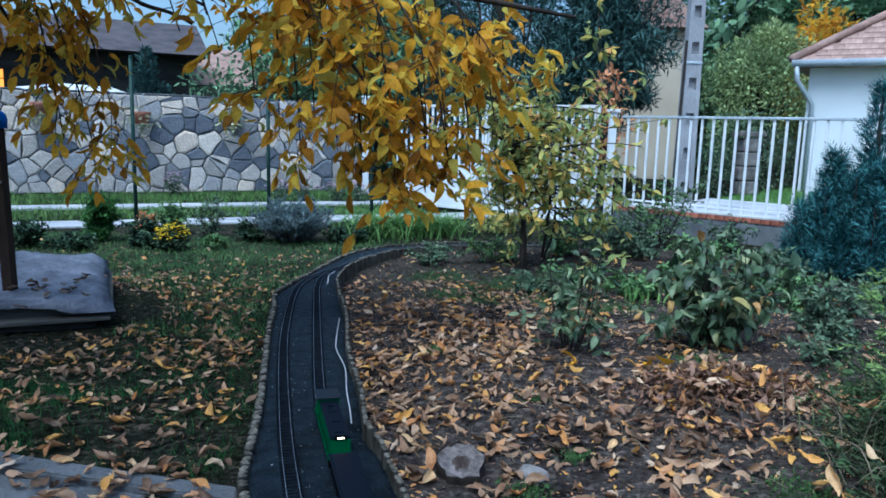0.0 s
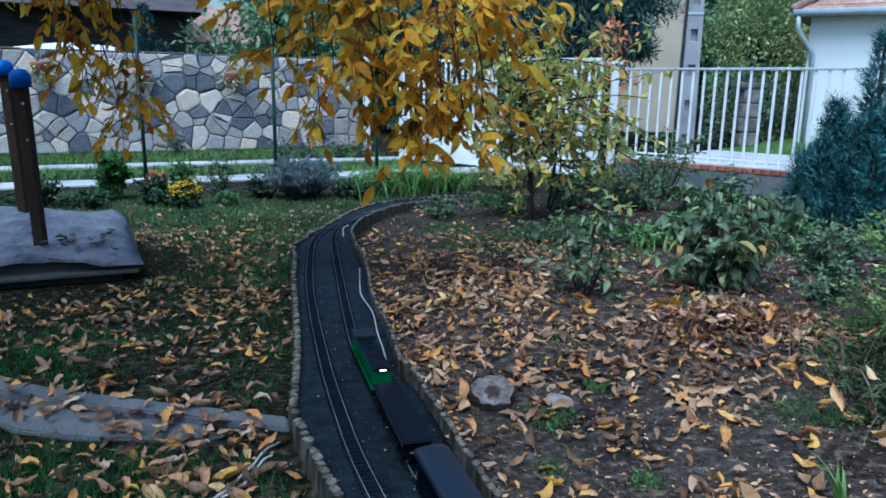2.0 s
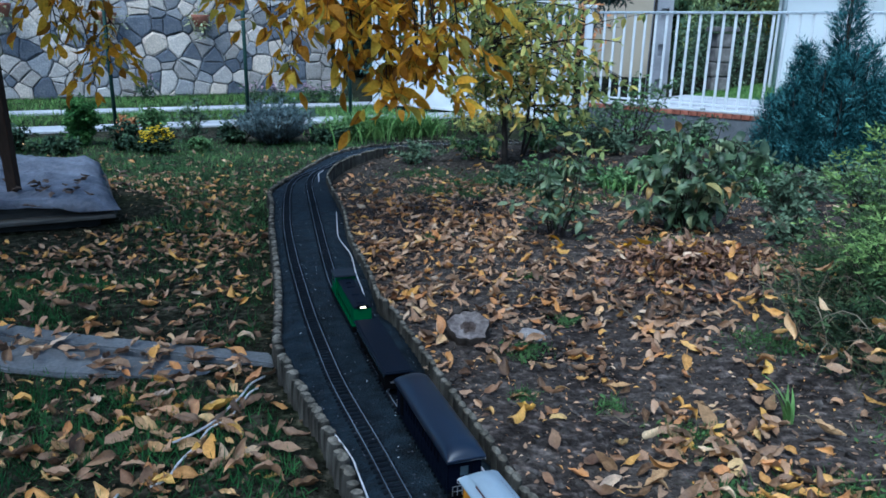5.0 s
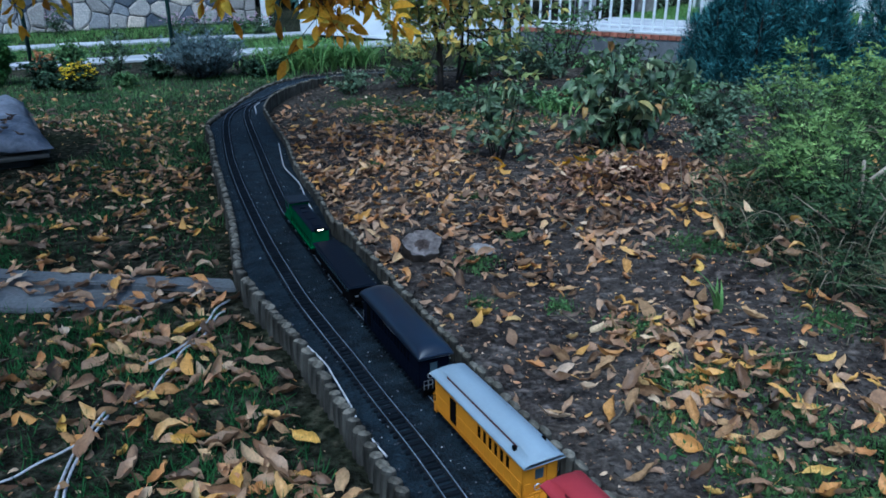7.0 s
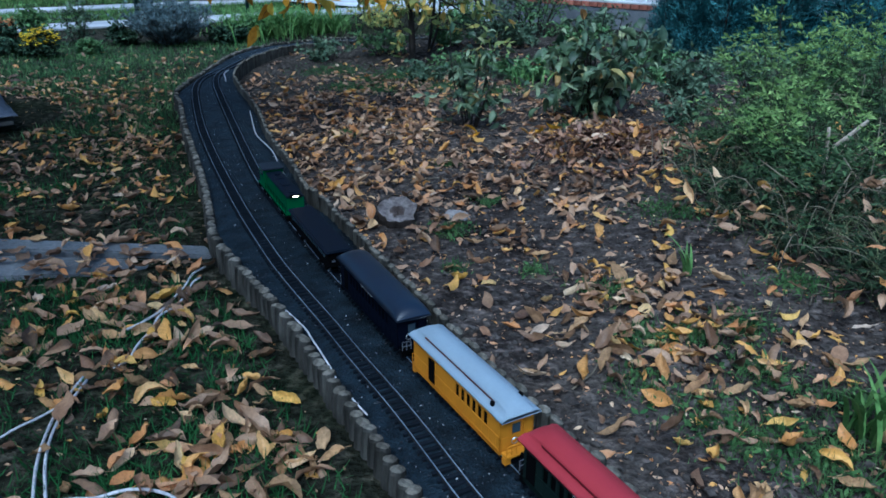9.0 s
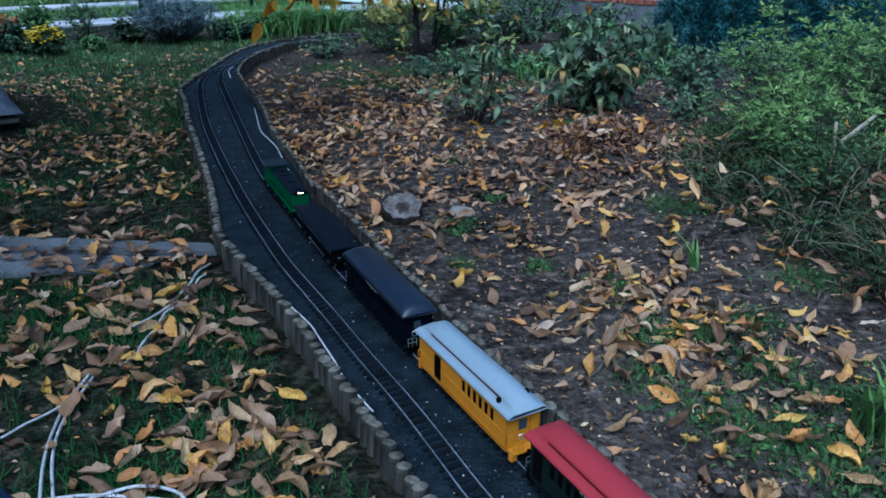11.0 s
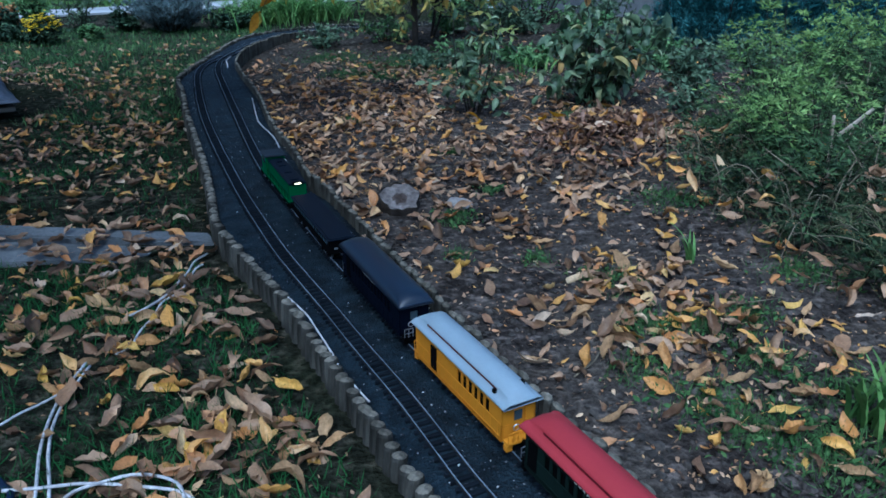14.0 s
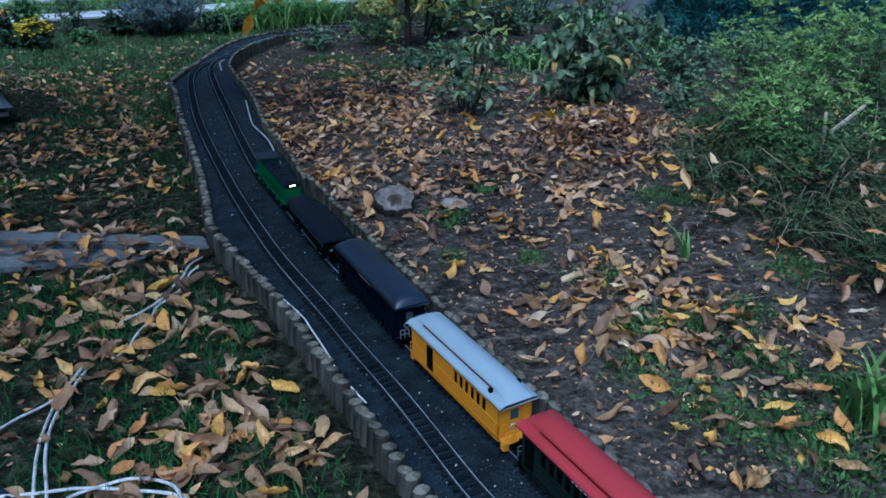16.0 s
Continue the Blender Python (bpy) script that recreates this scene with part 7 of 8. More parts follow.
def parked_car():
    car = thing("parked_car", pose(-8.1, 17.4, BACK_Z, 0, 0, 24), "white parked car behind the stone wall", "car")
    prof = [(-2.1, 0.35), (-2.15, 0.75), (-2.05, 1.15), (-1.75, 1.85), (-1.3, 2.12), (-0.4, 2.24), (0.6, 2.2), (1.15, 2.02), (1.75, 1.42), (2.2, 1.25), (2.35, 0.8), (2.3, 0.35)]
    v, f = [], []
    ys = [(-0.86, 0.93, 0.0), (-0.8, 0.985, 0.03), (0.8, 0.985, 0.03), (0.86, 0.93, 0.0)]
    for y, k, up in ys:
        for x, z in prof:
            t = 1 if z < 1.3 else 0.86
            v.append((x * k, y * t, 1.03 * z * (k if z > 1.3 else 1)))
    n = len(prof)
    for i in range(3):
        for j in range(n):
            f.append((i * n + j, i * n + (j + 1) % n, (i + 1) * n + (j + 1) % n, (i + 1) * n + j))
    f += [tuple(range(n))[::-1], tuple(range(3 * n, 4 * n))]
    part("body", Acc().add(v, f), M["car_white"], car, "glossy white body and roof", smooth=False)
    for x, w in ((-0.9, 0.9), (0.25, 1.0)):
        for s in (-1, 1):
            part("side_window", box((w, 0.02, 0.42), (x, s * 0.80, 1.83), 0.01), M["glass"], car, "dark side window")
    for x in (-1.35, 1.4):
        for s in (-1, 1):
            w = part("wheel", tube(Acc(), [(x, s * 0.75, 0.33), (x, s * 0.9, 0.33)], 0.33, 18), BLACK, car, "black tyre", smooth=False)
            part("rim", tube(Acc(), [(x, s * 0.89, 0.33), (x, s * 0.91, 0.33)], 0.2, 14), STEEL, w)


M["car_white"] = mat("car_white", (0.74, 0.76, 0.8), (0.82, 0.84, 0.87), 1, 20, 0.25, 0.0, glossy=0.5)
parked_car()


def hanging_pot(s, z, label, seed):
    p = WALL_A + wall_dir * s
    nrm = Vector((wall_dir.y, -wall_dir.x))
    p = p + nrm * 0.2
    pot = thing("hanging_pot", pose(p.x, p.y, BACK_Z + z), label, "flower pot", "hanging pots")
    rows = [(0, 0.12), (0.2, 0.185), (0.25, 0.2), (0.25, 0.17), (0.21, 0.165)]
    n = 14
    v = [(r * math.cos(k * 6.2832 / n), r * math.sin(k * 6.2832 / n), zz) for zz, r in rows for k in range(n)]
    f = [(i * n + k, i * n + (k + 1) % n, (i + 1) * n + (k + 1) % n, (i + 1) * n + k) for i in range(len(rows) - 1) for k in range(n)]
    part("pot", Acc().add(v, f + [tuple(range(n))[::-1]]), M["terracotta"], pot, "terracotta pot", smooth=True)
    a = Acc()
    for k in range(3):
        tube(a, [(0.15 * math.cos(k * 2.1), 0.15 * math.sin(k * 2.1), 0.19), (0, 0.1, 0.62)], 0.006, 4)
    tube(a, [(0, 0.1, 0.62), (0, 0.28, 0.62)], 0.01, 5)
    part("hanger", a, M["zinc"], pot, "thin wire hanger")
    rng = np.random.default_rng(seed)
    k = 160
    d = rng.normal(0, 1, (k, 3)) * (1, 1, 0.7)
    q = d * 0.14 + np.array([0, -0.05, 0.2])
    q[:, 2] -= np.abs(rng.normal(0, 0.12, k))
    part("foliage", scatter_mesh("foliage", SMALL, q, rng.uniform(0.05, 0.1, k), face_along(d - (0, 0, 0.4), rng)), M["trail_leaf"], pot, "trailing pale foliage")


hanging_pot(6.15, 1.57, "terracotta pot with trailing plants hung on the stone wall", 1)
hanging_pot(8.0, 1.45, "terracotta pot with trailing plants hung on the stone wall", 2)
hanging_pot(9.85, 1.45, "terracotta pot with trailing plants hung on the stone wall", 3)

conifer(4.5, 20.5, 9.5, 2.5, 42000, "dark_needle", "tall dark spruce with drooping boughs", 121, 0.26, name="spruce", z=BACK_Z, leaders=4, open_form=0.5, low=0.36, forms=FLAKE)
conifer(1.6, 22.0, 9.5, 3.0, 42000, "dark_needle", "tall dark spruce with drooping boughs", 122, 0.26, name="spruce", z=BACK_Z, leaders=4, open_form=0.45, forms=FLAKE)
conifer(-7.85, 20.5, 3.5, 1.0, 12000, "dark_needle", "dark bushy conifer behind the stone wall", 123, 0.16, name="spruce", z=BACK_Z, leaders=7)
leafy_tree(7.6, 18.2, 1.9, 1.3, 3000, "dark_leaf", "dark leafy hedge bush at the edge of the street lawn", 143, 0.12, 0.05, "hedge_bush", "bush")
leafy_tree(9.3, 17.6, 1.9, 1.2, 3000, "dark_leaf", "dark leafy hedge bush at the edge of the street lawn", 144, 0.12, 0.05, "hedge_bush", "bush")
leafy_tree(8.7, 20.5, 4.1, 1.9, 13000, "far_bright", "rounded green tree behind the fence", 131, 0.13, 0.30)
leafy_tree(-5.2, 24.5, 6.2, 2.6, 6500, "far_leaf", "dark leafy tree behind the stone wall", 141, 0.26, 0.12)
leafy_tree(-2.2, 24.5, 6.5, 2.8, 6500, "far_leaf", "dark leafy tree behind the stone wall", 142, 0.26, 0.12)
leafy_tree(11.0, 22.0, 5.2, 1.5, 2600, "walnut_leaf", "yellowing small tree beside the white house", 132, 0.28)
leafy_tree(12.0, 33.0, 9.5, 5.0, 5200, "far_leaf", "large dark green tree in the distance", 133, 0.7, 0.1)
leafy_tree(19.5, 34.0, 10.0, 5.0, 5200, "far_leaf", "large dark green tree in the distance", 134, 0.7, 0.1)
leafy_tree(3.1, 13.6, 2.6, 0.6, 300, "orange_leaf", "small tree with orange-pink autumn leaves", 135, 0.16, 0.3)
leafy_tree(-1.5, 27.0, 6.0, 3.0, 2600, "far_leaf", "green tree behind the wall", 137, 0.6, 0.1)
leafy_tree(8.4, 14.3, 1.3, 0.45, 500, "feather_leaf", "small yellow-green shrub beyond the fence", 138, 0.1, 0.05, "garden_shrub", "bush")
leafy_tree(26.0, 30.0, 9.0, 5.0, 2600, "far_leaf", "large dark green tree in the distance", 139, 0.8, 0.1)


def stone_pillar():
    x, y = 6.15, 14.8
    p = thing("stone_pillar", pose(x, y, 0.17), "rough grey-brown stone pillar with a flat capstone", "pillar")
    rng = np.random.default_rng(7)
    for k in range(4):
        part("block", box((0.38 + rng.uniform(-.05, .05), 0.38, 0.27), (rng.uniform(-.02, .02), 0, 0.15 + 0.28 * k), 0.03), M["pillar"], p)
    part("cap", box((0.5, 0.46, 0.1), (0, 0, 1.2), 0.02), M["pillar"], p, "flat capstone")


M["pillar"] = mat("pillar", (0.06, 0.055, 0.055), (0.20, 0.185, 0.175), 5, 30, 0.95, 0.5, vary="object")
stone_pillar()
STREET_Z = 0.185


def beyond(along, out):
    """A place in the plan, measured along the fence and outwards from it."""
    d = (FENCE_B - FENCE_A).normalized()
    return FENCE_A.x + along * d.x - out * d.y, FENCE_A.y + along * d.y + out * d.x


fence_turn = math.degrees(math.atan2(FENCE_B.y - FENCE_A.y, FENCE_B.x - FENCE_A.x))
solo("street_path", box((9.0, 2.6, 0.6), (0, 0, -0.3), 0.01), M["drive_concrete"], "pale paved strip along the street side of the fence", "pavement", kind="structure", m=pose(*beyond(4.9, 1.5), STREET_Z, 0, 0, fence_turn))
solo("lawn_street", box((16.0, 14.0, 0.6), (0, 0, -0.3), 0.01), M["street_turf"], "green lawn beyond the fence", "lawn", kind="structure", m=pose(*beyond(8.4, 9.81), STREET_Z - 0.012, 0, 0, fence_turn))


# unseen wall added behind the garden to block sky light from that side
solo("wall_house", box((18, 0.4, 3.2), (0, -8.0, 1.4), 0.02), M["beige_wall"], "plain unseen wall added behind the garden to shape the light", "wall", kind="structure")

# ---- grass, weeds and fallen leaves ----


def lawn():
    rng = np.random.default_rng(201)
    n = 112000
    x, y = np.r_[rng.uniform(-5.5, 0.1, 95000), rng.uniform(-5.5, 1.2, 17000)], np.r_[1.0 + 9.0 * rng.random(95000) ** 1.25, rng.uniform(-3.0, 1.0, 17000)]
    d, side = near_line(x, y, bed_mid)
    e, _ = near_line(x, y, left_edge)
    tuft = np.array([noise.noise((a * 1.1, b * 1.1, 7)) + 0.5 * noise.noise((a * 3.5, b * 3.5, 2)) for a, b in zip(x, y)])
    kerb = (np.abs(y - (2.60 - 0.255 * (x + 0.6))) < 0.19) & (x < -0.55)
    ok = (side < 0) & (e > np.where(y < 3.5, 0.09, 0.05)) & (tuft > rng.uniform(-0.8, 0.3, n)) & ~kerb & (np.hypot(x + 3.0, y - 5.6) > 1.15)
    x, y = x[ok], y[ok]
    # thicker tufts on the near lawn
    q = rng.normal(0, 0.035, (30000, 2)) + np.c_[rng.uniform(-2.2, 0.0, 1500), 0.95 + 3.0 * rng.random(1500)][rng.integers(0, 1500, 30000)]
    d, side = near_line(q[:, 0], q[:, 1], bed_mid)
    e, _ = near_line(q[:, 0], q[:, 1], left_edge)
    kerb = (np.abs(q[:, 1] - (2.60 - 0.255 * (q[:, 0] + 0.6))) < 0.19) & (q[:, 0] < -0.55)
    patch = np.array([noise.noise((a * 1.3, b * 1.3, 17)) for a, b in q])
    q = q[(side < 0) & (e > 0.11) & ~kerb & (patch > -0.05)]
    x, y = np.r_[x, q[:, 0]], np.r_[y, q[:, 1]]
    z = ground(x, y)
    k = len(x)
    me = scatter_mesh("lawn_grass", BLADE, np.c_[x, y, z - 0.004], rng.uniform(0.025, 0.06, k), turn_matrices(rng.random(k) * 6.283, rng.uniform(0.1, 1.1, k), rng.normal(0, 0.3, k)), wide=np.full(k, 1.5))
    m = 26000
    x, y = rng.uniform(-5.5, -0.6, m), 5.0 + 4.9 * rng.random(m)
    d, side = near_line(x, y, bed_mid)
    e, _ = near_line(x, y, left_edge)
    tuft = np.array([noise.noise((a * 0.9, b * 0.9, 7)) for a, b in zip(x, y)])
    ok = (side < 0) & (e > 0.04) & (tuft > rng.uniform(-0.7, 0.2, m)) & (np.hypot(x + 3.2, y - 5.6) > 1.2)
    x, y = x[ok], y[ok]
    k = len(x)
    far = scatter_mesh("far_lawn_grass", BLADE, np.c_[x, y, ground(x, y) - 0.004], rng.uniform(0.04, 0.075, k), turn_matrices(rng.random(k) * 6.283, rng.uniform(0.3, 1.2, k), rng.normal(0, 0.3, k)), wide=np.full(k, 2.2))
    solo("lawn_grass", far, M["grass_far"], "thin short lawn grass towards the flower border", "grass", kind="stuff")
    solo("lawn_grass", me, M["grass"], "thin short lawn grass", "grass", kind="stuff")
    n = 26000
    s, w = rng.uniform(-1, 12.5, n), rng.uniform(-5.2, -0.35, n)
    nrm = np.array([-wall_dir.y, wall_dir.x])
    p = np.array([WALL_A.x, WALL_A.y]) + s[:, None] * np.array([wall_dir.x, wall_dir.y]) + w[:, None] * nrm
    free = np.ones(n, bool)
    for a, b, hw in (((-9.6, 11.35), (1.2, 16.2), 0.36), ((-9.4, 8.85), (1.6, 13.8), 0.38)):
        u = np.array(b) - np.array(a)
        u /= np.linalg.norm(u)
        free &= np.abs((p - a) @ np.array([-u[1], u[0]])) > hw
    p = p[free]
    k = len(p)
    me = scatter_mesh("verge_grass", BLADE, np.c_[p, np.full(k, BACK_Z)], rng.uniform(0.05, 0.11, k), turn_matrices(rng.random(k) * 6.283, rng.uniform(0.5, 1.4, k), rng.normal(0, 0.3, k)), wide=np.full(k, 2.2))
    n = 16000
    u, w = rng.uniform(0.5, 8.0, n), rng.uniform(2.9, 7.5, n)
    fd = (FENCE_B - FENCE_A).normalized()
    q = np.c_[FENCE_A.x + u * fd.x - w * fd.y, FENCE_A.y + u * fd.y + w * fd.x]
    me2 = scatter_mesh("street_grass", BLADE, np.c_[q, np.full(n, STREET_Z - 0.012)], rng.uniform(0.05, 0.10, n), turn_matrices(rng.random(n) * 6.283, rng.uniform(0.5, 1.4, n), rng.normal(0, 0.3, n)), wide=np.full(n, 2.4))
    solo("street_grass", me2, M["lily_leaf"], "green grass beyond the fence", "grass", kind="stuff")
    solo("verge_grass", me, M["lily_leaf"], "bright green grass between the driveway strips", "grass", kind="stuff")


lawn()


def weeds():
    rng = np.random.default_rng(211)
    spots = [(0.42, 2.62, 0.09), (0.82, 1.86, 0.10), (0.78, 1.50, 0.09), (1.0, 1.25, 0.1), (0.86, 1.02, 0.12), (1.15, 1.05, 0.14), (1.3, 0.9, 0.15), (0.1, 4.7, 0.1), (1.25, 5.9, 0.2), (1.55, 6.0, 0.2), (0.55, 7.0, 0.25), (0.1, 7.6, 0.3),
             (0.6, 3.7, 0.06), (0.66, 2.95, 0.06), (1.6, 4.25, 0.15), (1.38, 2.55, 0.15), (1.45, 1.75, 0.12), (0.35, 2.2, 0.04), (0.63, 2.1, 0.05), (0.75, 1.12, 0.1), (0.66, 1.28, 0.07), (0.92, 0.92, 0.12), (1.02, 0.8, 0.15), (0.92, 1.45, 0.08), (1.1, 1.5, 0.1), (0.5, 6.4, 0.2), (1.1, 6.4, 0.25), (0.2, 6.6, 0.2), (0.9, 7.4, 0.3), (1.9, 7.2, 0.3), (2.4, 6.8, 0.25)]
    P, D = [], []
    for x, y, r in spots:
        n = int(430 * (r / 0.1) ** 1.3)
        q = rng.normal(0, r * 0.6, (n, 2)) + (x, y)
        P.append(np.c_[q, ground(q[:, 0], q[:, 1]) + np.abs(rng.normal(0, 0.006, n))])
        d = rng.normal(0, 1, (n, 3))
        d[:, 2] = np.abs(d[:, 2]) * 0.8
        D.append(d)
    P, D = np.vstack(P), np.vstack(D)
    blade = rng.random(len(P)) < 0.6
    T = face_along(D * np.where(blade[:, None], (0.5, 0.5, 1.6), 1), rng)
    me = scatter_mesh("grass_blades", BLADE, P[blade], rng.uniform(0.015, 0.04, blade.sum()), T[blade], wide=np.full(blade.sum(), 1.4))
    solo("grass_blades", me, M["weed"], "fine green grass sprouting in the soil", "grass", kind="stuff")
    me = scatter_mesh("weeds", SMALL, P[~blade], rng.uniform(0.010, 0.028, (~blade).sum()), T[~blade])
    solo("weeds", me, M["weed"], "small green weeds sprouting in the soil", "weeds", kind="stuff")
    # dry stems and twigs
    a = Acc()
    for k in range(80):
        x, y = rng.uniform(0.2, 2.4), rng.uniform(1.0, 6.5)
        d, side = near_line(np.array([x]), np.array([y]), bed_mid)
        if d[0] < 0.3 or side[0] < 0:
            continue
        t, L = rng.random() * 6.283, rng.uniform(0.05, 0.22)
        p = [(x, y, gz(x, y) + 0.006), (x + L / 2 * math.cos(t), y + L / 2 * math.sin(t), gz(x, y) + 0.02), (x + L * math.cos(t + .2), y + L * math.sin(t + .2), gz(x, y) + 0.012)]
        tube(a, p, [0.003, 0.0025, 0.0015], 4)
    for x, y in ((2.15, 2.6), (2.35, 2.95), (1.9, 2.3), (2.6, 2.5), (1.75, 2.1)):
        for k in range(4):
            t = rng.random() * 6.283
            z = gz(x, y)
            tube(a, [(x, y, z + 0.05), (x + 0.1 * math.cos(t), y + 0.1 * math.sin(t), z + rng.uniform(0.15, 0.3)), (x + 0.25 * math.cos(t), y + 0.25 * math.sin(t), z + rng.uniform(0.1, 0.3))], [0.004, 0.003, 0.0015], 5)
    solo("dry_twigs", a, M["dry_stem"], "dry pale stems and twigs on the soil", "twigs", kind="stuff", smooth=True)


M["weed"] = mat("weed", (0.04, 0.09, 0.028), (0.10, 0.165, 0.055), 8, 60, 0.6, 0.2, vary="island", spread=0.45, through_light=0.2)
weeds()


def clods():
    rng = np.random.default_rng(231)
    n = 34000
    x, y = rng.uniform(-0.8, 3.2, n), 0.7 + 7.5 * rng.random(n) ** 1.5
    d, side = near_line(x, y, bed_mid)
    ok = (side > 0) & (d > 0.24)
    x, y = x[ok], y[ok]
    k = len(x)
    v = np.array([(1, 0, 0), (-1, 0, 0.1), (0.1, 1, 0), (0, -0.9, 0), (0.2, 0, 0.6), (0, 0, -0.7), (0.6, 0.6, 0.35), (-0.6, 0.5, 0.4)], float)
    f = [(0, 6, 4), (6, 2, 4), (2, 7, 4), (7, 1, 4), (1, 3, 4), (3, 0, 4), (0, 2, 6), (2, 1, 7), (1, 5, 3), (3, 5, 0), (0, 5, 2), (2, 5, 1)]
    size = 0.0015 + 0.02 * rng.random(k) ** 6
    me = scatter_mesh("soil_crumbs", [(v, f)], np.c_[x, y, ground(x, y)], size, turn_matrices(rng.random(k) * 6.283, rng.normal(0, .4, k), rng.normal(0, .4, k)))
    me.polygons.foreach_set("use_smooth", np.zeros(len(me.polygons), bool))
    solo("soil_crumbs", me, M["clod"], "crumbs and small stones of dark soil", "soil", kind="stuff")


M["clod"] = mat("clod", (0.022, 0.019, 0.017), (0.088, 0.076, 0.068), 30, 120, 0.95, 0.4, vary="island", spread=0.4)
clods()


def litter():
    rng = np.random.default_rng(221)
    leaves = thing("fallen_leaves", pose(0, 0, 0), "brown, tan and yellow walnut leaves fallen on lawn and soil", "fallen leaves", kind="stuff")
    n = 42000
    x, y = rng.uniform(-5.0, 3.6, n), np.r_[0.8 + 8.4 * rng.random(34000) ** 1.5, rng.uniform(-3.2, 0.8, 8000)]
    d, side = near_line(x, y, bed_mid)
    # how thick they lie
    w = np.where(side > 0, 0.13, 0.26)
    w = np.where((side < 0) & (y < 2.6), 0.58, w)

    def patch(cx, cy, rx, ry, k):
        return k * np.exp(-((x - cx) / rx) ** 2 - ((y - cy) / ry) ** 2)
    w = w + np.where(side > 0, patch(0.15, 4.3, 0.8, 1.5, 1.0) + patch(0.35, 5.6, 1.0, 1.2, 0.8) + patch(1.3, 3.4, 0.4, 0.45, 1.2) + patch(0.75, 1.75, 0.28, 0.3, 0.55) + patch(0.95, 1.25, 0.4, 0.25, 0.5) + patch(0.45, 3.2, 0.4, 0.5, 0.3) + patch(0.5, 2.4, 0.5, 0.3, 0.1), 0)
    w = w + np.where(side < 0, patch(-0.75, 2.55, 0.3, 0.25, 0.5) + patch(-1.3, 4.4, 0.8, 0.8, 0.25) + patch(-0.95, 2.60, 0.35, 0.09, 1.1) + patch(-1.5, 2.75, 0.5, 0.08, 0.9), 0)
    w *= 0.35 + 1.5 * np.clip(np.array([noise.noise((a * 1.6, b * 1.6, 11)) + 0.6 * noise.noise((a * 5, b * 5, 4)) + 0.4 for a, b in zip(x, y)]), 0, 1)
    w *= 1 - np.where(side > 0, 0.75, 0) * np.exp(-((x - 0.98) / 0.24) ** 2 - ((y - 3.5) / 0.9) ** 2)
    w *= np.where(y > 7.4, np.where(side > 0, 0.7, 0.35), 1)
    w *= np.where((side < 0) & (x < -0.95) & (y < 2.4), 0.62, 1)
    w *= np.where((side < 0) & (y > 3.6) & (y < 8.2), 2.3, 1)
    e, _ = near_line(x, y, left_edge)
    w *= np.where((side < 0) & (e < 0.15), 0.22, 1)
    ok = (rng.random(n) < w * 0.78) & (d > 0.25) & (np.hypot(x - 0.208, y - 2.79) > 0.10) & (np.hypot(x + 3.0, y - 5.6) > 1.0)
    x, y, side = x[ok], y[ok], side[ok]
    # the raked heap and its tail
    hx, hy = rng.normal(1.46, 0.27, 900), rng.normal(3.42, 0.2, 900)
    tx = rng.uniform(0.9, 1.5, 160)
    ty = 3.3 - (1.5 - tx) * 0.7 + rng.normal(0, 0.22, 160)
    x, y, side = np.r_[x, hx, tx], np.r_[y, hy, ty], np.r_[side, np.ones(1060)]
    k = len(x)
    size = (0.045 + 0.055 * rng.random(k) ** 1.3) * np.where(side < 0, 1.1, 1.0) * np.where((side < 0) & (y > 3.5), 0.82, 1.0)
    heap = np.exp(-((x - 1.35) / 0.4) ** 2 - ((y - 3.4) / 0.35) ** 2)
    z = np.where((x < -0.6) & (x > -3.2) & (np.abs(y - (2.60 - 0.255 * (x + 0.6))) < 0.20), -0.055, ground(x, y)) + 0.008 + rng.random(k) * 0.018 + heap * rng.random(k) * 0.09
    yaw, pitch, roll = rng.random(k) * 6.283, rng.normal(0, 0.32, k) + heap * rng.normal(0, 0.6, k), rng.normal(0, 0.38, k)
    pick = rng.integers(0, len(DEAD), k)
    T = turn_matrices(yaw, pitch, roll)
    near = np.where((y > 0.8) & (y < 2.45) & (np.abs(x) < 1.5))[0][:290]
    rest = np.setdiff1d(np.arange(k), near)
    meshes = []
    for v, f in DEAD:
        me = Acc().add(v - (0, 0.5, 0), f).mesh("leaf")
        me.materials.append(M["litter_piece"])
        meshes.append(me)
    for i in near:
        m = Matrix(T[i].tolist()).to_4x4() @ Matrix.Diagonal((size[i], size[i], size[i], 1))
        m.translation = Vector((x[i], y[i], z[i]))
        part("leaf", meshes[pick[i]], None, leaves, m=m)
    old = (heap > 0.25) & (rng.random(k) < 0.85)
    for name, sel, stuff in (("leaf_litter", rest[~old[rest]], "litter"), ("raked_leaves", rest[old[rest]], "litter_old")):
        me = scatter_mesh(name, DEAD, np.c_[x, y, z][sel], size[sel] * np.where(old[sel], 0.72, 1.0), T[sel], pick[sel])
        tagged(part(name, me, M[stuff], leaves), kind="stuff")
    # crumbled scraps of leaf between the whole ones
    fx, fy = rng.uniform(-2.6, 3.0, 18000), 0.85 + 6.5 * rng.random(18000) ** 1.5
    d, sd = near_line(fx, fy, bed_mid)
    keep = (d > 0.25) & ((sd > 0) | (rng.random(18000) < 0.3)) & (np.hypot(fx - 0.208, fy - 2.79) > 0.1)
    fx, fy = fx[keep], fy[keep]
    c = len(fx)
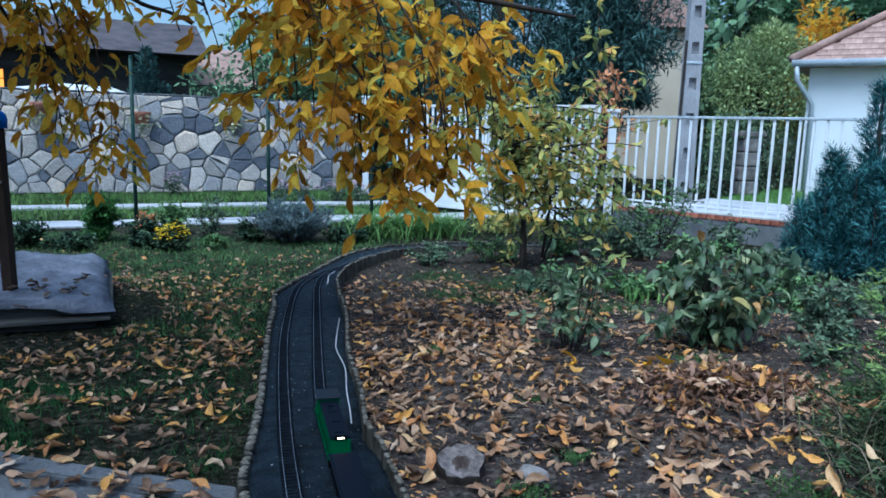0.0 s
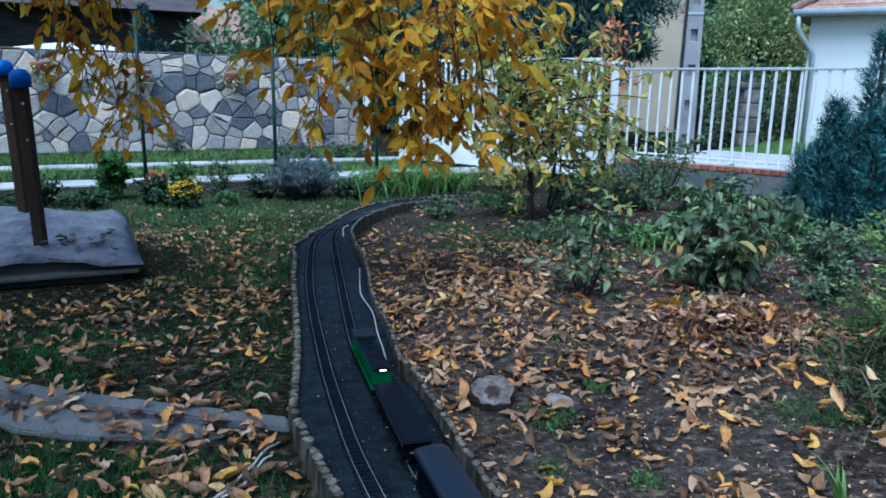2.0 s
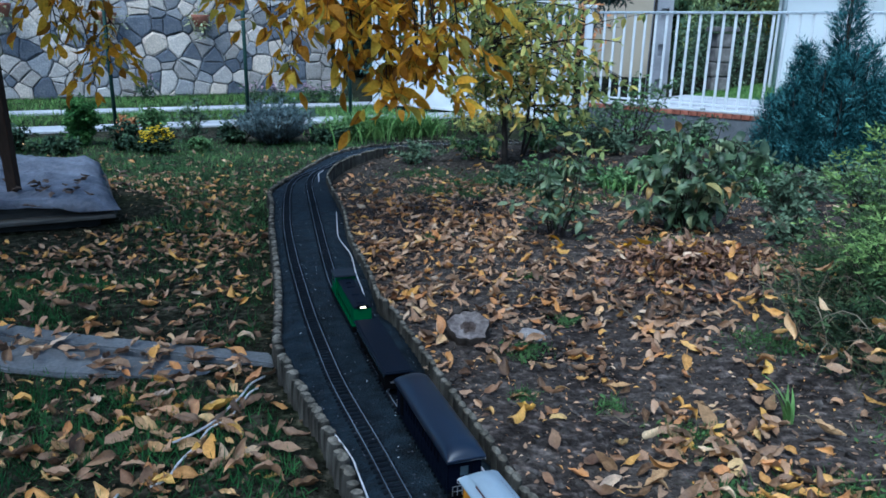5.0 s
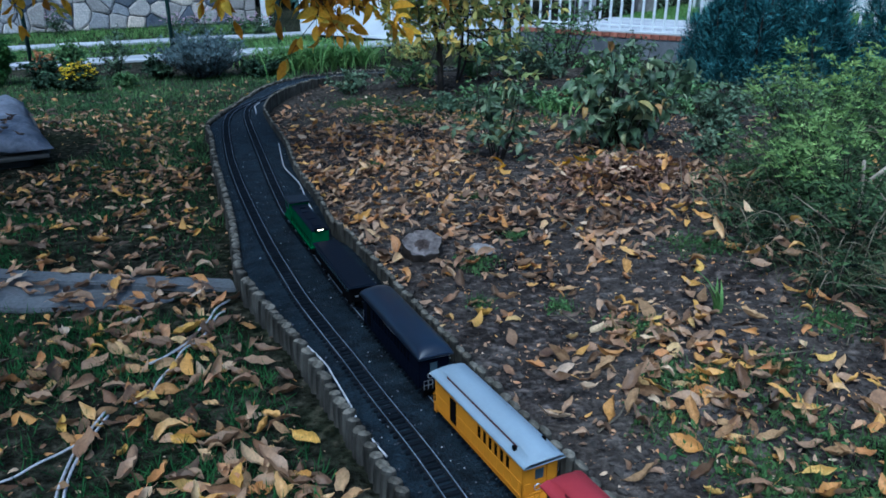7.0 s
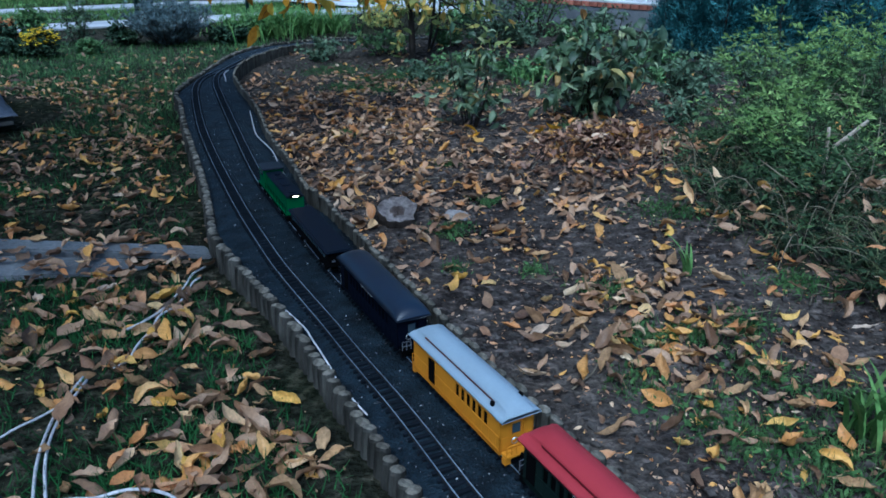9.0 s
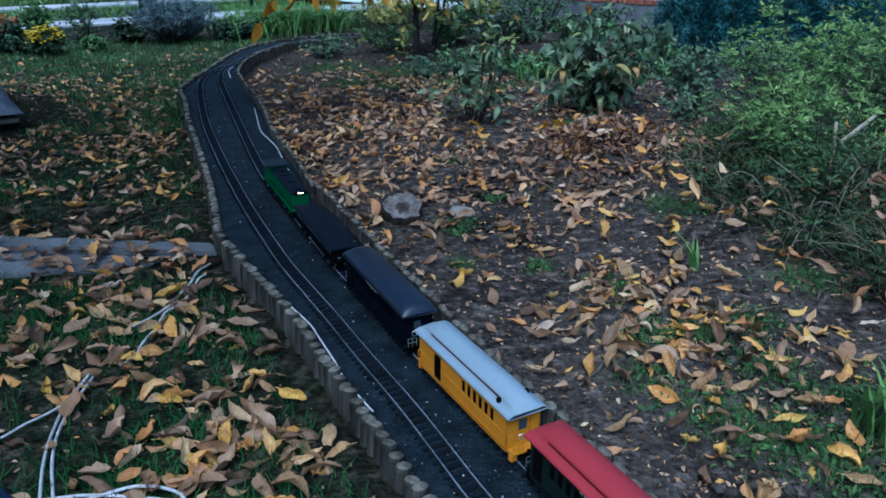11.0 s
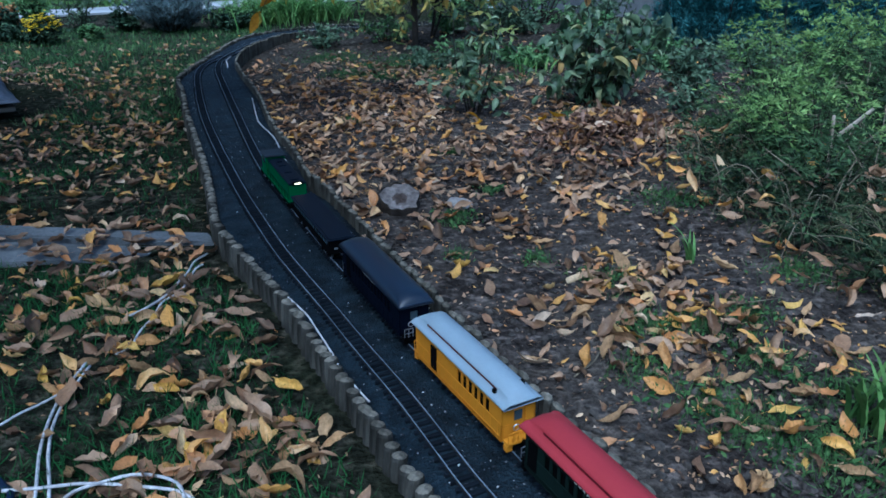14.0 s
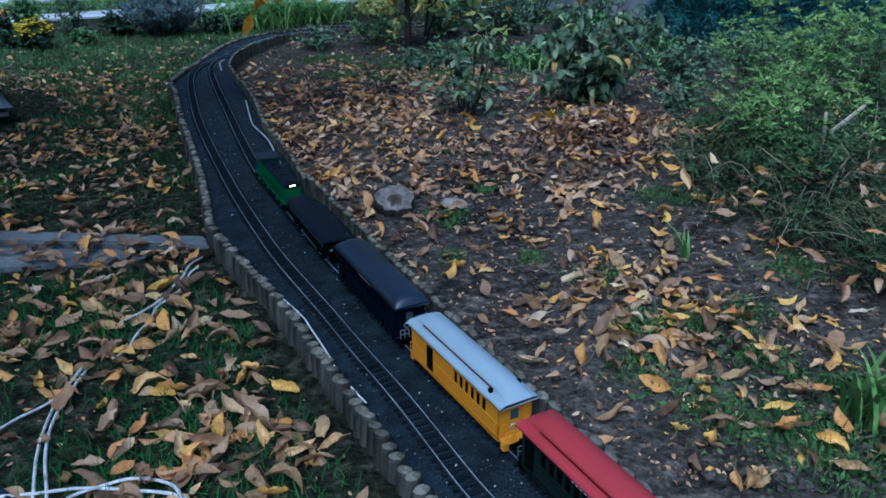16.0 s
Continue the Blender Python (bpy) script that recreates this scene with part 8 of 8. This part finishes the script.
    me = scatter_mesh("leaf_scraps", LEAF[:2], np.c_[fx, fy, ground(fx, fy) + 0.004], 0.008 + 0.022 * rng.random(c) ** 2, turn_matrices(rng.random(c) * 6.283, rng.normal(0, .3, c), rng.normal(0, .4, c)))
    tagged(part("leaf_scraps", me, M["litter"], leaves, "small brown scraps of leaf"), kind="stuff")
    # leaves caught in the tangled weeds
    qx, qy = rng.uniform(1.3, 2.6, 150), rng.uniform(1.2, 3.0, 150)
    me = scatter_mesh("caught_leaves", DEAD, np.c_[qx, qy, ground(qx, qy) + rng.uniform(0.04, 0.22, 150)], rng.uniform(0.05, 0.10, 150), turn_matrices(rng.random(150) * 6.283, rng.normal(0, .4, 150), rng.normal(0, .5, 150)))
    tagged(part("caught_leaves", me, M["litter"], leaves, "brown leaves caught in the weeds"), kind="stuff")
    # golden leaves caught in the soil plants
    q = np.array([(1.45, 3.97), (1.50, 3.95), (1.42, 4.12), (1.40, 3.42), (0.87, 4.2), (0.90, 4.22), (1.25, 4.12)])
    kk = len(q)
    me = scatter_mesh("golden_leaves", LEAF, np.c_[q, ground(q[:, 0], q[:, 1]) + 0.03], np.full(kk, 0.115), turn_matrices(rng.random(kk) * 6.283, rng.uniform(0.15, 0.65, kk), rng.normal(0, .5, kk)))
    solo("golden_leaves", me, M["golden"], "fresh golden yellow leaves standing in the soil", "fallen leaves", kind="stuff")
    # dead leaves on the tarpaulin
    q = np.c_[rng.normal(-2.55, 0.28, 26), rng.normal(5.5, 0.22, 26)]
    zz = gz(-2.4, 5.0) + 0.225
    me = scatter_mesh("tarpaulin_leaves", DEAD, np.c_[q, np.full(26, zz) + rng.random(26) * 0.03], rng.uniform(0.07, 0.12, 26), turn_matrices(rng.random(26) * 6.283, rng.normal(0, .1, 26), rng.normal(0, .15, 26)))
    solo("tarpaulin_leaves", me, M["litter_dark"], "dead brown leaves lying on the tarpaulin", "fallen leaves", kind="stuff")


M["golden"] = mat("golden", (0.55, 0.27, 0.01), (0.72, 0.39, 0.025), 10, 60, 0.6, 0.2, vary="island", through_light=0.2)
M["litter_dark"] = mat("litter_dark", (0.06, 0.045, 0.04), (0.2, 0.14, 0.1), 20, 90, 0.8, 0.2, vary="island")
litter()
